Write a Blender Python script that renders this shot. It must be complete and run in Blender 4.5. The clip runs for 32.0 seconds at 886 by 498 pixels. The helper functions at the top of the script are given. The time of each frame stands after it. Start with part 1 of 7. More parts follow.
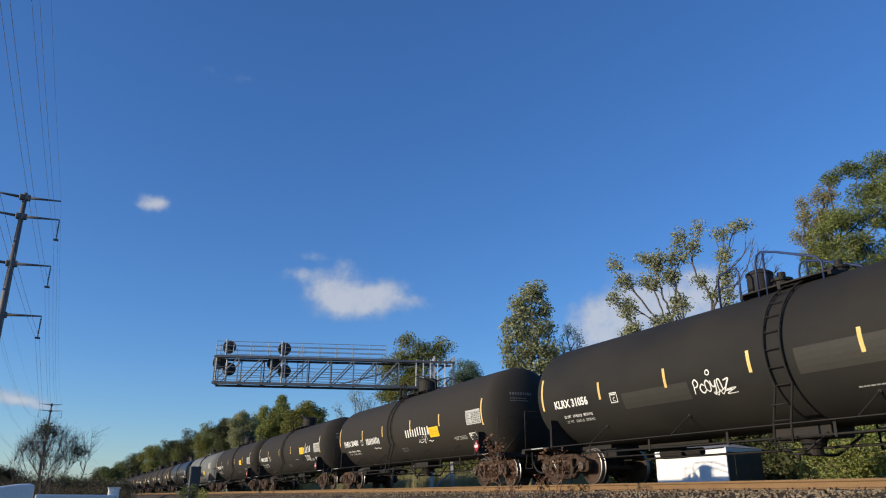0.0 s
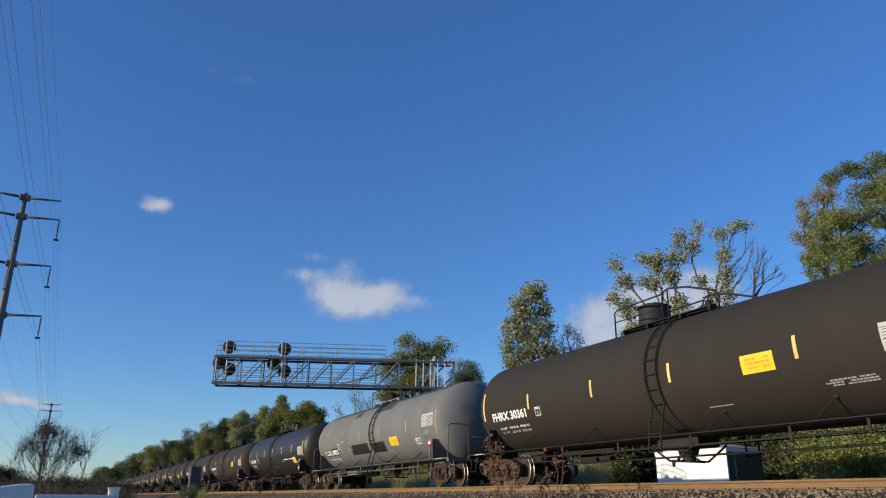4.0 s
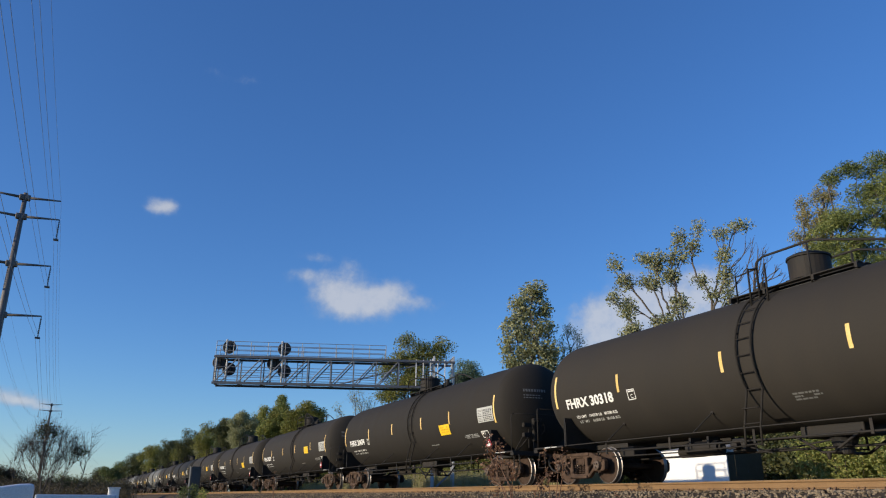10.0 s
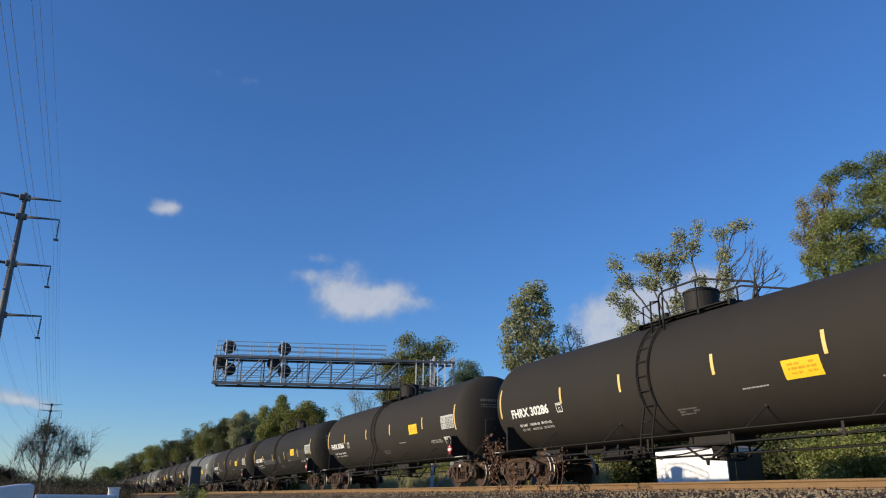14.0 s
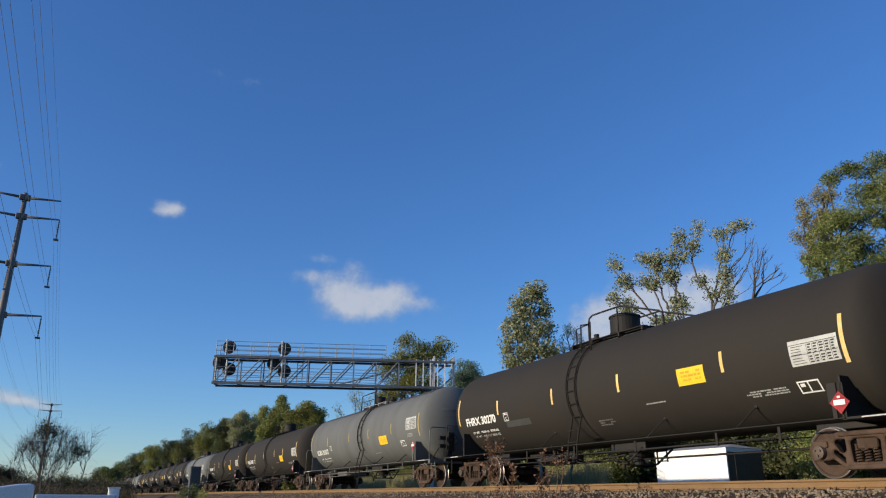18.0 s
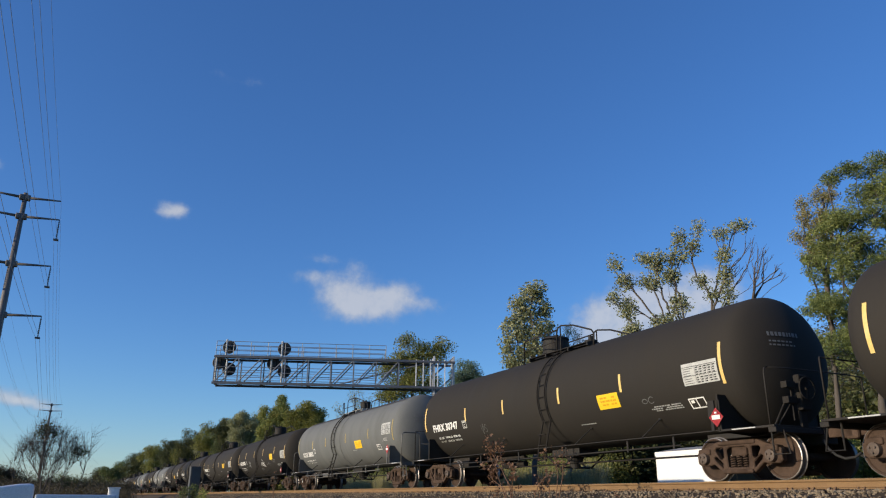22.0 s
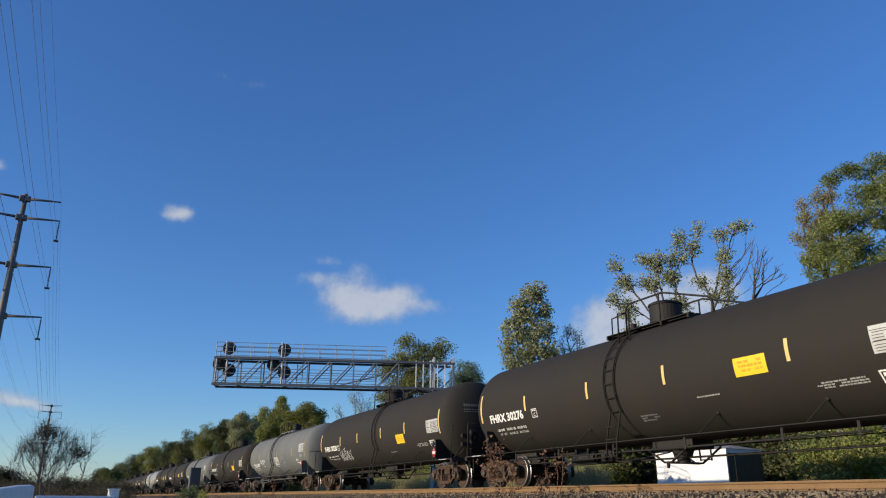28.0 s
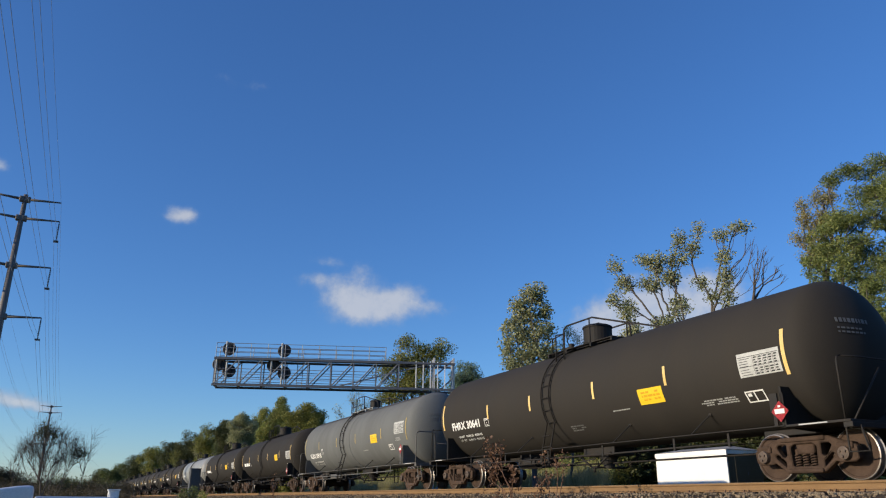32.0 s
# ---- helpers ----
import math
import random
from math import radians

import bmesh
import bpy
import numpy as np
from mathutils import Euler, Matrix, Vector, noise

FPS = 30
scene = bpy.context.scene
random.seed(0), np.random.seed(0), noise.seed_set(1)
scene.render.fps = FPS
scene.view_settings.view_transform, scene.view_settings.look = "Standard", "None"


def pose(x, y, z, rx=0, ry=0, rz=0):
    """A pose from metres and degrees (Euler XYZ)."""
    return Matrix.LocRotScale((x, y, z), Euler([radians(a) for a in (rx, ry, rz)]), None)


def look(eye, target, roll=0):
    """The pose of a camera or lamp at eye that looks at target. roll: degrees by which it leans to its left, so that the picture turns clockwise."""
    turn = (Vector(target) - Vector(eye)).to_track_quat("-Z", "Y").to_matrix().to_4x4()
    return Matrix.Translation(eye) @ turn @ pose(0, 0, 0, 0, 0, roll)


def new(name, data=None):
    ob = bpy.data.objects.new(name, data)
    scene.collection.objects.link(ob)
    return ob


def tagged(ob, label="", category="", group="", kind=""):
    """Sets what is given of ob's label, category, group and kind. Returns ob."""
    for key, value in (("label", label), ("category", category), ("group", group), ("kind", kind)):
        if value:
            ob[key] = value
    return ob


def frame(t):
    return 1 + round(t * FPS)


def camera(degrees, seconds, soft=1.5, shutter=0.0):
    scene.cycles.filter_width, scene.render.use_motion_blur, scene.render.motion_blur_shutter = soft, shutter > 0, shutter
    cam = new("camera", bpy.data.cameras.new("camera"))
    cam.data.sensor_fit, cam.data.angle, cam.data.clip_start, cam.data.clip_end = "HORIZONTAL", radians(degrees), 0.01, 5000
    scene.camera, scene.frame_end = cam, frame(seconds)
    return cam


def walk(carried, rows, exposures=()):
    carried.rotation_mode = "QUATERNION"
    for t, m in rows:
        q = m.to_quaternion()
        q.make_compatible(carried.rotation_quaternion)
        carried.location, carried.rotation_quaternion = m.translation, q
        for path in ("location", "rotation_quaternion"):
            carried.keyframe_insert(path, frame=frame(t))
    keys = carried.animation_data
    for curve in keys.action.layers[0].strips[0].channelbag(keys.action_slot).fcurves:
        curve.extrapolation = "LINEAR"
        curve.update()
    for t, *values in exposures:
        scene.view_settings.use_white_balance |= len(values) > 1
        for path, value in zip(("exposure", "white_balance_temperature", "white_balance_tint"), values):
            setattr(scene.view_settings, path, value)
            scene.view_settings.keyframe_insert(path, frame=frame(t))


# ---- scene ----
cam = camera(62.2, 32.0, 1.15)
YAW, EYE = radians(25.41), Vector((0.0, 0.0, -0.393))


def aim(pitch):
    """The camera's pose with its sight line raised by pitch degrees."""
    p = radians(pitch)
    way = Vector((-math.cos(YAW) * math.cos(p), math.sin(YAW) * math.cos(p), math.sin(p)))
    return look(EYE, EYE + way, 0.485)


STILL, NUDGED, SUNK = aim(18.736), aim(18.82), aim(18.87)
walk(cam, [(0, STILL), (22.2, STILL), (22.5, NUDGED), (30.6, NUDGED), (30.9, STILL), (31.1, STILL), (31.4, SUNK), (32, SUNK)],
     exposures=[(0, 0.6), (32, 0.6)])

# ---- light ----
TO_SUN = Vector((-0.056, -1.0, 0.226)).normalized()
world = bpy.data.worlds.new("sky")
scene.world = world
world.use_nodes = True
wn = world.node_tree
sky = wn.nodes.new("ShaderNodeTexSky")
sky.sky_type, sky.sun_disc = "NISHITA", False
sky.sun_elevation = math.asin(TO_SUN.z)
sky.sun_rotation = math.atan2(TO_SUN.x, TO_SUN.y)
sky.air_density, sky.dust_density, sky.ozone_density = 1.0, 0.25, 4.8
deep = wn.nodes.new("ShaderNodeHueSaturation")
deep.inputs["Hue"].default_value, deep.inputs["Saturation"].default_value = 0.508, 1.1
wn.links.new(sky.outputs[0], deep.inputs["Color"])
# light scattered many times over evens out the clear sky
even = wn.nodes.new("ShaderNodeMix")
even.data_type = "RGBA"
even.inputs["Factor"].default_value = 0.14
even.inputs["B"].default_value = (0.48, 1.1, 3.1, 1)
wn.links.new(deep.outputs[0], even.inputs["A"])
wn.links.new(even.outputs["Result"], wn.nodes["Background"].inputs[0])
wn.nodes["Background"].inputs[1].default_value = 0.124
sun_data = bpy.data.lights.new("sun", "SUN")
sun_data.energy, sun_data.angle, sun_data.color = 3.15, radians(0.53), (1.0, 0.86, 0.66)
sun = new("sun", sun_data)
sun.matrix_world = look(TO_SUN * 50, (0, 0, 0))


# ---- materials ----
def mat(name, base, rough=0.6, metal=0.0, alt=None, scale=3.0, stretch=(1, 1, 1), amount=0.5, bump=0.15, fine=60.0,
        jitter=0.0, spec=0.5, coat=0.0, grain=0.14):
    """A surface with two scales of variation: blotches of alt in base and fine grain with relief."""
    m = bpy.data.materials.new(name)
    m.use_nodes = True
    n, link = m.node_tree.nodes, m.node_tree.links.new
    b = n["Principled BSDF"]
    b.inputs["Roughness"].default_value, b.inputs["Metallic"].default_value = rough, metal
    b.inputs["Specular IOR Level"].default_value = spec
    b.inputs["Coat Weight"].default_value, b.inputs["Coat Roughness"].default_value = coat, 0.12
    co, mp = n.new("ShaderNodeTexCoord"), n.new("ShaderNodeMapping")
    mp.inputs["Scale"].default_value = stretch
    link(co.outputs["Object"], mp.inputs["Vector"])
    big, small = n.new("ShaderNodeTexNoise"), n.new("ShaderNodeTexNoise")
    info = n.new("ShaderNodeObjectInfo")
    big.noise_dimensions = "4D"
    wmul = n.new("ShaderNodeMath")
    wmul.operation = "MULTIPLY"
    wmul.inputs[1].default_value = 37.0
    link(info.outputs["Random"], wmul.inputs[0])
    link(wmul.outputs[0], big.inputs["W"])
    big.inputs["Scale"].default_value, big.inputs["Detail"].default_value, big.inputs["Roughness"].default_value = scale, 6, 0.6
    small.inputs["Scale"].default_value, small.inputs["Detail"].default_value = fine, 3
    link(mp.outputs[0], big.inputs["Vector"])
    link(co.outputs["Object"], small.inputs["Vector"])
    ramp = n.new("ShaderNodeMapRange")
    ramp.inputs["From Min"].default_value, ramp.inputs["From Max"].default_value = 0.42, 0.72
    ramp.inputs["To Max"].default_value = amount
    link(big.outputs["Fac"], ramp.inputs["Value"])
    mix = n.new("ShaderNodeMix")
    mix.data_type = "RGBA"
    mix.inputs["A"].default_value = (*base, 1)
    mix.inputs["B"].default_value = (*(alt or [c * 0.6 for c in base]), 1)
    link(ramp.outputs[0], mix.inputs["Factor"])
    hsv = n.new("ShaderNodeHueSaturation")
    val = n.new("ShaderNodeMapRange")
    val.inputs["From Min"].default_value, val.inputs["From Max"].default_value = 0.3, 0.7
    val.inputs["To Min"].default_value, val.inputs["To Max"].default_value = 1 - grain, 1 + grain
    link(small.outputs["Fac"], val.inputs["Value"])
    vary = n.new("ShaderNodeMath")
    vary.operation = "MULTIPLY_ADD"
    vary.inputs[1].default_value, vary.inputs[2].default_value = jitter, 1 - jitter / 2
    link(info.outputs["Random"], vary.inputs[0])
    both = n.new("ShaderNodeMath")
    both.operation = "MULTIPLY"
    link(vary.outputs[0], both.inputs[0])
    link(val.outputs[0], both.inputs[1])
    link(both.outputs[0], hsv.inputs["Value"])
    link(mix.outputs["Result"], hsv.inputs["Color"])
    link(hsv.outputs[0], b.inputs["Base Color"])
    rr = n.new("ShaderNodeMapRange")
    rr.inputs["To Min"].default_value, rr.inputs["To Max"].default_value = max(rough - 0.12, 0.03), min(rough + 0.15, 1)
    link(big.outputs["Fac"], rr.inputs["Value"])
    link(rr.outputs[0], b.inputs["Roughness"])
    if bump:
        bp = n.new("ShaderNodeBump")
        bp.inputs["Strength"].default_value, bp.inputs["Distance"].default_value = bump, 0.02
        link(small.outputs["Fac"], bp.inputs["Height"])
        link(bp.outputs[0], b.inputs["Normal"])
    return m


def leaf(name, a, b, c):
    """Leaves that vary from clump to clump between three greens, and let some light through."""
    m = bpy.data.materials.new(name)
    m.use_nodes = True
    n, link = m.node_tree.nodes, m.node_tree.links.new
    p = n["Principled BSDF"]
    g = n.new("ShaderNodeNewGeometry")
    ramp = n.new("ShaderNodeValToRGB")
    ramp.color_ramp.elements[0].color, ramp.color_ramp.elements[1].color = (*a, 1), (*c, 1)
    mid = ramp.color_ramp.elements.new(0.55)
    mid.color = (*b, 1)
    co, ns = n.new("ShaderNodeTexCoord"), n.new("ShaderNodeTexNoise")
    ns.inputs["Scale"].default_value = 0.5
    link(co.outputs["Object"], ns.inputs["Vector"])
    add = n.new("ShaderNodeMath")
    add.operation = "MULTIPLY_ADD"
    add.inputs[1].default_value, add.inputs[2].default_value = 0.55, -0.0
    link(g.outputs["Random Per Island"], add.inputs[0])
    add2 = n.new("ShaderNodeMath")
    add2.operation = "MULTIPLY_ADD"
    add2.inputs[1].default_value = 0.5
    link(ns.outputs["Fac"], add2.inputs[0])
    link(add.outputs[0], add2.inputs[2])
    link(add2.outputs[0], ramp.inputs["Fac"])
    link(ramp.outputs[0], p.inputs["Base Color"])
    p.inputs["Roughness"].default_value = 0.55
    t = n.new("ShaderNodeBsdfTranslucent")
    link(ramp.outputs[0], t.inputs["Color"])
    mx = n.new("ShaderNodeMixShader")
    mx.inputs[0].default_value = 0.38
    link(p.outputs[0], mx.inputs[1])
    link(t.outputs[0], mx.inputs[2])
    link(mx.outputs[0], n["Material Output"].inputs["Surface"])
    return m


black_tank = mat("black_tank", (0.026, 0.0225, 0.0185), 0.8, alt=(0.038, 0.032, 0.025), scale=1.2, stretch=(1.6, 0.35, 0.35), amount=0.45, bump=0.03, fine=25, jitter=0.25, spec=0.25, grain=0.04)
gloss_tank = mat("gloss_tank", (0.021, 0.0195, 0.0175), 0.46, alt=(0.03, 0.028, 0.026), scale=1.0, amount=0.5, bump=0.02, fine=20, spec=0.4, grain=0.04)
olive_tank = mat("olive_tank", (0.0175, 0.0162, 0.0145), 0.75, alt=(0.034, 0.03, 0.023), scale=0.6, stretch=(0.7, 1, 1), amount=0.7, bump=0.03, fine=25, spec=0.25, grain=0.04)
grey_tank = mat("grey_tank", (0.142, 0.146, 0.141), 0.75, alt=(0.088, 0.089, 0.084), scale=0.9, stretch=(1.2, 0.5, 0.35), amount=0.5, bump=0.015, fine=25, jitter=0.2, spec=0.25, grain=0.04)
pale_tank = mat("pale_tank", (0.26, 0.26, 0.245), 0.5, alt=(0.16, 0.15, 0.13), scale=1.3, stretch=(1.8, 0.3, 0.3), amount=0.6, bump=0.03, fine=25, grain=0.04)
patch_black = mat("patch_black", (0.011, 0.011, 0.011), 0.55, scale=2, amount=0.4, bump=0.03, fine=25)
patch_dust = mat("patch_dust", (0.13, 0.125, 0.115), 0.8, alt=(0.05, 0.047, 0.042), scale=2.5, amount=0.8, bump=0.03, fine=25)
patch_grey = mat("patch_grey", (0.05, 0.05, 0.047), 0.65, scale=2, amount=0.4, bump=0.03, fine=25)
patch_tan = mat("patch_tan", (0.031, 0.028, 0.021), 0.65, alt=(0.025, 0.022, 0.018), scale=1.5, amount=0.7, bump=0.03, fine=25)
crust = mat("crust", (0.045, 0.04, 0.036), 0.8, alt=(0.1, 0.09, 0.08), scale=2.5, amount=0.5, bump=0.1, fine=30)
frame_black = mat("frame_black", (0.017, 0.0155, 0.014), 0.7, alt=(0.042, 0.031, 0.023), scale=2.5, amount=0.5, bump=0.1, jitter=0.3, spec=0.3)
ladder_black = mat("ladder_black", (0.028, 0.025, 0.022), 0.85, alt=(0.02, 0.016, 0.012), scale=3, amount=0.4, bump=0.05, spec=0.15)
frame_grey = mat("frame_grey", (0.115, 0.113, 0.106), 0.6, alt=(0.09, 0.065, 0.045), scale=2.5, amount=0.6, bump=0.1)
truck_rust = mat("truck_rust", (0.08, 0.052, 0.037), 0.88, alt=(0.026, 0.017, 0.012), scale=4.5, amount=0.8, bump=0.3, fine=40, jitter=0.35, spec=0.15)
wheel_steel = mat("wheel_steel", (0.064, 0.041, 0.029), 0.85, alt=(0.03, 0.02, 0.015), scale=5.0, amount=0.6, bump=0.15, jitter=0.3, spec=0.2)
tread_steel = mat("tread_steel", (0.31, 0.285, 0.26), 0.42, 0.7, alt=(0.16, 0.12, 0.1), scale=9, amount=0.6, bump=0.03)
cap_steel = mat("cap_steel", (0.105, 0.075, 0.056), 0.7, 0.1, alt=(0.05, 0.035, 0.027), scale=8, amount=0.6)
blue_steel = mat("blue_steel", (0.02, 0.04, 0.12), 0.5, alt=(0.02, 0.02, 0.03), scale=4)
white_paint = mat("white_paint", (0.78, 0.77, 0.73), 0.6, alt=(0.45, 0.43, 0.4), scale=3, amount=0.35, bump=0.02)
plate_white = mat("plate_white", (0.5, 0.5, 0.47), 0.6, alt=(0.3, 0.3, 0.28), scale=5, amount=0.6, bump=0.02)
mid_paint = mat("mid_paint", (0.36, 0.36, 0.34), 0.65, alt=(0.18, 0.18, 0.17), scale=4, amount=0.5, bump=0.02)
faint_grey = mat("faint_grey", (0.24, 0.25, 0.25), 0.7, alt=(0.16, 0.16, 0.16), scale=3, amount=0.6, bump=0.02)
faint_paint = mat("faint_paint", (0.14, 0.14, 0.135), 0.7, alt=(0.05, 0.05, 0.05), scale=3, amount=0.5, bump=0.02)
strip_yellow = mat("strip_yellow", (0.78, 0.52, 0.16), 0.4, alt=(0.85, 0.66, 0.33), scale=6, amount=0.5, bump=0.02, jitter=0.2)
strip_dull = mat("strip_dull", (0.42, 0.31, 0.08), 0.6, alt=(0.22, 0.19, 0.1), scale=6, amount=0.7, bump=0.02, jitter=0.3)
sign_yellow = mat("sign_yellow", (0.85, 0.55, 0.02), 0.5, alt=(0.8, 0.46, 0.012), scale=5, amount=0.4, bump=0.02)
sign_orange = mat("sign_orange", (0.66, 0.33, 0.01), 0.5, scale=5, amount=0.3, bump=0.02)
sign_red = mat("sign_red", (0.55, 0.04, 0.05), 0.45, alt=(0.6, 0.15, 0.14), scale=9, amount=0.4, bump=0.02)
ink = mat("ink", (0.025, 0.025, 0.025), 0.6, scale=5, bump=0.02)
rail_rust = mat("rail_rust", (0.225, 0.138, 0.068), 0.9, alt=(0.15, 0.09, 0.046), scale=3.0, stretch=(0.6, 1, 3), amount=0.6, bump=0.2, fine=50, spec=0.15)
rail_head = mat("rail_head", (0.42, 0.38, 0.34), 0.3, 0.9, alt=(0.2, 0.13, 0.09), scale=3.0, amount=0.4, bump=0.03)
tie_wood = mat("tie_wood", (0.075, 0.055, 0.042), 0.9, alt=(0.03, 0.023, 0.02), scale=6, stretch=(1, 0.2, 1), amount=0.6, bump=0.4, jitter=0.4)
plate_rust = mat("plate_rust", (0.12, 0.07, 0.045), 0.85, scale=8, amount=0.5)
ballast_bed = mat("ballast_bed", (0.075, 0.056, 0.04), 0.95, alt=(0.03, 0.022, 0.016), scale=14, amount=0.8, bump=0.9, fine=22, spec=0.15)
stone_grey = mat("stone_grey", (0.27, 0.21, 0.14), 0.95, alt=(0.07, 0.052, 0.036), scale=1.6, amount=0.9, bump=0.3, fine=40, spec=0.2)
ground_grass = mat("ground_grass", (0.085, 0.085, 0.032), 0.95, alt=(0.15, 0.11, 0.055), scale=0.5, amount=0.8, bump=0.8, fine=9)
bark = mat("bark", (0.095, 0.078, 0.064), 0.9, alt=(0.06, 0.05, 0.04), scale=4, stretch=(1, 1, 0.3), amount=0.6, bump=0.4, fine=25)
bark_dark = mat("bark_dark", (0.11, 0.09, 0.075), 0.9, alt=(0.05, 0.04, 0.032), scale=4, amount=0.6, bump=0.3, fine=25)
dry_stem = mat("dry_stem", (0.16, 0.085, 0.05), 0.9, alt=(0.07, 0.04, 0.025), scale=6, amount=0.6)
galvanised = mat("galvanised", (0.21, 0.22, 0.24), 0.55, 0.15, alt=(0.2, 0.21, 0.22), scale=3, amount=0.5, bump=0.05, jitter=0.25)
mast_grey = mat("mast_grey", (0.5, 0.5, 0.49), 0.6, alt=(0.34, 0.33, 0.31), scale=3, amount=0.6, bump=0.05)
dark_steel = mat("dark_steel", (0.095, 0.103, 0.12), 0.55, 0.1, scale=4, amount=0.4, bump=0.05)
signal_black = mat("signal_black", (0.012, 0.012, 0.013), 0.5, scale=6, amount=0.4, bump=0.03)
lens_dark = mat("lens_dark", (0.03, 0.02, 0.02), 0.1, scale=6, bump=0.0, coat=0.5)
pole_steel = mat("pole_steel", (0.15, 0.13, 0.115), 0.6, 0.2, alt=(0.09, 0.075, 0.065), scale=1.0, amount=0.6, bump=0.05)
insulator = mat("insulator", (0.1, 0.11, 0.12), 0.4, scale=6, bump=0.0)
wire_metal = mat("wire_metal", (0.3, 0.34, 0.4), 0.6, 0.1, scale=6, bump=0.0)
shed_white = mat("shed_white", (0.86, 0.85, 0.82), 0.55, alt=(0.7, 0.69, 0.66), scale=2.0, stretch=(1, 1, 0.3), amount=0.3, bump=0.05)
# grey-green, darkened and warmed: the wall's shade is put into the colour
shed_side_shaded = mat("shed_side_shaded", (0.105, 0.09, 0.058), 0.85, alt=(0.075, 0.065, 0.042), scale=2.0, amount=0.4, bump=0.05)
shed_roof = mat("shed_roof", (0.3, 0.29, 0.28), 0.7, alt=(0.18, 0.17, 0.16), scale=3, amount=0.5, bump=0.1)
cabinet_grey = mat("cabinet_grey", (0.075, 0.078, 0.08), 0.7, alt=(0.07, 0.065, 0.055), scale=2, amount=0.5, bump=0.05)
car_paint = mat("car_paint", (0.7, 0.71, 0.73), 0.35, 0.2, scale=1.5, amount=0.15, bump=0.0, coat=0.3)
car_glass = mat("car_glass", (0.03, 0.035, 0.04), 0.05, scale=2, bump=0.0)
rubber = mat("rubber", (0.02, 0.02, 0.02), 0.85, scale=6)
chrome = mat("chrome", (0.6, 0.6, 0.6), 0.2, 1.0, scale=6, bump=0.0)
leaf_deep = leaf("leaf_deep", (0.03, 0.043, 0.015), (0.08, 0.094, 0.03), (0.2, 0.178, 0.055))
leaf_olive = leaf("leaf_olive", (0.075, 0.09, 0.036), (0.33, 0.34, 0.165), (0.6, 0.56, 0.34))
leaf_yellow = leaf("leaf_yellow", (0.08, 0.105, 0.025), (0.21, 0.22, 0.048), (0.42, 0.34, 0.07))
leaf_blue = leaf("leaf_blue", (0.090, 0.146, 0.090), (0.168, 0.236, 0.146), (0.270, 0.315, 0.180))
leaf_rust = leaf("leaf_rust", (0.18, 0.19, 0.075), (0.36, 0.32, 0.13), (0.47, 0.34, 0.17))
leaf_brush = leaf("leaf_brush", (0.085, 0.115, 0.035), (0.26, 0.3, 0.08), (0.58, 0.46, 0.16))
leaf_dry = leaf("leaf_dry", (0.109, 0.054, 0.034), (0.202, 0.109, 0.062), (0.310, 0.186, 0.109))
leaf_near = leaf("leaf_near", (0.055, 0.085, 0.027), (0.12, 0.15, 0.046), (0.25, 0.25, 0.08))
# shade below the wood's trees is put into these darker greens
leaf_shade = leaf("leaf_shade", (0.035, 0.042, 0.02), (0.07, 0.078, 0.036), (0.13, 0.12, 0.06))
leaf_fresh = leaf("leaf_fresh", (0.09, 0.13, 0.026), (0.27, 0.35, 0.07), (0.52, 0.5, 0.14))
# wide range of greens: the darkest paints in shade between the boughs
leaf_pine = leaf("leaf_pine", (0.055, 0.08, 0.03), (0.2, 0.245, 0.075), (0.52, 0.52, 0.16))
leaf_bramble = leaf("leaf_bramble", (0.035, 0.03, 0.014), (0.07, 0.055, 0.025), (0.105, 0.075, 0.038))
straw_blade = leaf("straw_blade", (0.13, 0.14, 0.05), (0.3, 0.27, 0.12), (0.5, 0.42, 0.22))
grass_blade = leaf("grass_blade", (0.093, 0.109, 0.031), (0.202, 0.186, 0.070), (0.403, 0.295, 0.139))

# ---- mesh helpers ----
MESHES = {}


def finish(bm, name, smooth=False):
    me = bpy.data.meshes.new(name)
    bm.normal_update()
    bm.to_mesh(me)
    bm.free()
    if smooth:
        me.shade_smooth()
    return me


def raw(name, verts, faces, smooth=False):
    me = bpy.data.meshes.new(name)
    me.from_pydata([tuple(v) for v in verts], [], faces)
    if smooth:
        me.shade_smooth()
    return me


def cached(key, build, smooth=False):
    """The mesh of that key, built once by build(bm)."""
    if key not in MESHES:
        bm = bmesh.new()
        build(bm)
        MESHES[key] = finish(bm, key, smooth)
    return MESHES[key]


def part(name, me, material, parent=None, label="", m=None):
    """ONE mesh object under a thing or a part."""
    ob = new(name, me)
    if not me.materials:
        me.materials.append(material)
    elif me.materials[0] is not material:
        ob.material_slots[0].link = "OBJECT"
        ob.material_slots[0].material = material
    ob.parent = parent
    if m is not None:
        ob.matrix_basis = m
    if label:
        ob["label"] = label
    return ob


def box(bm, x0, x1, y0, y1, z0, z1, bevel=0.0):
    m = Matrix.LocRotScale(((x0 + x1) / 2, (y0 + y1) / 2, (z0 + z1) / 2), None, (abs(x1 - x0), abs(y1 - y0), abs(z1 - z0)))
    r = bmesh.ops.create_cube(bm, size=1, matrix=m)
    if bevel:
        edges = list({e for v in r["verts"] for e in v.link_edges})
        bmesh.ops.bevel(bm, geom=edges, offset=bevel, segments=2, affect="EDGES", profile=0.5)


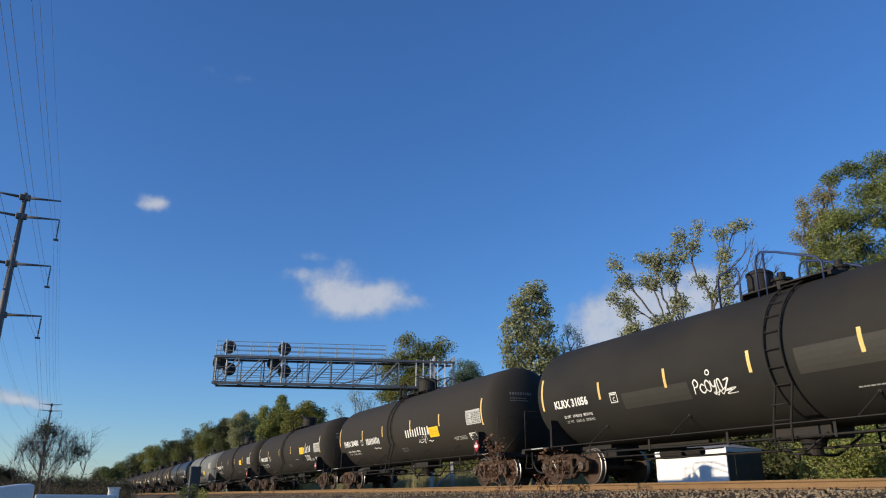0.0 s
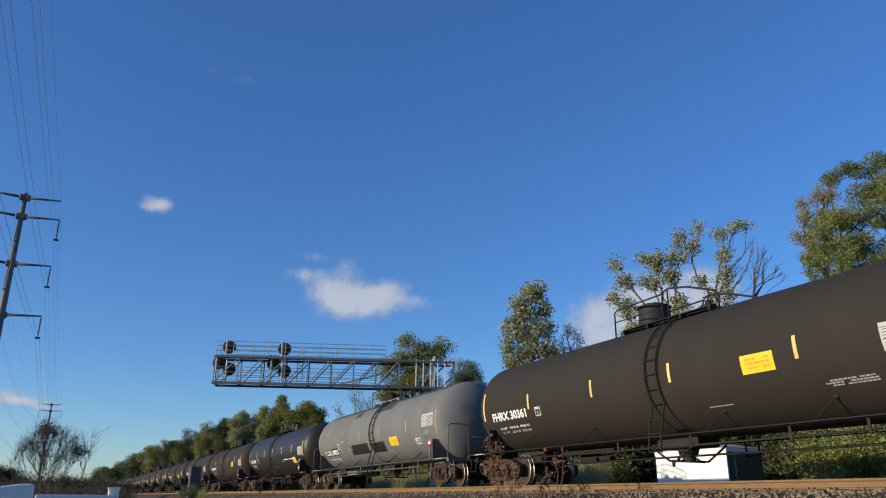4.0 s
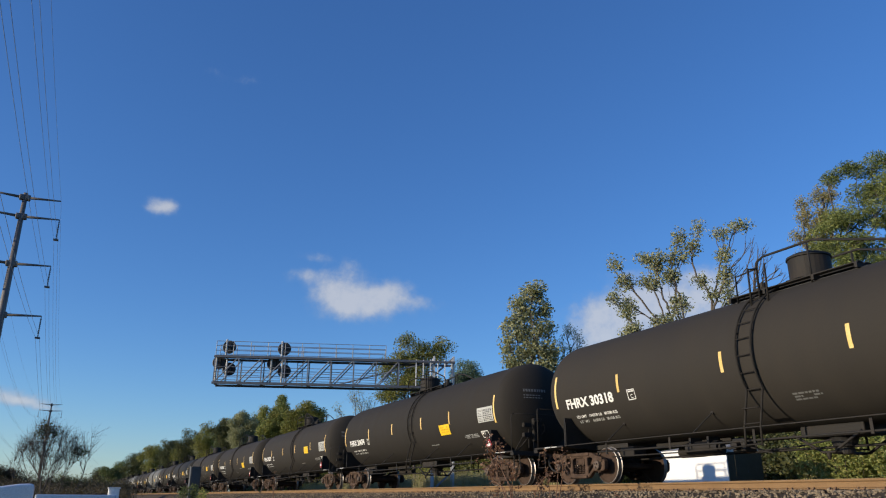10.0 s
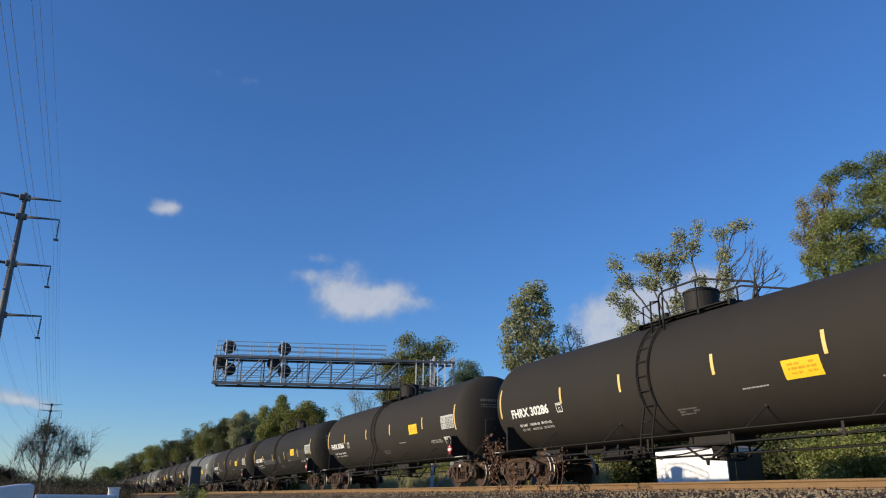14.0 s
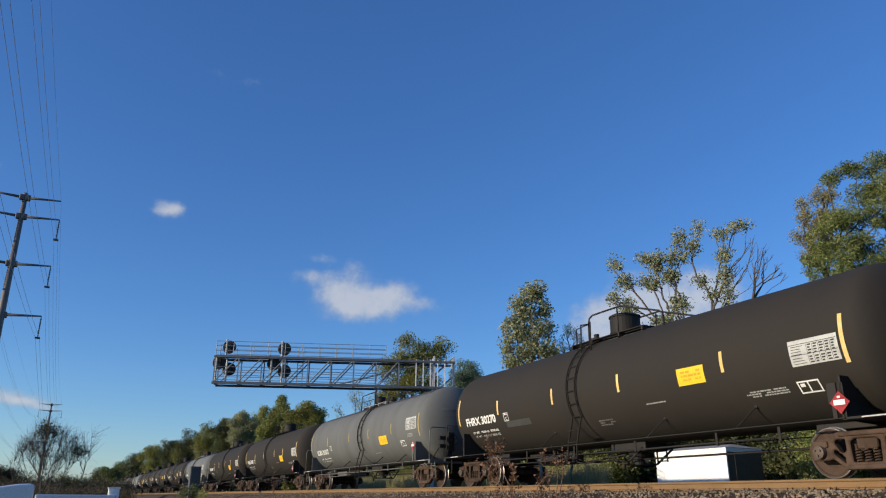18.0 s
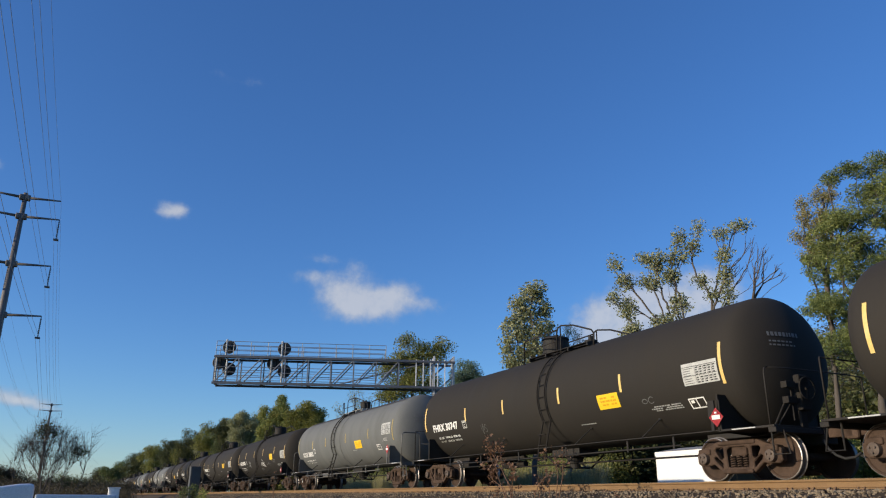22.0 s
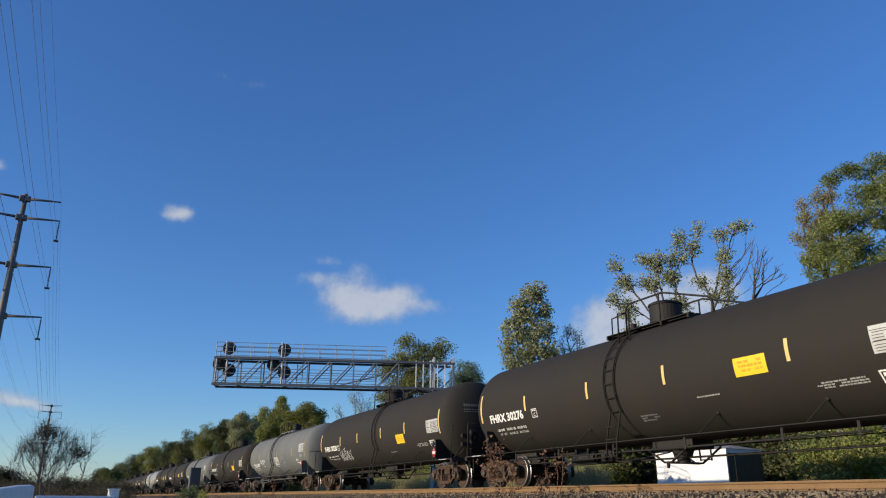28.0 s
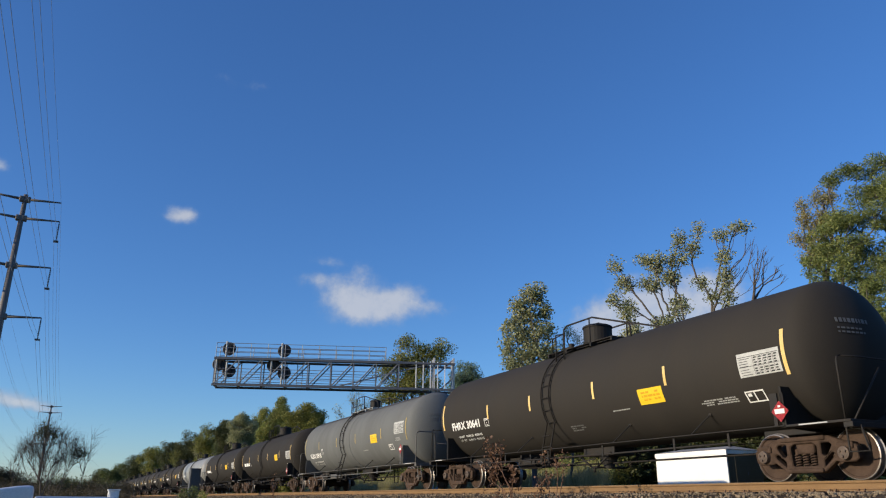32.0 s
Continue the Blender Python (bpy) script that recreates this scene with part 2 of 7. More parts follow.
def rod(bm, a, b, r, n=8, r2=None):
    """A round bar from a to b."""
    a, b = Vector(a), Vector(b)
    d = b - a
    m = Matrix.Translation((a + b) / 2) @ d.to_track_quat("Z", "Y").to_matrix().to_4x4()
    bmesh.ops.create_cone(bm, cap_ends=True, segments=n, radius1=r, radius2=r if r2 is None else r2, depth=d.length, matrix=m)


def pipe(bm, pts, r, n=7):
    """A bent round bar through pts."""
    pts = [Vector(p) for p in pts]
    rings = []
    up = Vector((0.3, 0.5, 0.81))
    for i, p in enumerate(pts):
        d = (pts[min(i + 1, len(pts) - 1)] - pts[max(i - 1, 0)]).normalized()
        u = d.cross(up)
        if u.length < 0.05:
            u = d.cross(Vector((1, 0, 0)))
        u.normalize()
        w = d.cross(u)
        rings.append([bm.verts.new(p + (u * math.cos(2 * math.pi * k / n) + w * math.sin(2 * math.pi * k / n)) * r) for k in range(n)])
    for a, b in zip(rings, rings[1:]):
        for k in range(n):
            bm.faces.new((a[k], a[(k + 1) % n], b[(k + 1) % n], b[k]))
    bm.faces.new(rings[0][::-1])
    bm.faces.new(rings[-1])


def plate(bm, outline, y0, y1, holes=()):
    """A plate in the XZ plane from y0 to y1, with holes cut through (outlines of x, z)."""
    edges = []
    for loop in (outline, *holes):
        vs = [bm.verts.new((x, y0, z)) for x, z in loop]
        edges += [bm.edges.new((vs[i], vs[(i + 1) % len(vs)])) for i in range(len(vs))]
    r = bmesh.ops.triangle_fill(bm, use_beauty=True, use_dissolve=False, edges=edges)
    faces = [g for g in r["geom"] if isinstance(g, bmesh.types.BMFace)]
    ext = bmesh.ops.extrude_face_region(bm, geom=faces)
    bmesh.ops.translate(bm, vec=(0, y1 - y0, 0), verts=[g for g in ext["geom"] if isinstance(g, bmesh.types.BMVert)])
    bmesh.ops.recalc_face_normals(bm, faces=bm.faces[:])


def lathe(bm, profile, n=24, axis="Y"):
    """Turns (along, radius) pairs about an axis."""
    rings = []
    for a, r in profile:
        ring = []
        for k in range(n):
            t = 2 * math.pi * k / n
            c, s = r * math.cos(t), r * math.sin(t)
            ring.append(bm.verts.new((c, a, s) if axis == "Y" else (c, s, a) if axis == "Z" else (a, c, s)))
        rings.append(ring)
    for a, b in zip(rings, rings[1:]):
        for k in range(n):
            bm.faces.new((a[k], a[(k + 1) % n], b[(k + 1) % n], b[k]))
    bm.faces.new(rings[0])
    bm.faces.new(rings[-1])
    bmesh.ops.recalc_face_normals(bm, faces=bm.faces[:])

# ---- the ground, the ballast and the track ----
TRACK_Y, RAIL_Y = 13.424, 12.669
GROUND_PROFILE = [(-4000, -1.9), (-60, -1.9), (0, -1.9), (6.5, -1.9), (8.5, -1.55), (10.2, -0.85), (11.0, -0.7), (16.5, -0.7), (19, -0.62), (60, -0.5), (4000, -0.5)]


def ground_height(y):
    for (a, za), (b, zb) in zip(GROUND_PROFILE, GROUND_PROFILE[1:]):
        if a <= y <= b:
            return za + (zb - za) * (y - a) / (b - a)
    return -0.6


def build_ground():
    xs = [-4000, -1200, -500, -300, -200] + list(np.arange(-150, 31, 2.0)) + [60, 200, 1000, 4000]
    ys = [-4000, -1000, -200, -60] + list(np.arange(-30, 41, 1.0)) + [60, 200, 1000, 4000]
    verts, faces = [], []
    for x in xs:
        for y in ys:
            z = ground_height(y)
            if abs(x) < 200 and abs(y) < 60 and not 10 < y < 17.5:
                z += 0.12 * noise.noise((x * 0.25, y * 0.25, 0.0)) + 0.04 * noise.noise((x, y, 3.0))
            verts.append((x, y, z))
    n = len(ys)
    for i in range(len(xs) - 1):
        for j in range(n - 1):
            a = i * n + j
            faces.append((a, a + n, a + n + 1, a + 1))
    ob = part("ground", raw("ground", verts, faces, True), ground_grass)
    tagged(ob, "uneven grassy ground with dry and green patches", "ground", kind="structure")


build_ground()


def build_bed():
    """The ballast bed: a long low bank with sloped shoulders."""
    prof = [(10.4, -0.86), (11.25, -0.36), (11.75, -0.25), (15.1, -0.25), (15.6, -0.36), (16.4, -0.86)]
    xs = [-1500, -600, -300, -150] + list(np.arange(-100, 20.1, 1.0)) + [80]
    verts, faces = [], []
    for x in xs:
        for y, z in prof:
            verts.append((x, y, z + 0.02 * noise.noise((x * 2, y * 2, 1))))
    n = len(prof)
    for i in range(len(xs) - 1):
        for j in range(n - 1):
            a = i * n + j
            faces.append((a, a + n, a + n + 1, a + 1))
    ob = part("ballast_bed", raw("ballast_bed", verts, faces), ballast_bed)
    tagged(ob, "long bank of grey crushed stone under the track", "ballast", kind="structure")


build_bed()


def build_stones():
    """Crushed stones on the near shoulder and between the ties."""
    rng = np.random.default_rng(5)
    ico = bmesh.new()
    bmesh.ops.create_icosphere(ico, subdivisions=1, radius=1)
    base = np.array([v.co[:] for v in ico.verts])
    tri = np.array([[v.index for v in f.verts] for f in ico.faces])
    ico.free()
    base = base[:, :]
    count = 9000
    u = rng.random(count)
    x = -5 - 85 * u ** 1.7
    y = 11.0 + 1.55 * rng.random(count)
    z = np.interp(y, [10.4, 11.25, 11.75, 13], [-0.86, -0.36, -0.235, -0.235]) + rng.normal(0, 0.012, count)
    size = rng.uniform(0.018, 0.042, count)
    jit = rng.uniform(0.6, 1.25, (count, len(base), 1))
    sq = rng.uniform(0.6, 1.2, (count, 1, 3))
    v = base[None] * jit * sq * size[:, None, None] + np.stack([x, y, z], 1)[:, None, :]
    f = tri[None] + (np.arange(count) * len(base))[:, None, None]
    me = raw("stones", v.reshape(-1, 3).tolist(), f.reshape(-1, 3).tolist())
    tagged(part("ballast_stones", me, stone_grey), "loose crushed grey and brown ballast stones", "ballast", kind="stuff")


build_stones()


def rail_profile():
    half = [(0.0, 0.0), (0.03, 0.0), (0.0365, -0.008), (0.0365, -0.034), (0.03, -0.043), (0.009, -0.055), (0.0085, -0.14), (0.02, -0.152), (0.072, -0.166), (0.074, -0.18), (0.0, -0.18)]
    return half[1:-1] + [(-y, z) for y, z in half[-2:0:-1]]


track = new("track")
tagged(track, "rusty steel railway track on dark wooden ties", "track", kind="structure")


def build_rails():
    prof = rail_profile()
    n = len(prof)
    for y in (RAIL_Y, 2 * TRACK_Y - RAIL_Y):
        verts = [(x, y + py, pz) for x in (-1500, -60, 30) for py, pz in prof]
        faces = []
        for i in range(2):
            for k in range(n):
                a, b = i * n + k, i * n + (k + 1) % n
                faces.append((a, b, b + n, a + n))
        r = part("rail", raw("rail", verts, faces), rail_rust, track, "rust-brown steel rail")
        bm = bmesh.new()
        box(bm, -1500, 30, y - 0.022, y + 0.022, -0.003, 0.0015)
        part("running_surface", finish(bm, "running_surface"), rail_head, r, "bright worn top of the rail")


build_rails()


def build_ties():
    def tie(bm):
        box(bm, -0.115, 0.115, -1.3, 1.3, -0.16, 0.0, 0.008)

    def anchors(bm):
        for s in (-1, 1):
            c = s * (TRACK_Y - RAIL_Y)
            box(bm, -0.1, 0.1, c - 0.18, c + 0.18, 0.0, 0.018)
            for sx in (-1, 1):
                for sy in (-1, 1):
                    box(bm, sx * 0.06 - 0.012, sx * 0.06 + 0.012, c + sy * 0.095 - 0.016, c + sy * 0.095 + 0.016, 0.018, 0.055)
                box(bm, sx * 0.14 - 0.018, sx * 0.14 + 0.018, c - 0.09, c + 0.09, -0.03, 0.012)
    me, pl = cached("tie", tie), cached("tie_plates", anchors)
    rng = random.Random(8)
    for i in range(150):
        x = -4.0 - 0.515 * i + rng.uniform(-0.03, 0.03)
        t = part("tie", me, tie_wood, track, m=pose(x, TRACK_Y + rng.uniform(-0.05, 0.05), -0.2, 0, 0, rng.uniform(-1, 1)))
        part("tie_plate", pl, plate_rust, t)
    bm = bmesh.new()
    for i in range(150, 700):
        x = -4.0 - 0.515 * i
        box(bm, x - 0.115, x + 0.115, TRACK_Y - 1.3, TRACK_Y + 1.3, -0.36, -0.2)
    ob = part("far_ties", finish(bm, "far_ties"), tie_wood, track)
    ob["kind"] = "stuff"


# ---- the signal bridge ----
def build_gantry():
    tip, back = Vector((-56.9, 8.34, 7.5)), Vector((-51.3, 24.3, 7.5))
    run = (back - tip)
    length = run.length
    root = new("signal_bridge")
    root.matrix_basis = Matrix.Translation(tip) @ run.to_track_quat("X", "Z").to_matrix().to_4x4()
    tagged(root, "galvanised cantilever signal bridge with walkway railing over the track", "signal bridge")
    H, D = 1.95, 0.75

    def add(name, build, material=galvanised, label="", parent=root):
        bm = bmesh.new()
        build(bm)
        return part(name, finish(bm, name), material, parent, label)
    for y in (-D, D):
        for z in (0.0, H):
            add("chord", lambda bm: box(bm, -0.1, length + 1.0, y - 0.08, y + 0.08, z - 0.08, z + 0.08, 0.01), dark_steel, "dark steel chord beam")
    bays = 8
    step = 13.6 / bays
    for i in range(bays + 1):
        x = i * step
        for y in (-D, D):
            add("post", lambda bm: box(bm, x - 0.04, x + 0.04, y - 0.04, y + 0.04, 0.1, H - 0.1))
            if i < bays:
                add("diagonal", lambda bm: rod(bm, (x + 0.08, y, 0.1), (x + step - 0.08, y, H - 0.1), 0.045, 6))
        add("cross_member", lambda bm: box(bm, x - 0.04, x + 0.04, -D, D, -0.05, 0.05))
    add("walkway", lambda bm: box(bm, 0, length - 1, -D + 0.1, D - 0.1, H + 0.1, H + 0.14), dark_steel)
    add("lower_walkway", lambda bm: box(bm, 0, length - 1, -D + 0.1, D - 0.1, 0.11, 0.14), dark_steel)
    for base, top, end in ((H, 1.15, 12.6), (0.0, 1.2, 12.0)):
        for y in (-D, D):
            for h in (0.45, 0.8, top):
                add("rail", lambda bm: rod(bm, (0, y, base + h), (end, y, base + h), 0.022, 6))
            for i in range(11):
                x = i * end / 10
                if base:
                    add("railing_post", lambda bm: rod(bm, (x, y, base + 0.1), (x, y, base + top), 0.025, 6))
    # access ladder in the truss
    for x in (5.9, 6.3):
        add("ladder_rail", lambda bm: rod(bm, (x, D + 0.05, 0), (x, D + 0.05, H + 1.1), 0.03, 6))
    for k in range(9):
        add("rung", lambda bm: rod(bm, (5.9, D + 0.05, 0.2 + 0.3 * k), (6.3, D + 0.05, 0.2 + 0.3 * k), 0.016, 6))
    # the mast: two tall legs with braces, standing beside the line
    for x in (length - 0.6, length + 0.9):
        for y in (-0.5, 0.5):
            add("mast_leg", lambda bm: box(bm, x - 0.075, x + 0.075, y - 0.075, y + 0.075, -8.1, H + 0.5, 0.012), mast_grey, "pale galvanised mast leg")
    for k in range(7):
        z = -7.4 + 1.4 * k
        for y in (-0.5, 0.5):
            add("mast_brace", lambda bm: rod(bm, (length - 0.6, y, z), (length + 0.9, y, z + 1.4), 0.04, 6))
    for k in range(5):
        x = length - 2.0 + 0.55 * k
        add("hanger", lambda bm: box(bm, x - 0.035, x + 0.035, -D - 0.05, -D + 0.03, 0, H + 0.15), white_paint, "white weathered hanger bar")
    add("tie_back", lambda bm: rod(bm, (9.2, -D, 0.1), (length - 0.6, -0.5, H + 0.1), 0.05, 6))
    return root


build_gantry()


def build_signal(x, z, low, high):
    """A black round signal target with hooded lamps, facing away, on a mast that stands on the bridge's walkways."""
    tip, back = Vector((-56.9, 8.34, 7.5)), Vector((-51.3, 24.3, 7.5))
    way = (back - tip).normalized()
    p = tip + way * x + Vector((0, 0, z))
    root = new("railway_signal")
    side = Vector((way.y, -way.x, 0))
    root.matrix_basis = Matrix.Translation(p + side * 0.2) @ pose(0, 0, 0, 0, 0, math.degrees(math.atan2(side.y, side.x)) + 270)
    tagged(root, "black round railway signal target seen from behind on its mast", "signal", "signal heads of the bridge")

    def add(name, build, material, label="", parent=root):
        bm = bmesh.new()
        build(bm)
        return part(name, finish(bm, name), material, parent, label)
    disc = add("target", lambda bm: lathe(bm, [(-0.02, 0.01), (-0.02, 0.46), (0.0, 0.5), (0.03, 0.5), (0.05, 0.46), (0.05, 0.01)], 28), signal_black)
    for k in range(3):
        a = math.pi / 2 + k * 2 * math.pi / 3
        c = Vector((0.24 * math.cos(a), 0, 0.24 * math.sin(a)))
        add("lens", lambda bm: rod(bm, c + Vector((0, -0.03, 0)), c + Vector((0, -0.02, 0)), 0.1, 14), lens_dark, "dark unlit lens", disc)

        def hood(bm):
            vs = []
            for i in range(9):
                t = math.pi * i / 8
                for d in (-0.02, -0.3 + 0.12 * abs(math.cos(t))):
                    vs.append(bm.verts.new((c.x + 0.12 * math.cos(t), d, c.z + 0.12 * math.sin(t))))
            for i in range(8):
                bm.faces.new((vs[2 * i], vs[2 * i + 1], vs[2 * i + 3], vs[2 * i + 2]))
            bmesh.ops.solidify(bm, geom=bm.faces[:], thickness=0.008)
        add("hood", hood, signal_black, "", disc)
    add("lamp_case", lambda bm: box(bm, -0.17, 0.17, 0.05, 0.2, -0.28, 0.28, 0.04), signal_black)
    add("bracket", lambda bm: box(bm, 0.06, 0.2, 0.18, 0.34, -0.07, 0.07, 0.01), dark_steel)
    add("mast", lambda bm: rod(bm, (0.13, 0.36, low), (0.13, 0.36, high), 0.075, 10), mast_grey, "pale galvanised signal mast")


for sx, sz in ((0.83, 2.76), (4.92, 2.73)):
    build_signal(sx, sz, 2.06 - sz, 0.5)
for sx, sz in ((0.96, 1.1), (5.02, 1.05), (0.2, 1.58), (4.2, 1.58)):
    build_signal(sx, sz, 0.12 - sz, 2.06 - sz)


def build_pylon(x, y, name_label):
    root = new("power_pole")
    root.matrix_basis = pose(x, y, -1.9)
    tagged(root, name_label, "power pole", "poles of the power line")

    def add(name, build, material, label="", parent=root):
        bm = bmesh.new()
        build(bm)
        return part(name, finish(bm, name, True), material, parent, label)
    add("shaft", lambda bm: rod(bm, (0, 0, 0), (0, 0, 37.1), 0.62, 16, 0.26), pole_steel, "tapered weathered steel shaft")
    for z, half, rise, hang in ((36.5, 4.0, 0.25, 0), (34.0, 4.2, 0.25, 2.6), (27.9, 4.2, 0.25, 2.6), (21.6, 4.2, 0.25, 2.6)):
        for s in (-1, 1):
            add("arm", lambda bm: rod(bm, (0, 0, z), (0, s * half, z + rise), 0.2, 8, 0.09), pole_steel)
            add("arm_bracket", lambda bm: box(bm, -0.3, 0.3, s * 0.05, s * 0.62, z - 0.35, z + 0.35, 0.08), pole_steel)
            if hang:
                def string(bm):
                    rod(bm, (0, s * half, z + rise), (0, s * half, z + rise - hang), 0.05, 6)
                    for k in range(9):
                        h = z + rise - 0.35 - k * 0.22
                        rod(bm, (0, s * half, h), (0, s * half, h - 0.1), 0.13, 10, 0.05)
                    box(bm, -0.3, 0.3, s * half - 0.28, s * half + 0.28, z + rise - hang - 0.12, z + rise - hang + 0.02)
                add("insulator_string", string, insulator, "hanging ribbed insulator string")
    return root


POLES = [(-345.7, -13.1), (-98.8, -10.7), (5.0, -10.5)]
for px, py in POLES:
    build_pylon(px, py, "tall weathered steel power pole with four pairs of arms")


def build_wires():
    """Sagging conductors from pole to pole; twin wires under each insulator, one wire on the top arms."""
    def sag(name, a, b, drop, r):
        pts = []
        for i in range(41):
            t = i / 40
            p = Vector(a).lerp(Vector(b), t)
            p.z -= 4 * drop * t * (1 - t)
            pts.append(p)
        bm = bmesh.new()
        pipe(bm, pts, r, 5)
        tagged(part(name, finish(bm, name, True), wire_metal), "thin sagging metal wire between the power poles", "cable", "wires of the power line")
    for (ax, ay), (bx, by), low in zip(POLES, POLES[1:], (6.2, 1.6)):
        for s in (-1, 1):
            sag("ground_wire", (ax, ay + s * 4.0, 34.8), (bx, by + s * 4.0, 34.8), low * 0.8, 0.013)
            for z in (29.65, 23.55, 17.3):
                for e in (-0.22, 0.22):
                    sag("power_cable", (ax, ay + s * 4.2 + e, z), (bx, by + s * 4.2 + e, z), low, 0.016)


build_wires()


# ---- sheds, cabinets, parked vehicle ----
def build_shed():
    root = new("equipment_shed")
    root.matrix_basis = pose(-27.38, 28.3, 0)
    tagged(root, "small white metal equipment shed with a low grey roof", "shed")
    w, d, zt_, zb = 5.02, 2.35, 2.03, -0.66

    def add(name, build, material, label="", parent=root):
        bm = bmesh.new()
        build(bm)
        return part(name, finish(bm, name), material, parent, label)
    add("front_wall", lambda bm: box(bm, -w, 0, 0, 0.06, zb, zt_), shed_white, "white sunlit metal wall")
    add("side_wall", lambda bm: box(bm, -0.06, 0.0, 0.063, d, zb, zt_), shed_side_shaded, "grey-green metal wall with its shade in the colour")
    add("rear_wall", lambda bm: box(bm, -w, -0.063, d - 0.06, d, zb, zt_), shed_white)
    add("end_wall", lambda bm: box(bm, -w, -w + 0.06, 0.063, d - 0.063, zb, zt_), shed_white)
    add("fascia", lambda bm: box(bm, -w - 0.03, 0.03, -0.03, d + 0.03, zt_ - 0.18, zt_ + 0.03, 0.01), shed_white, "white roof edge")

    def roof(bm):
        a = [bm.verts.new(p) for p in ((-w - 0.06, -0.06, zt_ + 0.034), (0.06, -0.06, zt_ + 0.034), (0.06, d + 0.06, zt_ + 0.034), (-w - 0.06, d + 0.06, zt_ + 0.034))]
        b = [bm.verts.new(p) for p in ((-w + 0.7, d / 2, zt_ + 0.26), (-0.7, d / 2, zt_ + 0.26))]
        for f in ((0, 1, 5, 4), (1, 2, 5), (2, 3, 4, 5), (3, 0, 4), (3, 2, 1, 0)):
            bm.faces.new([(a + b)[i] for i in f])
    add("roof", roof, shed_roof, "low hipped grey roof")
    add("door", lambda bm: box(bm, 0.003, 0.035, 0.5, 1.3, zb + 0.1, zt_ - 0.2, 0.008), shed_side_shaded, "closed grey-green door")
    add("door_handle", lambda bm: rod(bm, (0.035, 0.6, 0.2), (0.09, 0.6, 0.2), 0.025, 8), dark_steel)
    for k in range(3):
        add("hinge", lambda bm: rod(bm, (0.036, 1.3, -0.3 + 0.6 * k), (0.036, 1.3, -0.2 + 0.6 * k), 0.02, 6), dark_steel)


build_shed()


def build_box(name, label, category, p, w, d, h, material, cap):
    root = new(name)
    root.matrix_basis = pose(*p)
    tagged(root, label, category)

    def add(n, build, m, parent=root):
        bm = bmesh.new()
        build(bm)
        return part(n, finish(bm, n), m, parent)
    add("body", lambda bm: box(bm, -w / 2, w / 2, -d / 2, d / 2, 0, h, 0.015), material)
    add("lid", lambda bm: box(bm, -w / 2 - 0.03, w / 2 + 0.03, -d / 2 - 0.03, d / 2 + 0.03, h, h + cap, 0.012), material)
    dr = add("door", lambda bm: box(bm, w / 2, w / 2 + 0.02, -d / 2 + 0.05, d / 2 - 0.05, 0.1, h - 0.06, 0.006), material)
    add("latch", lambda bm: box(bm, w / 2 + 0.02, w / 2 + 0.05, d / 4, d / 4 + 0.03, h * 0.5, h * 0.5 + 0.12, 0.004), dark_steel, dr)


build_box("signal_cabinet", "grey weathered signal cabinet among weeds", "cabinet", (-58.5, 7.86, -1.8), 0.7, 0.72, 3.4, cabinet_grey, 0.05)
build_box("utility_pedestal", "white metal utility pedestal beside the field", "cabinet", (-28.6, 1.25, -2.0), 0.42, 0.34, 1.82, shed_white, 0.04)


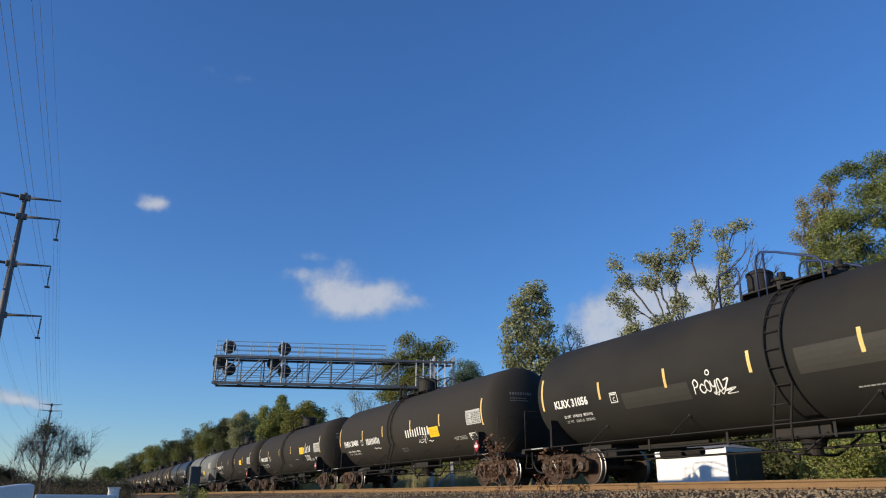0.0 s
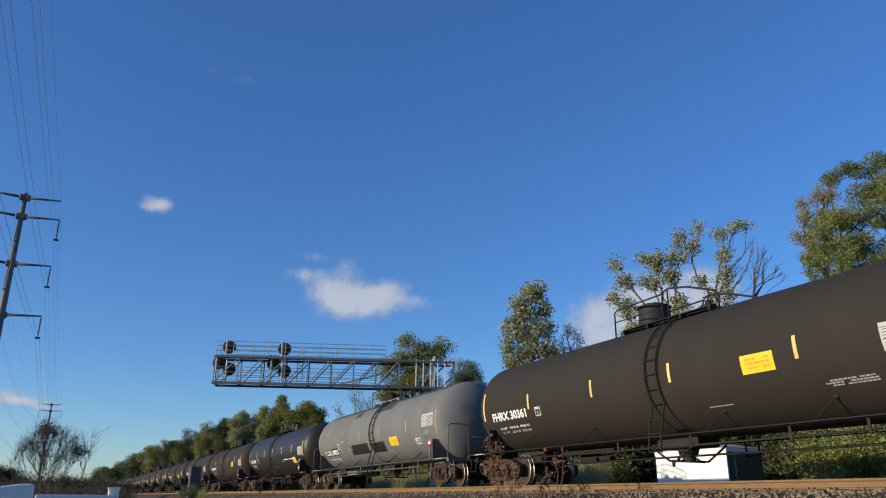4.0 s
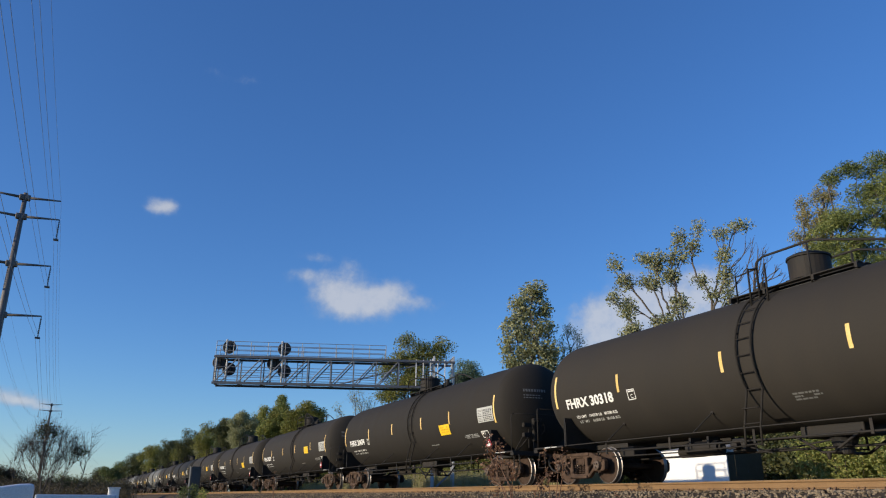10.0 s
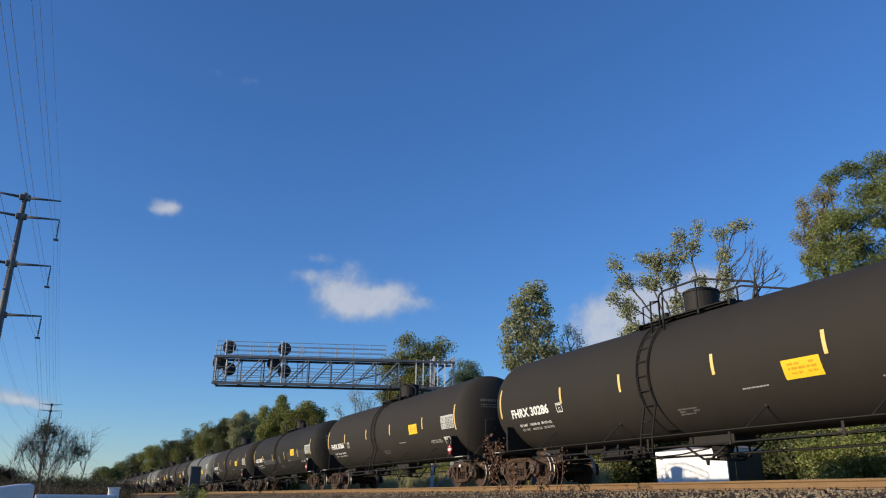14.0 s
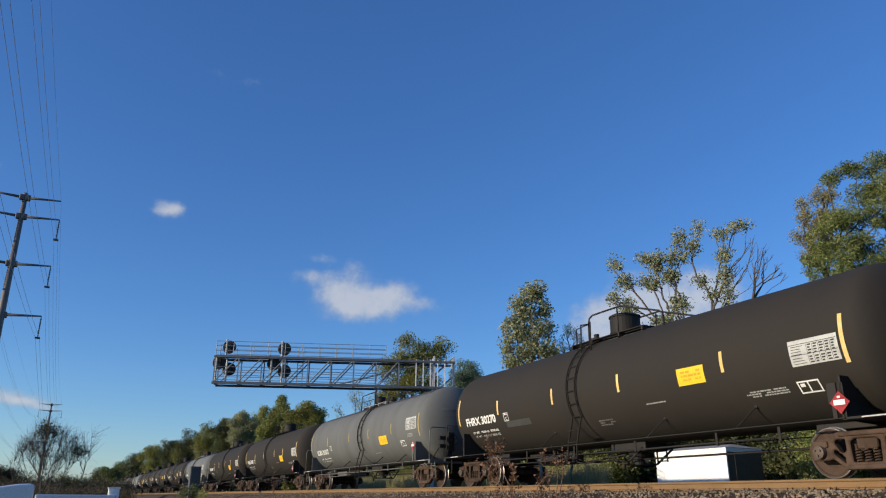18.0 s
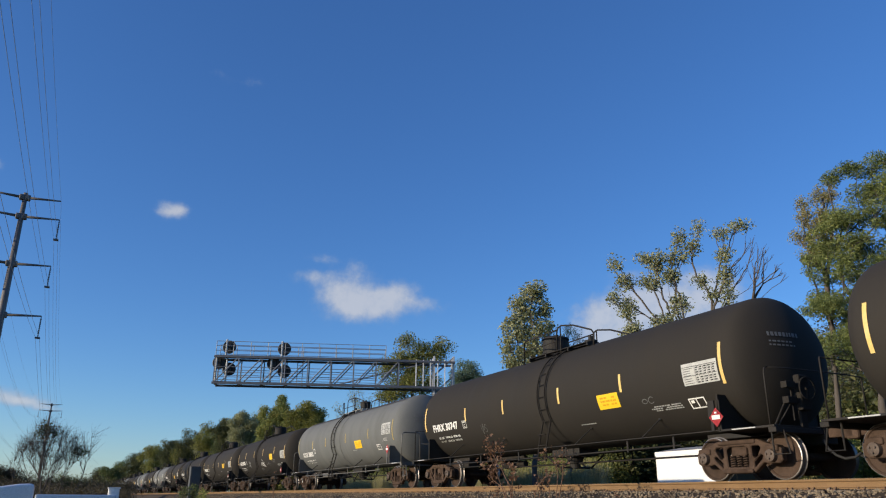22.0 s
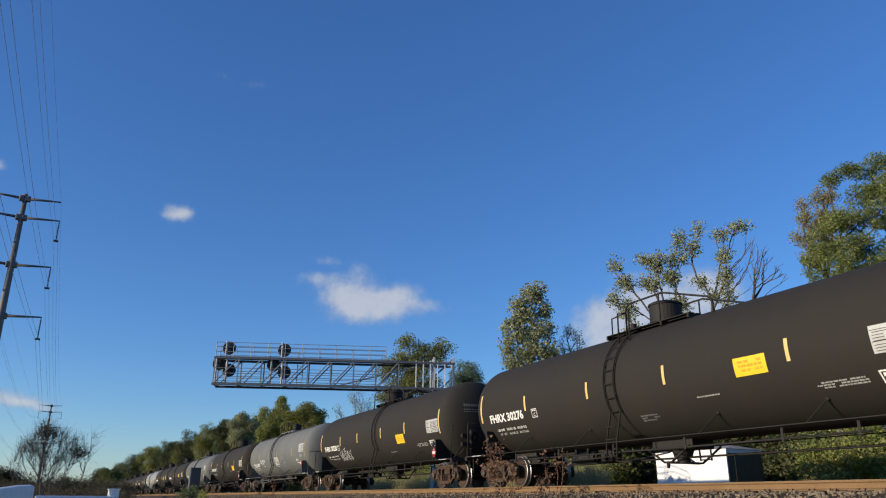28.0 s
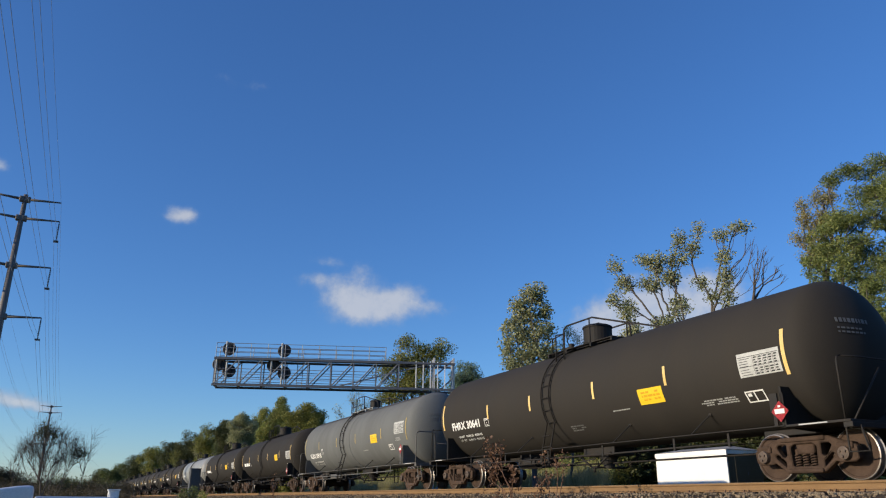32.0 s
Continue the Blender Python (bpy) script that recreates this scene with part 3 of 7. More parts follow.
def build_pickup():
    """A pickup parked across the field; only its upper edge rises into view."""
    root = new("pickup_truck")
    root.matrix_basis = pose(-24.0, -1.17, -1.93, 0, 0, -88)
    tagged(root, "silver-white pickup truck parked on the grass", "truck")

    def add(name, build, material, label="", parent=root, smooth=False):
        bm = bmesh.new()
        build(bm)
        return part(name, finish(bm, name, smooth), material, parent, label)
    # local x runs towards the bonnet
    add("body", lambda bm: box(bm, -2.25, 2.6, -0.95, 0.95, 0.45, 1.12, 0.08), car_paint)
    for s in (-1, 1):
        add("bed_side", lambda bm: box(bm, -2.2, -0.25, s * 0.93 - 0.05, s * 0.93 + 0.05, 1.1, 1.545, 0.03), car_paint)
    add("tailgate", lambda bm: box(bm, -2.24, -2.15, -0.88, 0.88, 0.75, 1.55, 0.03), car_paint)

    def cab(bm):
        prof = [(-0.2, 1.1), (-0.2, 1.76), (-0.13, 1.82), (0.2, 1.8), (0.7, 1.72), (1.2, 1.6), (1.5, 1.5), (2.1, 1.1)]
        plate(bm, prof, -0.84, 0.84)
        bmesh.ops.bevel(bm, geom=[e for e in bm.edges if e.calc_face_angle(0) > 0.5], offset=0.06, segments=3, affect="EDGES", profile=0.5)
    add("cab", cab, car_paint, "", root)
    ws = add("windscreen", lambda bm: plate(bm, [(1.64, 1.5), (2.06, 1.15), (2.09, 1.17), (1.66, 1.52)], -0.72, 0.72), car_glass, "dark sloping glass")
    for s in (-1, 1):
        add("side_window", lambda bm: plate(bm, [(-0.1, 1.12), (-0.1, 1.42), (1.3, 1.42), (1.62, 1.12)], s * 0.85 - 0.01, s * 0.85 + 0.01), car_glass)
        add("mirror", lambda bm: box(bm, 1.35, 1.5, s * 0.95, s * 1.15, 1.2, 1.4, 0.03), car_paint)
        add("headlight", lambda bm: box(bm, 2.58, 2.64, s * 0.6, s * 0.9, 0.8, 1.0, 0.01), chrome)
        add("tail_light", lambda bm: box(bm, -2.28, -2.23, s * 0.8, s * 0.93, 0.85, 1.3, 0.01), sign_red)
        for wx in (-1.4, 1.65):
            w = add("wheel", lambda bm: (lathe(bm, [(-0.12, 0.2), (-0.12, 0.36), (-0.09, 0.39), (0.09, 0.39), (0.12, 0.36), (0.12, 0.2)], 24), bmesh.ops.translate(bm, vec=(wx, s * 0.84, 0.39), verts=bm.verts[:])), rubber)
            add("rim", lambda bm: (lathe(bm, [(-0.1, 0.02), (-0.1, 0.2), (0.1, 0.2), (0.1, 0.02)], 18), bmesh.ops.translate(bm, vec=(wx, s * 0.86, 0.39), verts=bm.verts[:])), chrome, "", w)
    add("bumper", lambda bm: box(bm, 2.6, 2.78, -0.9, 0.9, 0.45, 0.7, 0.04), chrome)


build_pickup()
build_ties()


# ---- plants ----
def tube_arrays(paths, sides=6):
    """Vertices and faces of tapered bent tubes; each path is a list of (point, radius)."""
    verts, faces = [], []
    for path in paths:
        start = len(verts)
        for i, (p, r) in enumerate(path):
            a, b = path[max(i - 1, 0)][0], path[min(i + 1, len(path) - 1)][0]
            d = np.array(b) - np.array(a)
            d = d / (np.linalg.norm(d) + 1e-9)
            u = np.cross(d, (0.31, 0.95, 0.05) if abs(d[1]) < 0.9 else (1, 0, 0))
            u = u / np.linalg.norm(u)
            w = np.cross(d, u)
            for k in range(sides):
                t = 2 * math.pi * k / sides
                verts.append(tuple(np.array(p) + (u * math.cos(t) + w * math.sin(t)) * r))
        for i in range(len(path) - 1):
            for k in range(sides):
                a, b = start + i * sides + k, start + i * sides + (k + 1) % sides
                faces.append((a, b, b + sides, a + sides))
    return verts, faces


def leaf_arrays(centres, size, rng, slim=0.55, droop=0.0):
    """Small folded leaves at the given points, turned every way."""
    n = len(centres)
    a = rng.normal(size=(n, 3))
    a[:, 2] = a[:, 2] * 0.7 - droop
    a /= np.linalg.norm(a, axis=1, keepdims=True)
    b = np.cross(a, rng.normal(size=(n, 3)))
    b /= np.linalg.norm(b, axis=1, keepdims=True)
    c = np.cross(a, b)
    s = (size * rng.uniform(0.6, 1.35, n))[:, None]
    c0 = np.asarray(centres)
    v = np.stack([c0 - a * s * 0.5, c0 + b * s * slim * 0.5 + c * s * 0.12, c0 + a * s * 0.5, c0 - b * s * slim * 0.5 + c * s * 0.12], 1)
    i = np.arange(n)[:, None] * 4
    f = np.concatenate([i + np.array([0, 1, 2]), i + np.array([0, 2, 3])], 0)
    return v.reshape(-1, 3).tolist(), f.tolist()


def bend(a, b, r0, r1, rng, wobble=0.12, steps=5):
    a, b = np.array(a, float), np.array(b, float)
    L = np.linalg.norm(b - a)
    side = rng.normal(size=3) * wobble * L
    side[2] -= 0.1 * L
    path = []
    for i in range(steps + 1):
        t = i / steps
        path.append((a + (b - a) * t + side * t * (1 - t), r0 + (r1 - r0) * t))
    return path


def grow(nodes, up, targets, rng, lift=0.1, hug=0.5):
    """Grows a branching skeleton to every target: each joins the node that gives the shortest way down to the foot.
    nodes: list of [point, parent, way to the foot]. Gives the runs of node numbers, one run a branch."""
    runs = []
    pos = np.array([n[0] for n in nodes])
    way = np.array([n[2] for n in nodes])
    for c in targets:
        d = np.linalg.norm(pos - c, axis=1)
        k = int(np.argmin(d + hug * way + 2.2 * np.maximum(pos[:, 2] - c[2] + up * d, 0)))
        a, L = pos[k], d[k]
        steps = max(2, min(5, int(L / 0.3)))
        side = rng.normal(size=3) * 0.06 * L
        side[2] -= lift * L
        run, last, fresh = [k], k, []
        for i in range(1, steps + 1):
            t = i / steps
            p = a + (c - a) * t + side * 4 * t * (1 - t) * 0.6
            if i < steps:
                p = p + rng.normal(size=3) * 0.02 * L
            w = nodes[last][2] + np.linalg.norm(p - nodes[last][0])
            nodes.append([p, last, w])
            last = len(nodes) - 1
            run.append(last)
            fresh.append((p, w))
        pos = np.concatenate([pos, [f[0] for f in fresh]])
        way = np.concatenate([way, [f[1] for f in fresh]])
        runs.append(run)
    return runs


def branch_paths(nodes, runs, tip, most, power=0.48):
    """Tapered tubes along the runs: a branch is as thick as the twigs that it carries."""
    load = np.zeros(len(nodes))
    for run in runs:
        load[run[-1]] += 1
    for i in range(len(nodes) - 1, 0, -1):
        if nodes[i][1] >= 0:
            load[nodes[i][1]] += load[i]
    thick = np.minimum(tip * np.maximum(load, 1) ** power, most)
    paths = []
    for run in runs:
        r = [min(thick[k], thick[run[1]] * 1.05) for k in run]
        r[-1] *= 0.6
        paths.append([(nodes[k][0], q) for k, q in zip(run, r)])
    return paths


def tree(name, label, leaves, base, lobes, count, leaf_size, clumps, clump_r, seed, skirt=False, slim=0.55, flat=0.75, up=0.35):
    """A trunk that forks into limbs and twigs, each twig ending in a clump of leaves.
    lobes: x, y, z, radius across (negative: bare twigs), radius up. clumps: twigs in all; clump_r: a clump's radius."""
    rng = np.random.default_rng(seed)
    L = np.array(lobes, float)
    empty = L[:, 3] < 0
    L[:, 3] = abs(L[:, 3])
    if skirt:
        # the crown goes on downwards to low boughs
        more = []
        for q in L:
            z = q[2] - 1.5 * q[4]
            while z > base[2] + 1.0:
                more.append((q[0] + rng.normal() * q[3] * 0.4, q[1] + abs(rng.normal()) * q[3] * 0.5, z, q[3] * 1.1, q[4] * 1.1))
                z -= 1.6 * q[4]
        grown = (len(L) + len(more)) / len(L)
        count, clumps = int(count * grown), int(clumps * grown)
        L = np.array(L.tolist() + more)
        empty = np.concatenate([empty, np.zeros(len(more), bool)])
    if base[0] < -100 and base[1] > 15:
        # small leaders and boughs stand out of the crown
        more = []
        for q in L:
            for _ in range(4):
                a, r = rng.uniform(0, 2 * math.pi), rng.uniform(0.3, 0.95)
                more.append((q[0] + q[3] * r * math.cos(a), q[1] + q[3] * r * math.sin(a), q[2] + q[4] * (0.95 - 0.6 * r) * rng.uniform(0.55, 1.1), q[3] * rng.uniform(0.16, 0.3), q[4] * rng.uniform(0.4, 0.75)))
        L = np.array([(q[0], q[1], q[2] - 0.12 * q[4], q[3] * 0.9, q[4] * 0.88) for q in L] + more)
        empty = np.concatenate([empty, np.zeros(len(more), bool)])
        clumps, clump_r, count = int(clumps * 1.9), clump_r * 0.68, int(count * 1.15)
    root = new(name)
    root.location = base
    tagged(root, label, "bush" if "bush" in name else "tree")
    o = np.array(base)
    bare = name == "bare_bush"
    top = L[np.argmax(L[:, 2])]
    height = top[2] - base[2]
    scale = max(height / 10, 0.3)
    share = (L[:, 3] ** 2 * L[:, 4]) ** 0.62
    share = share / share.sum()
    spots, leafy = [], []
    for k, q in enumerate(L):
        n = max(int(round(clumps * share[k])), 3)
        d = rng.normal(size=(n, 3))
        d /= np.linalg.norm(d, axis=1, keepdims=True)
        rad = rng.random(n)[:, None] ** 0.42
        spots += (q[:3] - o + d * rad * (q[3], q[3] * 0.9, q[4])).tolist()
        leafy += [not empty[k]] * n
    spots, leafy = np.array(spots), np.array(leafy)
    mean = L[:, :3].mean(0) - o
    low = (L[:, 2] - L[:, 4]).min() - o[2]
    nodes = [[np.zeros(3), -1, 0.0]]
    if bare:
        for i in range(6):
            p = np.array([rng.normal() * 0.4, -0.75 + 0.3 * i, 0.0])
            nodes.append([p, 0, 0.1])
    else:
        fork = np.array([mean[0] * 0.5, mean[1] * 0.5, max(0.28 * height, min(low, 0.4 * height))])
        for i in range(1, 6):
            t = i / 5
            p = fork * t + rng.normal(size=3) * 0.02 * height * t * (1 - t) * (1, 1, 0)
            nodes.append([p, i - 1, float(np.linalg.norm(p))])
    order = np.argsort(np.linalg.norm(spots - nodes[-1][0], axis=1) + rng.random(len(spots)) * 0.2 * height)
    runs = ([list(range(6))] if not bare else []) + grow(nodes, up, spots[order], rng, 0.1, 0.85 if bare else 0.8 if up > 0.4 else 0.5)
    paths = branch_paths(nodes, runs, 0.0052 * scale + 0.003 if not bare else 0.007, 0.15 * scale, 0.3 if bare else 0.46)
    if not bare:
        paths[0] = [(p, max(r, paths[0][-1][1], 0.05 * scale) * (1.25 - 0.05 * i)) for i, (p, r) in enumerate(paths[0])]
    if bare:
        # fine twigs along the stems
        for run in runs:
            for _ in range(10):
                a = nodes[run[rng.integers(1, len(run))]][0]
                d = nodes[run[-1]][0] - nodes[run[0]][0]
                b = a + d / (np.linalg.norm(d) + 0.01) * rng.uniform(0.12, 0.4) + rng.normal(size=3) * 0.17 + (0, 0, 0.06)
                paths.append(bend(a, b, 0.0036, 0.002, rng, 0.14, 3))
    v, f = tube_arrays(paths, 5)
    part("trunk", raw("trunk", v, f, True), bark_dark if bare else bark, root, "bare grey-brown stems" if bare else "grey-brown trunk with limbs")
    has = spots[leafy]
    size = rng.uniform(0.55, 1.45, len(has))
    weight = size ** 2 / (size ** 2).sum()
    points = []
    for c, s, w in zip(has, size, weight):
        n = int(count * w) + 2
        d = rng.normal(size=(n, 3))
        d *= np.minimum(1, 1.7 / (np.linalg.norm(d, axis=1, keepdims=True) + 1e-6))
        points += (c + d * clump_r * s * (0.55, 0.55, 0.55 * flat)).tolist()
    v, f = leaf_arrays(points, leaf_size, rng, slim)
    part("crown", raw("crown", v, f), leaves, root)
    return root


tree("pine_tree", "tall pine tree with soft layered green boughs", leaf_pine, (-18.4, 27.2, -0.6), [(-17.3, 28.0, 12.8, 0.69, 0.49), (-18.0, 27.5, 12.7, 0.65, 0.25), (-18.6, 27.1, 12.6, 0.5, 0.23), (-17.0, 28.2, 11.8, 1.21, 0.68), (-17.8, 27.7, 11.6, 0.83, 0.34), (-17.6, 27.7, 10.6, 1.21, 0.53), (-18.6, 27.1, 10.7, 0.74, 0.39), (-19.1, 26.7, 10.0, 0.79, 0.59), (-19.6, 26.4, 9.2, 0.59, 0.54), (-18.5, 27.2, 9.4, 1.09, 0.63), (-17.5, 27.8, 9.2, 1.19, 0.76), (-15.8, 28.8, 11.2, 1.87, 2.11), (-19.0, 26.8, 8.5, 1.09, 0.58), (-18.0, 27.5, 8.1, 1.42, 0.59), (-18.8, 27.0, 7.2, 1.43, 0.83), (-17.8, 27.7, 6.6, 1.39, 0.93), (-19.5, 26.5, 7.0, 0.87, 0.72), (-19.0, 26.8, 5.6, 1.53, 0.94), (-17.9, 27.6, 4.9, 1.6, 1.03)], 62000, 0.15, 420, 0.36, 3, False, 0.24, 0.75, 0.05)
tree("autumn_tree", "tree with yellow-brown autumn leaves beside the pine", leaf_rust, (-20.2, 27.1, -0.6), [(-19.3, 27.8, 12.5, 0.15, 0.36), (-19.4, 27.7, 12.1, 0.33, 0.26), (-19.7, 27.5, 12.5, 0.13, 0.31), (-19.8, 27.4, 12.1, 0.34, 0.26), (-20.3, 27.1, 12.1, 0.13, 0.26), (-20.3, 27.1, 11.8, 0.21, 0.21), (-20.2, 27.1, 11.2, 0.39, 0.41), (-19.7, 27.4, 11.2, 0.46, 0.41), (-20.5, 26.9, 10.5, 0.21, 0.31), (-20.1, 27.2, 10.4, 0.46, 0.41), (-20.2, 27.1, 9.6, 0.41, 0.41), (-19.6, 27.6, 10.8, 0.41, 0.51), (-19.8, 27.4, 9.8, 0.51, 0.51)], 10000, 0.08, 200, 0.26, 4, False, 0.6, 0.9, 0.42)
tree("cottonwood_tree", "sparse cottonwood tree with thin grey-green leaves", leaf_olive, (-35.6, 35.2, -0.6), [(-38.7, 31.7, 15.1, 0.37, 0.66), (-38.9, 31.4, 12.7, 0.41, 0.49), (-38.4, 32.1, 13.8, 0.61, 0.65), (-38.4, 32.1, 11.9, 0.68, 0.81), (-38.3, 32.2, 10.4, 0.8, 0.6), (-37.5, 33.1, 15.3, 0.49, 0.33), (-36.9, 33.8, 15.0, 0.81, 0.65), (-37.3, 33.3, 13.6, 0.73, 0.48), (-35.9, 34.9, 16.7, 0.45, 0.65), (-36.0, 34.7, 15.3, 0.69, 0.65), (-34.9, 35.8, 17.0, 0.28, 0.65), (-35.3, 35.5, 15.8, 0.44, 0.72), (-36.4, 34.3, 13.9, 0.72, 0.56), (-36.2, 34.6, 11.9, 0.71, 0.71), (-36.9, 33.8, 10.8, 0.99, 0.47), (-33.9, 36.8, 16.6, 0.48, 0.48), (-33.0, 37.6, 17.0, 0.63, 0.28), (-33.8, 36.9, 15.1, 0.51, 0.63), (-34.0, 36.7, 13.6, 0.59, 0.63), (-34.6, 36.2, 12.5, 0.39, 0.39), (-33.9, 36.8, 12.2, 0.39, 0.78), (-35.1, 35.7, 13.4, 0.47, 0.47), (-32.4, 38.1, 14.1, -0.77, 0.85), (-32.6, 38.0, 15.7, -0.47, 0.86), (-32.1, 38.4, 14.9, -0.7, 0.7), (-31.5, 38.9, 13.9, -0.54, 0.46), (-33.2, 37.5, 14.3, -0.55, 0.86), (-32.4, 38.1, 13.3, -0.77, 0.54), (-31.2, 39.1, 13.4, -0.3, 0.3)], 9500, 0.175, 640, 0.4, 5, False, 0.6, 0.9, 0.42)
tree("poplar_tree", "upright poplar tree with pale green leaves", leaf_olive, (-35.7, 22.7, -0.6), [(-35.6, 22.9, 11.1, 0.77, 0.49), (-36.1, 22.0, 10.4, 0.63, 0.49), (-35.3, 23.4, 10.2, 0.42, 0.63), (-35.8, 22.6, 9.9, 0.77, 0.49), (-36.3, 21.7, 9.3, 0.49, 0.63), (-35.4, 23.2, 8.9, 0.69, 0.62), (-36.0, 22.3, 8.6, 0.76, 0.55), (-36.5, 21.5, 8.0, 0.48, 0.62), (-35.7, 22.8, 7.6, 1.03, 0.55), (-35.1, 23.6, 7.6, 0.55, 0.68), (-36.2, 22.0, 6.9, 1.02, 0.55), (-35.4, 23.2, 6.7, 1.02, 0.54)], 8500, 0.175, 380, 0.36, 6, False, 0.6, 0.9, 0.42)
tree("sapling_tree", "thin half-bare sapling with few leaves", leaf_olive, (-35.8, 25.1, -0.6), [(-35.6, 25.3, 9.2, 0.35, 0.5), (-35.3, 25.7, 8.7, 0.35, 0.56), (-35.8, 24.9, 8.3, 0.35, 0.56), (-35.2, 25.8, 7.9, 0.28, 0.49), (-35.5, 25.4, 7.8, 0.42, 0.49)], 1300, 0.085, 90, 0.24, 7, False, 0.6, 0.9, 0.6)
tree("maple_tree", "bushy maple tree turning yellow-green behind the signals", leaf_yellow, (-61.7, 26.8, -0.6), [(-62.1, 26.0, 13.3, 0.88, 0.77), (-61.6, 27.1, 12.5, 0.99, 0.55), (-60.9, 28.7, 12.8, 1.1, 0.55), (-61.2, 28.1, 11.8, 1.2, 0.66), (-62.2, 25.7, 11.9, 1.2, 0.76), (-62.7, 24.5, 10.7, 0.98, 0.87), (-61.8, 26.6, 10.7, 1.63, 0.76), (-62.1, 26.0, 9.4, 1.83, 0.86), (-62.6, 24.6, 8.4, 1.34, 0.75), (-61.4, 27.6, 9.4, 1.08, 1.08)], 22000, 0.16, 210, 0.72, 8, False)
tree("willow_tree", "blue-green willow tree with soft fine leaves", leaf_blue, (-70.0, 36.3, -0.6), [(-70.1, 36.2, 13.0, 1.27, 0.64), (-70.5, 35.2, 11.9, 1.02, 0.76), (-69.6, 37.0, 11.9, 0.89, 0.89), (-70.2, 35.9, 10.8, 1.64, 0.88)], 9000, 0.15, 120, 0.6, 9, True)
tree("bare_tree", "thin bare grey tree with few leaves", leaf_olive, (-84.8, 29.6, -0.6), [(-85.0, 29.1, 11.2, 1.28, 1.14), (-84.8, 29.7, 9.8, 1.28, 0.85), (-84.5, 30.6, 10.4, 0.71, 1.0), (-85.7, 27.0, 9.7, 0.57, 0.85), (-85.6, 27.5, 8.7, 0.7, 0.7), (-84.6, 30.4, 8.7, 1.13, 0.71)], 1500, 0.13, 190, 0.4, 10, False, 0.6, 0.9, 0.5)
tree("maple_tree", "yellow-green maple tree behind the tank cars", leaf_yellow, (-100.8, 27.8, -0.6), [(-100.9, 27.5, 11.2, 1.31, 0.74), (-101.3, 26.1, 10.2, 1.46, 0.73), (-100.5, 28.9, 10.1, 1.14, 0.73), (-101.0, 27.3, 9.1, 2.27, 0.97), (-101.4, 25.5, 8.5, 1.29, 0.97)], 14000, 0.2, 130, 0.95, 11, True)
tree("maple_tree", "olive green tree with a pointed crown", leaf_brush, (-106.6, 25.4, -0.6), [(-106.7, 25.0, 12.5, 0.68, 0.77), (-106.6, 25.4, 11.2, 1.02, 0.85), (-106.9, 24.2, 10.4, 1.18, 1.02), (-107.2, 22.8, 10.8, 0.76, 1.01), (-106.6, 25.5, 9.3, 1.69, 1.18), (-107.0, 23.7, 8.6, 1.68, 1.18)], 13000, 0.2, 130, 0.85, 12, True)
tree("maple_tree", "grey-green tree with a thin uneven crown", leaf_olive, (-119.5, 22.9, -0.6), [(-119.6, 22.2, 11.4, 0.93, 0.93), (-119.8, 21.4, 10.2, 1.3, 1.11), (-119.4, 23.2, 9.7, 1.11, 1.11), (-119.6, 22.2, 8.2, 1.84, 1.11)], 10000, 0.2, 100, 0.9, 13, True)
tree("maple_tree", "yellow-green tree of the wood beside the line", leaf_yellow, (-124.8, 26.3, -0.6), [(-125.0, 25.8, 11.4, 0.78, 0.98), (-125.0, 25.6, 9.9, 1.36, 1.17), (-125.1, 25.1, 8.4, 1.94, 1.16)], 10400, 0.2, 100, 0.9, 14, True)
tree("deciduous_tree", "dark green tree of the wood beside the line", leaf_deep, (-139.9, 24.1, -0.6), [(-140.0, 23.1, 11.9, 1.08, 0.97), (-140.1, 22.4, 10.5, 1.5, 1.28), (-139.9, 24.2, 10.1, 1.72, 1.29)], 9000, 0.22, 100, 1.0, 15, True)
for px, py, top, seed in ((-112.5, 25.6, 12.4, 61), (-128.0, 24.6, 13.0, 62), (-133.5, 23.9, 13.4, 63), (-147.0, 23.6, 12.6, 64), (-171.0, 23.4, 13.2, 65)):
    tree("poplar_tree", "thin grey-green poplar standing out of the wood", leaf_olive if seed % 2 else leaf_near, (px, py, -0.6), [(px, py, top - 1.0, 0.5, 0.9), (px + 0.3, py + 0.3, top - 2.6, 0.8, 1.0), (px - 0.3, py - 0.4, top - 4.2, 1.0, 1.1), (px, py + 0.5, top - 6.0, 1.1, 1.2)], 4200, 0.19, 90, 0.5, seed, False, 0.6, 0.9, 0.42)
tree("deciduous_tree", "olive green tree of the wood beside the line", leaf_yellow, (-162.5, 25.4, -0.6), [(-162.7, 24.3, 11.9, 2.1, 1.73), (-162.8, 23.4, 9.9, 2.7, 1.72)], 10400, 0.222, 60, 1.28, 16, True)
tree("deciduous_tree", "dark green tree of the wood beside the line", leaf_deep, (-180.7, 23.9, -0.6), [(-180.8, 22.8, 11.9, 2.44, 1.76), (-180.9, 22.1, 9.7, 2.97, 1.89)], 9600, 0.238, 60, 1.4, 17, True)
tree("maple_tree", "yellow-green tree low against the wood", leaf_yellow, (-181.9, 21.4, -0.6), [(-182.0, 20.7, 8.1, 1.89, 1.35), (-181.5, 24.5, 8.4, 1.9, 1.36)], 6000, 0.222, 60, 1.4, 18, True)
tree("deciduous_tree", "dark green tree of the wood beside the line", leaf_deep, (-210.3, 22.9, -0.6), [(-210.4, 21.5, 11.6, 2.49, 1.71), (-210.5, 21.1, 9.3, 3.41, 2.01)], 8800, 0.269, 60, 1.62, 19, True)
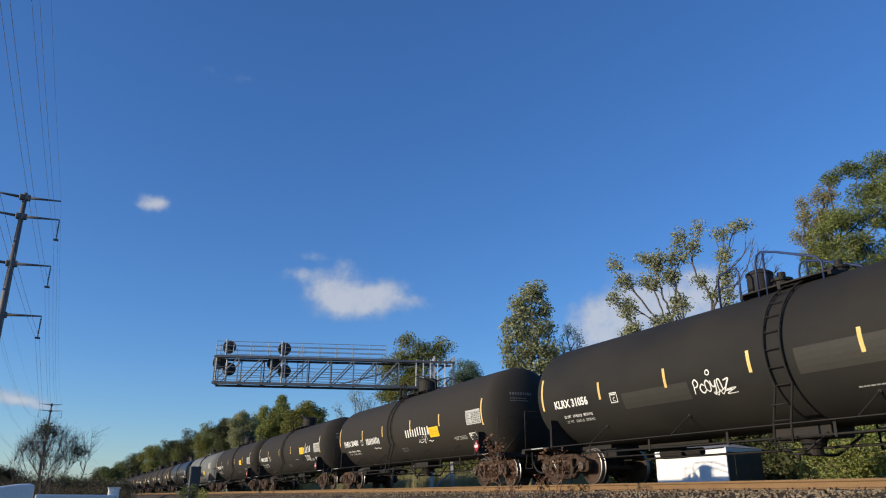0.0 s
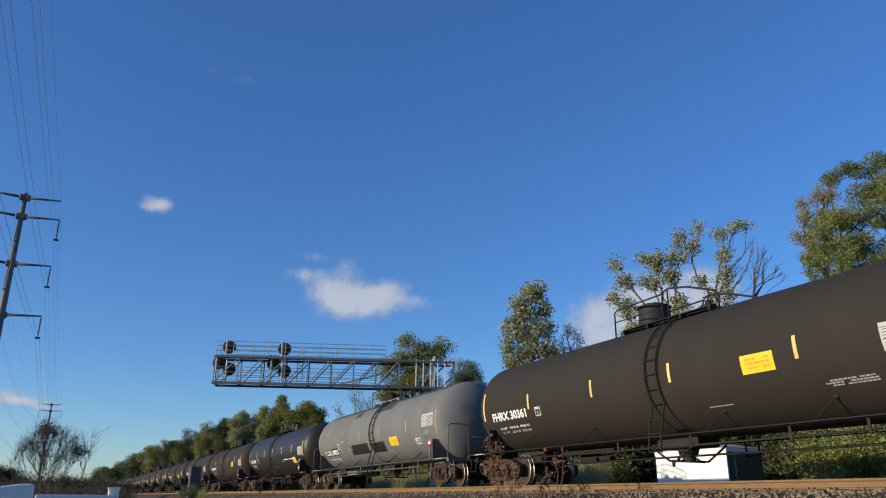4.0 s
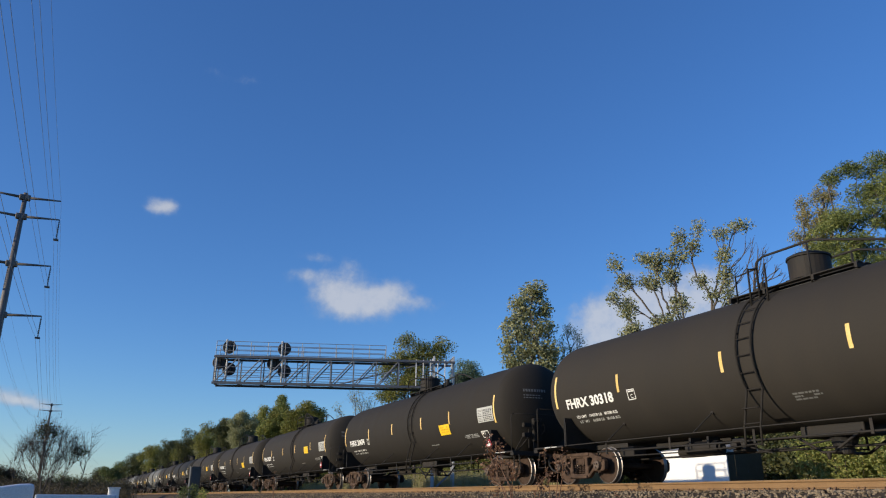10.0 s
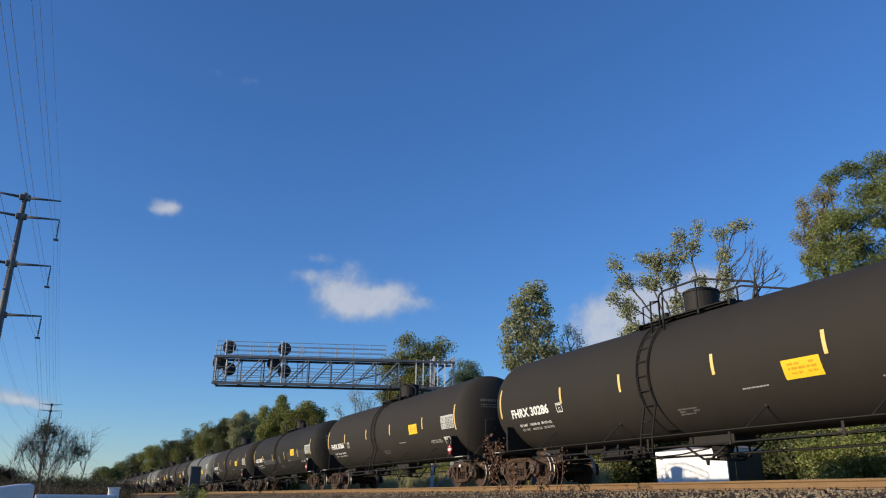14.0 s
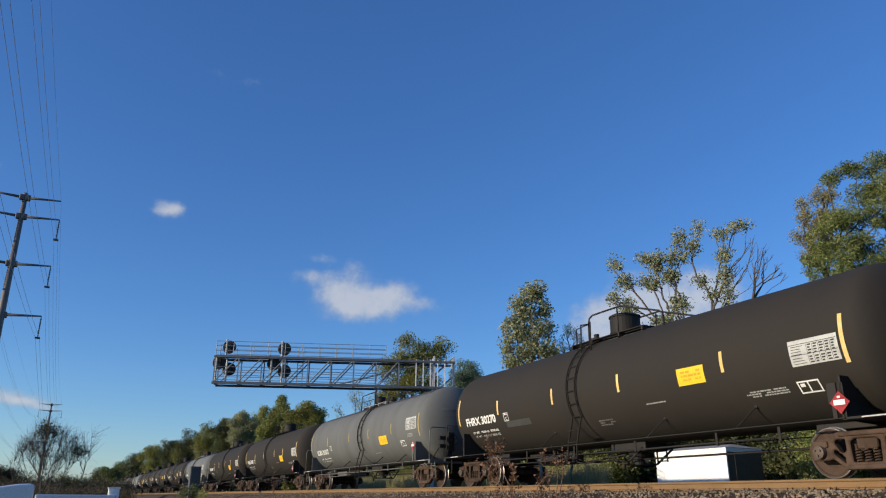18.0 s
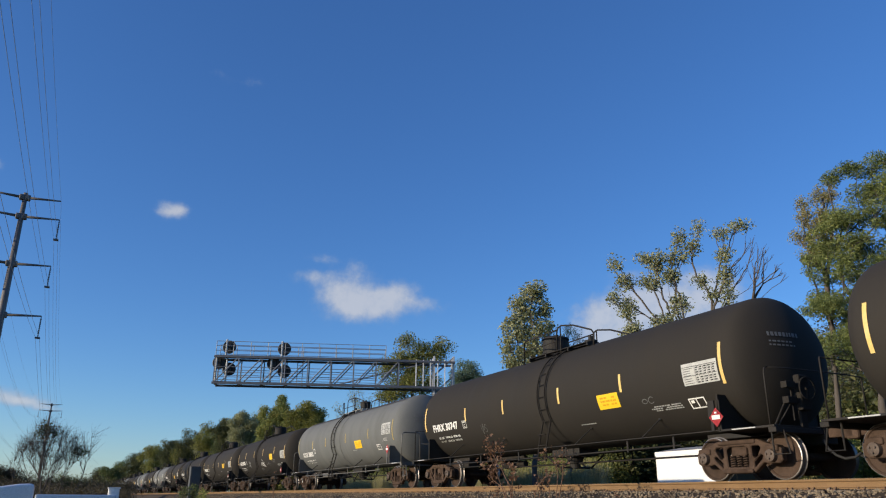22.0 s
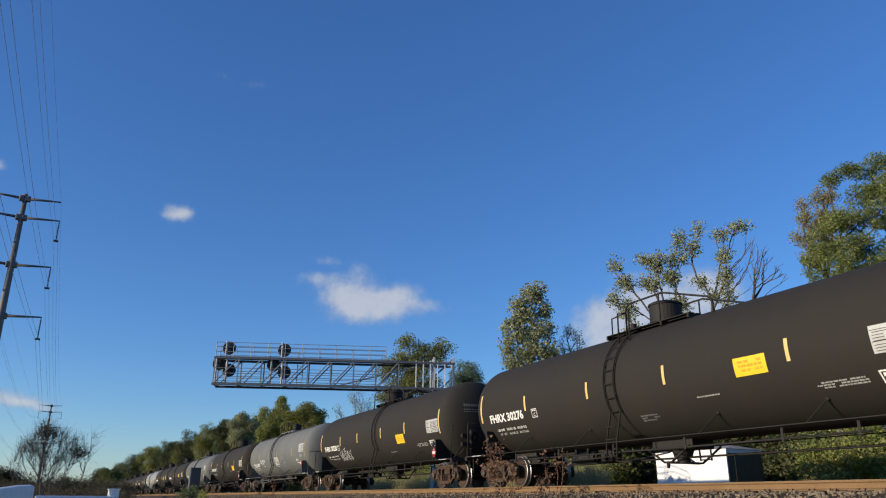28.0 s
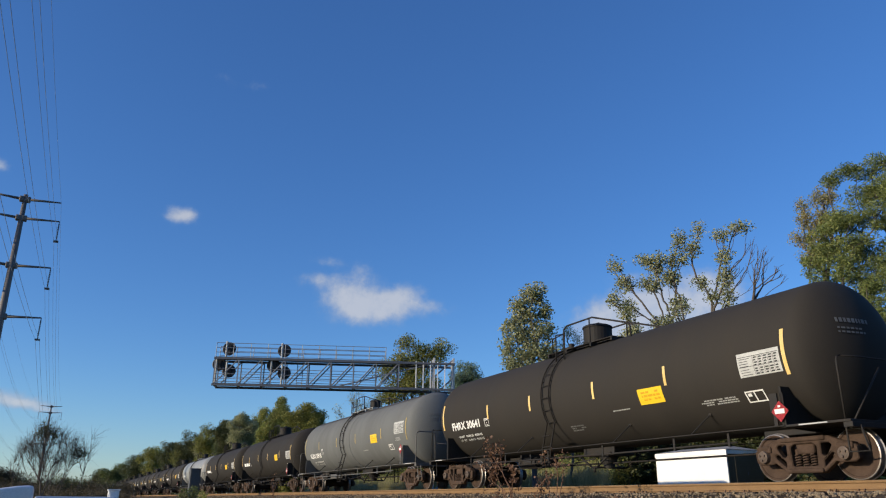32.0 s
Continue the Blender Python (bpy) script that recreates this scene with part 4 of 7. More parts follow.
tree("deciduous_tree", "olive green tree of the wood beside the line", leaf_yellow, (-285.0, 25.0, -0.6), [(-285.1, 24.3, 14.2, 3.76, 2.51), (-285.2, 23.2, 11.3, 4.57, 2.91)], 9600, 0.364, 60, 2.17, 20, True)
tree("deciduous_tree", "dark green tree of the wood beside the line", leaf_deep, (-361.1, 24.2, -0.6), [(-361.1, 23.5, 14.3, 4.18, 2.87), (-361.2, 22.4, 10.7, 5.72, 3.12)], 10400, 0.444, 60, 2.72, 21, True)
tree("deciduous_tree", "olive green tree of the wood beside the line", leaf_near, (-489.8, 23.0, -0.6), [(-489.8, 22.3, 14.4, 5.59, 3.15), (-489.9, 19.7, 11.2, 6.96, 3.48)], 10400, 0.594, 60, 3.66, 22, True)
tree("deciduous_tree", "dark green tree of the wood beside the line", leaf_deep, (-734.5, 22.7, -0.6), [(-734.5, 22.1, 17.8, 6.23, 4.16), (-734.6, 19.9, 14.0, 7.25, 4.14)], 8800, 0.792, 60, 5.44, 23, True)
tree("bare_bush", "tall leafless bush with a few dark leaves", leaf_deep, (-35.4, -1.0, -1.9), [(-35.4, -1.1, 2.1, -0.54, 0.35), (-35.4, -1.3, 2.1, 0.54, 0.35), (-35.4, -0.0, 1.3, 0.4, 0.25), (-35.4, -1.7, 1.6, -0.61, 0.49), (-35.3, -2.2, 0.9, -0.38, 0.34), (-35.4, -2.0, 1.3, -0.44, 0.34), (-35.4, -0.6, 1.6, -0.69, 0.55), (-35.4, -0.1, 1.4, -0.45, 0.55), (-35.4, 0.4, 1.2, -0.18, 0.13), (-35.4, -1.2, 0.9, -0.73, 0.49), (-35.4, -1.4, 1.5, -0.69, 0.54), (-35.4, -0.5, 0.9, -0.54, 0.44), (-35.4, 0.4, 1.7, -0.13, 0.45)], 750, 0.08, 240, 0.22, 24, False, 0.6, 0.9, 0.5)
tree("far_tree", "brown-green tree at the far field edge", leaf_bramble, (-108.3, -7.2, -1.9), [(-108.2, -7.9, 2.1, 1.17, 0.58), (-108.3, -6.9, 1.8, 1.02, 0.59), (-108.0, -10.2, 2.0, 2.16, 1.01)], 8800, 0.15, 60, 0.7, 25, True)
tree("far_tree", "low dark hedge tree far off", leaf_deep, (-185.9, 1.0, -1.9), [(-185.8, 2.1, 1.8, 2.33, 0.78), (-185.9, -1.3, 2.2, 2.32, 0.9), (-185.8, 4.3, 2.0, 1.83, 0.91)], 8000, 0.238, 60, 1.2, 26, True)


def shrub(label, leaves, p, w, h, count, size, seed, clumps=22, tight=1.0):
    """A low bush: stems from the ground, and leaves in uneven clumps with gaps."""
    rng = np.random.default_rng(seed)
    root = new("shrub")
    root.location = p
    tagged(root, label, "shrub", "brush behind the track")
    u = rng.uniform(-1, 1, clumps)
    dome = h * (0.62 + 0.38 * np.sqrt(1 - 0.8 * u * u)) * rng.uniform(0.75, 1.0, clumps)
    spots = np.stack([u * w, rng.uniform(-0.35, 0.35, clumps) * w, dome * rng.random(clumps) ** 0.5], 1)
    spots[:, 2] = np.maximum(spots[:, 2], 0.15 * h)
    nodes = [[np.zeros(3), -1, 0.0]] + [[np.array([x * w, rng.normal() * 0.1, 0.0]), 0, 0.05] for x in (-0.6, -0.25, 0.3, 0.65)]
    runs = grow(nodes, 0.3, spots[np.argsort(spots[:, 2])], rng)
    v, f = tube_arrays(branch_paths(nodes, runs, 0.006 + 0.001 * h, 0.05), 4)
    part("stem", raw("stem", v, f, True), bark, root)
    pts = []
    big = rng.uniform(0.6, 1.5, clumps)
    for c, s in zip(spots, big):
        n = int(count * s * s / (big * big).sum())
        r = 0.16 * (h + w) * 0.75 * s / tight
        d = rng.normal(size=(n, 3))
        d *= np.minimum(1, 1.6 / (np.linalg.norm(d, axis=1, keepdims=True) + 1e-6))
        pts += (c + d * (r * 0.65, r * 0.65, r * 0.5)).tolist()
    pts = [q for q in pts if q[2] > 0.02]
    v, f = leaf_arrays(pts, size, rng)
    part("foliage", raw("foliage", v, f), leaves, root)


rng_s = random.Random(4)


def clear_view(x, y):
    """The strip of mown ground that leads to the shed."""
    return -1.26 < x / y < -0.79


def past_shed(x, y):
    """Moves a plant behind the shed where it would stand in that strip."""
    if (clear_view(x, y) or -35 < x < -25) and y < 36:
        return x * 36 / y, 36.0
    return x, y


for i in range(36):
    x, y = -8.0 - 2.0 * i - 0.02 * i * i, rng_s.uniform(27.6, 30.4)
    tall, wide = rng_s.uniform(2.6, 3.4), rng_s.uniform(1.1, 1.8)
    x *= 1.16
    kind = leaf_brush if rng_s.random() < 0.65 else leaf_yellow
    if clear_view(x, y) or x / y > -0.9:
        continue
    shrub("tangled green roadside shrub with some yellow leaves", kind, (x, y, -0.68), wide, tall, 3000, 0.1, 100 + i, 34, 1.35)
shrub("yellow-brown autumn shrub beside the white hut", leaf_rust, (-22.3, 29.2, -0.68), 1.1, 2.9, 3000, 0.1, 99, 30, 1.4)
for i in range(26):
    # dim stretch: darker leaves stand in for shade on these bushes
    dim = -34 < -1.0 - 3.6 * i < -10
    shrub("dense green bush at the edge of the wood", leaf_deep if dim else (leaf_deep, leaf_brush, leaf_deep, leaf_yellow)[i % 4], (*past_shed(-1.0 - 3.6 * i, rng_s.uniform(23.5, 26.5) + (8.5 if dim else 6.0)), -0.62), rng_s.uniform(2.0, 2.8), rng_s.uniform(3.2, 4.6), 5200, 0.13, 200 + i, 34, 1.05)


for i in range(34):
    shrub("dark dense thicket closing off the wood", leaf_deep, (*past_shed(8.0 - 4.0 * i, rng_s.uniform(30, 34)), -0.6), 2.6, rng_s.uniform(4.5, 6.0), 4200, 0.3, 400 + i, 40, 0.8)

for i in range(7):
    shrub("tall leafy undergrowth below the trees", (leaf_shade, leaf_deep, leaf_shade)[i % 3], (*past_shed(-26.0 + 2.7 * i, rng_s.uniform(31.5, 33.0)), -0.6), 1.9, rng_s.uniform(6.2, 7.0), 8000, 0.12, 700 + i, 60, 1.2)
for i in range(9):
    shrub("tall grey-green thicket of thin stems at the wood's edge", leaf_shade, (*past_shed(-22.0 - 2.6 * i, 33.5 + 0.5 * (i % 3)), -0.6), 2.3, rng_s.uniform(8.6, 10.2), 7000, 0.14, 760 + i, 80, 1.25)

for i in range(7):
    shrub("tall leafy undergrowth below the trees", (leaf_olive, leaf_near, leaf_yellow)[i % 3], (-27.0 - 4.0 * i, rng_s.uniform(37.5, 39.5), -0.6), 2.8, rng_s.uniform(6.4, 7.4), 9000, 0.15, 730 + i, 60, 1.1)


for i in range(9):
    shrub("leafy bright green shrub at the edge of the wood", (leaf_fresh, leaf_fresh, leaf_brush)[i % 3], (-20.4 + 1.6 * i, rng_s.uniform(28.2, 30.2), -0.64), rng_s.uniform(1.2, 1.7), rng_s.uniform(2.8, 3.6), 5600, 0.15, 330 + i, 52, 1.0)
for x, y in ((-18.3, 26.2), (-16.6, 26.5), (-20.3, 26.6)):
    shrub("leafy bright green shrub at the edge of the wood", leaf_brush, (x, y, -0.64), 1.2, 3.3, 4600, 0.14, 345 + int(-x), 46, 1.2)
for i in range(5):
    shrub("low green bush between dry weeds", (leaf_fresh, leaf_brush)[i % 2], (-39.5 - 5.6 * i, rng_s.uniform(26.5, 27.5), -0.64), 1.0, rng_s.uniform(1.4, 2.1), 2200, 0.09, 350 + i, 30, 1.2)


def build_grass():
    """Long dry and green blades along both sides of the ballast."""
    rng = np.random.default_rng(12)
    n = 14000
    x = -4 - 90 * rng.random(n) ** 1.5
    far = rng.random(n) < 0.75
    y = np.where(far, rng.uniform(16.0, 18.5, n), rng.uniform(7.0, 10.2, n))
    z = np.array([ground_height(v) for v in y])
    h = np.where(far, rng.uniform(0.25, 0.75, n), rng.uniform(0.25, 0.6, n))
    a = rng.uniform(0, 2 * math.pi, n)
    lean = rng.uniform(0.05, 0.45, n) * h
    w = rng.uniform(0.008, 0.018, n)
    d = np.stack([np.cos(a), np.sin(a), np.zeros(n)], 1)
    s = np.stack([-np.sin(a), np.cos(a), np.zeros(n)], 1)
    b = np.stack([x, y, z], 1)
    up = np.array([0, 0, 1.0])
    v = np.stack([b - s * w[:, None], b + s * w[:, None], b + d * (lean * 0.35)[:, None] + up * (h * 0.6)[:, None] + s * w[:, None] * 0.8,
                  b + d * (lean * 0.35)[:, None] + up * (h * 0.6)[:, None] - s * w[:, None] * 0.8, b + d * lean[:, None] + up * h[:, None]], 1)
    i = np.arange(n) * 5
    faces = [q for k in i for q in ((k, k + 1, k + 2, k + 3), (k + 3, k + 2, k + 4))]
    tagged(part("grass", raw("grass", v.reshape(-1, 3).tolist(), [tuple(int(c) for c in q) for q in faces]), grass_blade), "long dry and green grass beside the ballast", "grass", kind="stuff")


build_grass()


def build_tall_weeds():
    """Tall pale stalks and dry grass standing behind the track, thin before the shed."""
    rng = np.random.default_rng(77)
    n = 26000
    y = rng.uniform(24.5, 29.0, n)
    x = -30 - 62 * rng.random(n) ** 1.25
    keep = x / y < -1.3
    clump = np.array([noise.noise((a * 0.9, b * 0.9, 5.0)) for a, b in zip(x, y)])
    keep &= clump > rng.uniform(-0.7, 0.2, n)
    x, y, clump = x[keep], y[keep], clump[keep]
    n = len(x)
    z = np.array([ground_height(v) for v in y])
    h = rng.uniform(1.1, 2.3, n) * (1 + 0.35 * clump)
    a = rng.uniform(0, 2 * math.pi, n)
    lean = rng.uniform(0.03, 0.3, n) * h
    w = rng.uniform(0.01, 0.03, n)
    d = np.stack([np.cos(a), np.sin(a), np.zeros(n)], 1)
    s = np.stack([np.ones(n), np.zeros(n), np.zeros(n)], 1)
    b = np.stack([x, y, z], 1)
    up = np.array([0, 0, 1.0])
    mid = b + d * (lean * 0.35)[:, None] + up * (h * 0.6)[:, None]
    v = np.stack([b - s * w[:, None] * 0.6, b + s * w[:, None] * 0.6, mid + s * w[:, None], mid - s * w[:, None], b + d * lean[:, None] + up * h[:, None]], 1)
    faces = [q for k in range(0, 5 * n, 5) for q in ((k, k + 1, k + 2, k + 3), (k + 3, k + 2, k + 4))]
    tagged(part("tall_weeds", raw("tall_weeds", v.reshape(-1, 3).tolist(), faces), straw_blade), "tall straw-coloured weeds behind the track", "weeds", kind="stuff")


build_tall_weeds()


def weed(label, p, stalks, seed, leaf_n=60, leaf_size=0.05):
    """A dry weed: bent stalks with curled brown leaves and seed heads; stalks: list of point lists."""
    rng = np.random.default_rng(seed)
    root = new("dry_weed")
    root.location = p
    tagged(root, label, "weed", "dry weeds before the track")
    paths, pts = [], []
    for st in stalks:
        st = [np.array(q, float) for q in st]
        n = len(st)
        path = []
        for i in range(n - 1):
            for t in (0, 0.5):
                path.append((st[i] + (st[i + 1] - st[i]) * t + rng.normal(size=3) * 0.008, 0.011 * (1 - (i + t) / n) + 0.003))
        path.append((st[-1], 0.003))
        paths.append(path)
        for _ in range(6):
            a = path[rng.integers(len(path) // 2, len(path))][0]
            b = a + rng.normal(size=3) * (0.1, 0.1, 0.09)
            paths.append(bend(a, b, 0.004, 0.002, rng, 0.2, 3))
            for _ in range(leaf_n // 10):
                pts.append(b + rng.normal(size=3) * 0.035)
        for _ in range(leaf_n):
            t = rng.random() if rng.random() < 0.12 else 0.58 + 0.42 * rng.random()
            q = path[min(int(t * len(path)), len(path) - 1)][0]
            pts.append(q + rng.normal(size=3) * 0.05 * (0.4 + t))
    v, f = tube_arrays(paths, 5)
    part("stalk", raw("stalk", v, f, True), dry_stem, root)
    v, f = leaf_arrays(pts, leaf_size, rng, 0.7, 0.4)
    part("leaves", raw("leaves", v, f), leaf_dry, root, "curled brown leaves")


weed("tall dry brown weed with curled leaves and seed heads", (-16.9, 10.0, -1.0),
     [[(0, 0, 0), (-0.05, 0, 0.8), (-0.45, 0, 1.3), (-0.95, 0.0, 1.75), (-1.15, 0.0, 2.12)], [(0, 0, 0.1), (-0.2, 0.1, 0.9), (-0.5, 0.05, 1.25), (-0.55, 0, 1.75), (-0.6, 0, 1.95)],
      [(0, 0, 0), (-0.35, 0, 0.85), (-0.9, 0, 1.05), (-1.35, 0, 1.5)], [(0.05, 0, 0), (-0.1, 0.1, 0.9), (0.1, 0.0, 1.35)], [(0, 0, 0), (-0.6, 0.05, 0.95), (-0.85, 0, 1.35), (-1.2, 0, 1.95)]], 31, 44, 0.09)
weed("thin dry weed leaning over the ballast", (-15.9, 10.0, -1.0), [[(0, 0, 0), (0.1, 0, 0.75), (0.55, 0, 1.1), (0.95, 0, 1.2)], [(0, 0, 0), (0.2, 0.1, 0.8), (0.3, 0.1, 1.0)]], 32, 22, 0.07)
weed("brown weed with round seed heads", (-15.5, 10.3, -1.0), [[(0, 0, 0), (-0.15, 0, 1.0), (-0.3, 0, 1.62)], [(0.1, 0, 0), (0.25, 0, 1.2), (0.15, 0, 1.7)], [(0, 0, 0), (0.45, 0, 1.1), (0.5, 0, 1.62)]], 33, 26, 0.07)
weed("low brown weed in the ballast", (-18.7, 10.6, -0.8), [[(0, 0, 0), (0.1, 0, 0.45), (0.0, 0, 0.66)], [(0, 0, 0), (-0.15, 0, 0.5)]], 34, 18, 0.05)
weed("bare forked weed beside the ballast", (-43.5, 10.2, -1.0), [[(0, 0, 0), (-0.1, 0, 0.9), (-0.8, 0, 1.6)], [(0, 0, 0), (0.1, 0, 1.0), (0.9, 0, 1.5)], [(0, 0, 0), (0.0, 0, 1.2), (-0.2, 0, 1.9)]], 35, 16, 0.07)
weed("low dry weed in the ballast", (-13.2, 10.6, -0.8), [[(0, 0, 0), (0.1, 0, 0.5)], [(0, 0, 0), (-0.2, 0, 0.48), (-0.4, 0, 0.52)]], 36, 14, 0.04)
shrub("leafy green weeds growing round the signal cabinet", leaf_brush, (-55.0, 8.0, -1.7), 0.7, 2.0, 900, 0.12, 301)
for i in range(16):
    far = 30 + 4.2 * i
    shrub("mixed brown and green brush at the field edge", leaf_bramble, (-far, rng_s.uniform(-0.12, 0.06) * far, -2.0), 1.2 + 0.03 * far, rng_s.uniform(1.45, 1.65) + 0.010 * far, 5000, 0.045 + 0.0006 * far, 500 + i)
for i in range(9):
    far = 60 + 9 * i
    shrub("low brown-green hedge across the field", leaf_bramble, (-far, -0.02 * far - rng_s.uniform(0, 0.1) * far, -2.0), 4.5, rng_s.uniform(2.5, 3.0), 4500, 0.11, 600 + i)
for i in range(15):
    # a continuous hedge across the far side of the field
    a = radians(2.998 - 0.583 * i)
    shrub("dark hedge across the far side of the field", leaf_deep if i % 4 else leaf_bramble, (-110 * math.cos(a), 110 * math.sin(a), -2.0), 2.4, rng_s.uniform(3.3, 4.0), 3000, 0.16, 650 + i, 26, 0.9)
for i in range(9):
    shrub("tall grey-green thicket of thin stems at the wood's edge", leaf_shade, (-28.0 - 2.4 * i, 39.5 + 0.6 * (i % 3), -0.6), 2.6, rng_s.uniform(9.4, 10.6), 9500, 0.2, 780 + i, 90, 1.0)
for i in range(34):
    shrub("dark dense thicket closing off the wood", leaf_deep, (6.0 - 4.2 * i, rng_s.uniform(37, 41), -0.6), 2.9, rng_s.uniform(4.5, 5.5), 3600, 0.36, 800 + i, 40, 0.75)
shrub("leafy green weeds in front of the signal cabinet", leaf_near, (-53.0, 6.58, -1.75), 0.32, 2.1, 420, 0.13, 860, 12, 1.2)
shrub("leafy green weeds in front of the signal cabinet", leaf_near, (-53.0, 7.08, -1.75), 0.32, 2.4, 420, 0.13, 861, 12, 1.2)


# ---- clouds ----
def cloud_material():
    m = bpy.data.materials.new("cloud_vapour")
    m.use_nodes = True
    n, link = m.node_tree.nodes, m.node_tree.links.new
    n.remove(n["Principled BSDF"])
    at = n.new("ShaderNodeAttribute")
    at.attribute_name = "veil"
    co, ns = n.new("ShaderNodeTexCoord"), n.new("ShaderNodeTexNoise")
    ns.inputs["Scale"].default_value, ns.inputs["Detail"].default_value, ns.inputs["Roughness"].default_value = 0.017, 9, 0.62
    link(co.outputs["Object"], ns.inputs["Vector"])
    mul = n.new("ShaderNodeMath")
    mul.operation = "MULTIPLY_ADD"
    mul.inputs[1].default_value, mul.inputs[2].default_value = 1.35, -0.69
    link(ns.outputs["Fac"], mul.inputs[0])
    add = n.new("ShaderNodeMath")
    add.operation = "ADD"
    link(mul.outputs[0], add.inputs[0])
    link(at.outputs["Fac"], add.inputs[1])
    rg = n.new("ShaderNodeMapRange")
    rg.interpolation_type = "SMOOTHSTEP"
    rg.inputs["From Min"].default_value, rg.inputs["From Max"].default_value = 0.0, 1.15
    rg.inputs["To Max"].default_value = 0.8
    link(add.outputs[0], rg.inputs["Value"])
    gate = n.new("ShaderNodeMath")
    gate.operation = "MULTIPLY"
    gt = n.new("ShaderNodeMapRange")
    gt.inputs["From Max"].default_value = 0.3
    link(at.outputs["Fac"], gt.inputs["Value"])
    link(rg.outputs[0], gate.inputs[0])
    link(gt.outputs[0], gate.inputs[1])
    # sunlight on the cloud is painted as emission, greyer where it thins
    em, tr, mx = n.new("ShaderNodeEmission"), n.new("ShaderNodeBsdfTransparent"), n.new("ShaderNodeMixShader")
    tone = n.new("ShaderNodeMix")
    tone.data_type = "RGBA"
    tone.inputs["A"].default_value, tone.inputs["B"].default_value = (0.21, 0.26, 0.35, 1), (0.375, 0.39, 0.425, 1)
    tg = n.new("ShaderNodeMapRange")
    tg.inputs["From Min"].default_value, tg.inputs["From Max"].default_value = 0.2, 1.2
    link(add.outputs[0], tg.inputs["Value"])
    link(tg.outputs[0], tone.inputs["Factor"])
    link(tone.outputs["Result"], em.inputs["Color"])
    link(gate.outputs[0], mx.inputs[0])
    link(tr.outputs[0], mx.inputs[1])
    link(em.outputs[0], mx.inputs[2])
    link(mx.outputs[0], n["Material Output"].inputs["Surface"])
    return m


vapour = cloud_material()


def cloud(label, place, puffs, seed):
    """A far cloud bank; puffs: across, up, half width, half height, weight in metres."""
    P = np.array(puffs, float)
    x0, x1 = (P[:, 0] - 2.2 * P[:, 2]).min(), (P[:, 0] + 2.2 * P[:, 2]).max()
    z0, z1 = (P[:, 1] - 2.2 * P[:, 3]).min(), (P[:, 1] + 2.2 * P[:, 3]).max()
    nx, nz = 90, 60
    verts, faces, dens = [], [], []
    for i in range(nx + 1):
        for j in range(nz + 1):
            x, z = x0 + (x1 - x0) * i / nx, z0 + (z1 - z0) * j / nz
            d = 0.0
            for a, b, w, h, k in P:
                d += k * math.exp(-(((x - a) / w) ** 2 + ((z - b) / h) ** 2))
            edge = min(i, nx - i, j, nz - j) / 5
            dens.append(min(d, 1.15) * min(edge, 1))
            verts.append((x, 12 * noise.noise((x * 0.02, z * 0.02, seed)), z))
    for i in range(nx):
        for j in range(nz):
            a = i * (nz + 1) + j
            faces.append((a, a + nz + 1, a + nz + 2, a + 1))
    me = raw("cloud", verts, faces, True)
    at = me.attributes.new("veil", "FLOAT", "POINT")
    at.data.foreach_set("value", dens)
    ob = part("cloud", me, vapour)
    tagged(ob, label, "cloud", "clouds")
    ob.visible_shadow = False
    p = Vector(place)
    flat = Vector((p.x, p.y, 0)).normalized()
    ob.matrix_basis = Matrix.Translation(p) @ pose(0, 0, 0, 0, 0, math.degrees(math.atan2(flat.y, flat.x)) - 90)
    return ob


CLOUDS = [
    (cloud("small white puff of cloud", (-2420, 97, 905), [(5, -4, 36, 24, 0.95), (30, 8, 22, 20, 0.6), (-25, 16, 28, 16, 0.5), (-35, -10, 22, 12, 0.35)], 1), Vector((31, 88, -31))),
    (cloud("white fair-weather cloud with soft grey base", (-2224, 723, 633), [(-70, 10, 70, 58, 0.95), (-20, -25, 90, 50, 0.9), (60, -12, 60, 52, 0.85), (135, 2, 52, 48, 0.85), (215, -25, 55, 26, 0.6), (-15, 85, 38, 30, 0.55), (-165, 58, 60, 22, 0.6), (-130, 118, 50, 18, 0.5), (30, -62, 110, 30, 0.4)], 2), Vector((20, 52, -11))),
    (cloud("broad white cloud bank low behind the trees", (-1824, 1575, 580), [(-120, -10, 110, 60, 1.0), (0, 40, 110, 70, 0.98), (130, 20, 120, 80, 0.85), (-160, -90, 100, 50, 0.65), (20, -90, 170, 60, 0.55), (180, 110, 70, 30, 0.6), (250, 60, 90, 60, 0.7), (-40, 130, 60, 18, 0.3), (330, -40, 140, 60, 0.5), (460, -110, 120, 45, 0.45), (120, -110, 200, 60, 0.3)], 3), Vector((8, 14, -6))),
    (cloud("flat streak of white cloud near the horizon", (-2795, -209, 300), [(-40, 5, 90, 22, 0.9), (30, -12, 70, 14, 0.8), (85, -28, 55, 10, 0.6), (-120, 30, 70, 16, 0.7)], 4), Vector((2, 6, -2))),
    (cloud("faint small wisp of cloud", (-2640, -430, 1031), [(0, 0, 26, 20, 0.65), (-45, 10, 40, 20, 0.6)], 5), Vector((26, 60, 0))),
    (cloud("very faint wisp of high cloud", (-2198, 244, 1309), [(-40, 10, 30, 22, 0.26), (55, -8, 40, 16, 0.26)], 6), Vector((20, 45, -20))),
]

# ---- the train ----
SPEED, PITCH = 13.251, 18.73
R, ZT = 1.47, 2.46
REAR, FRONT, DISH = -7.83, 7.55, 0.70
AXLE, WHEEL_R = 0.889, 0.457
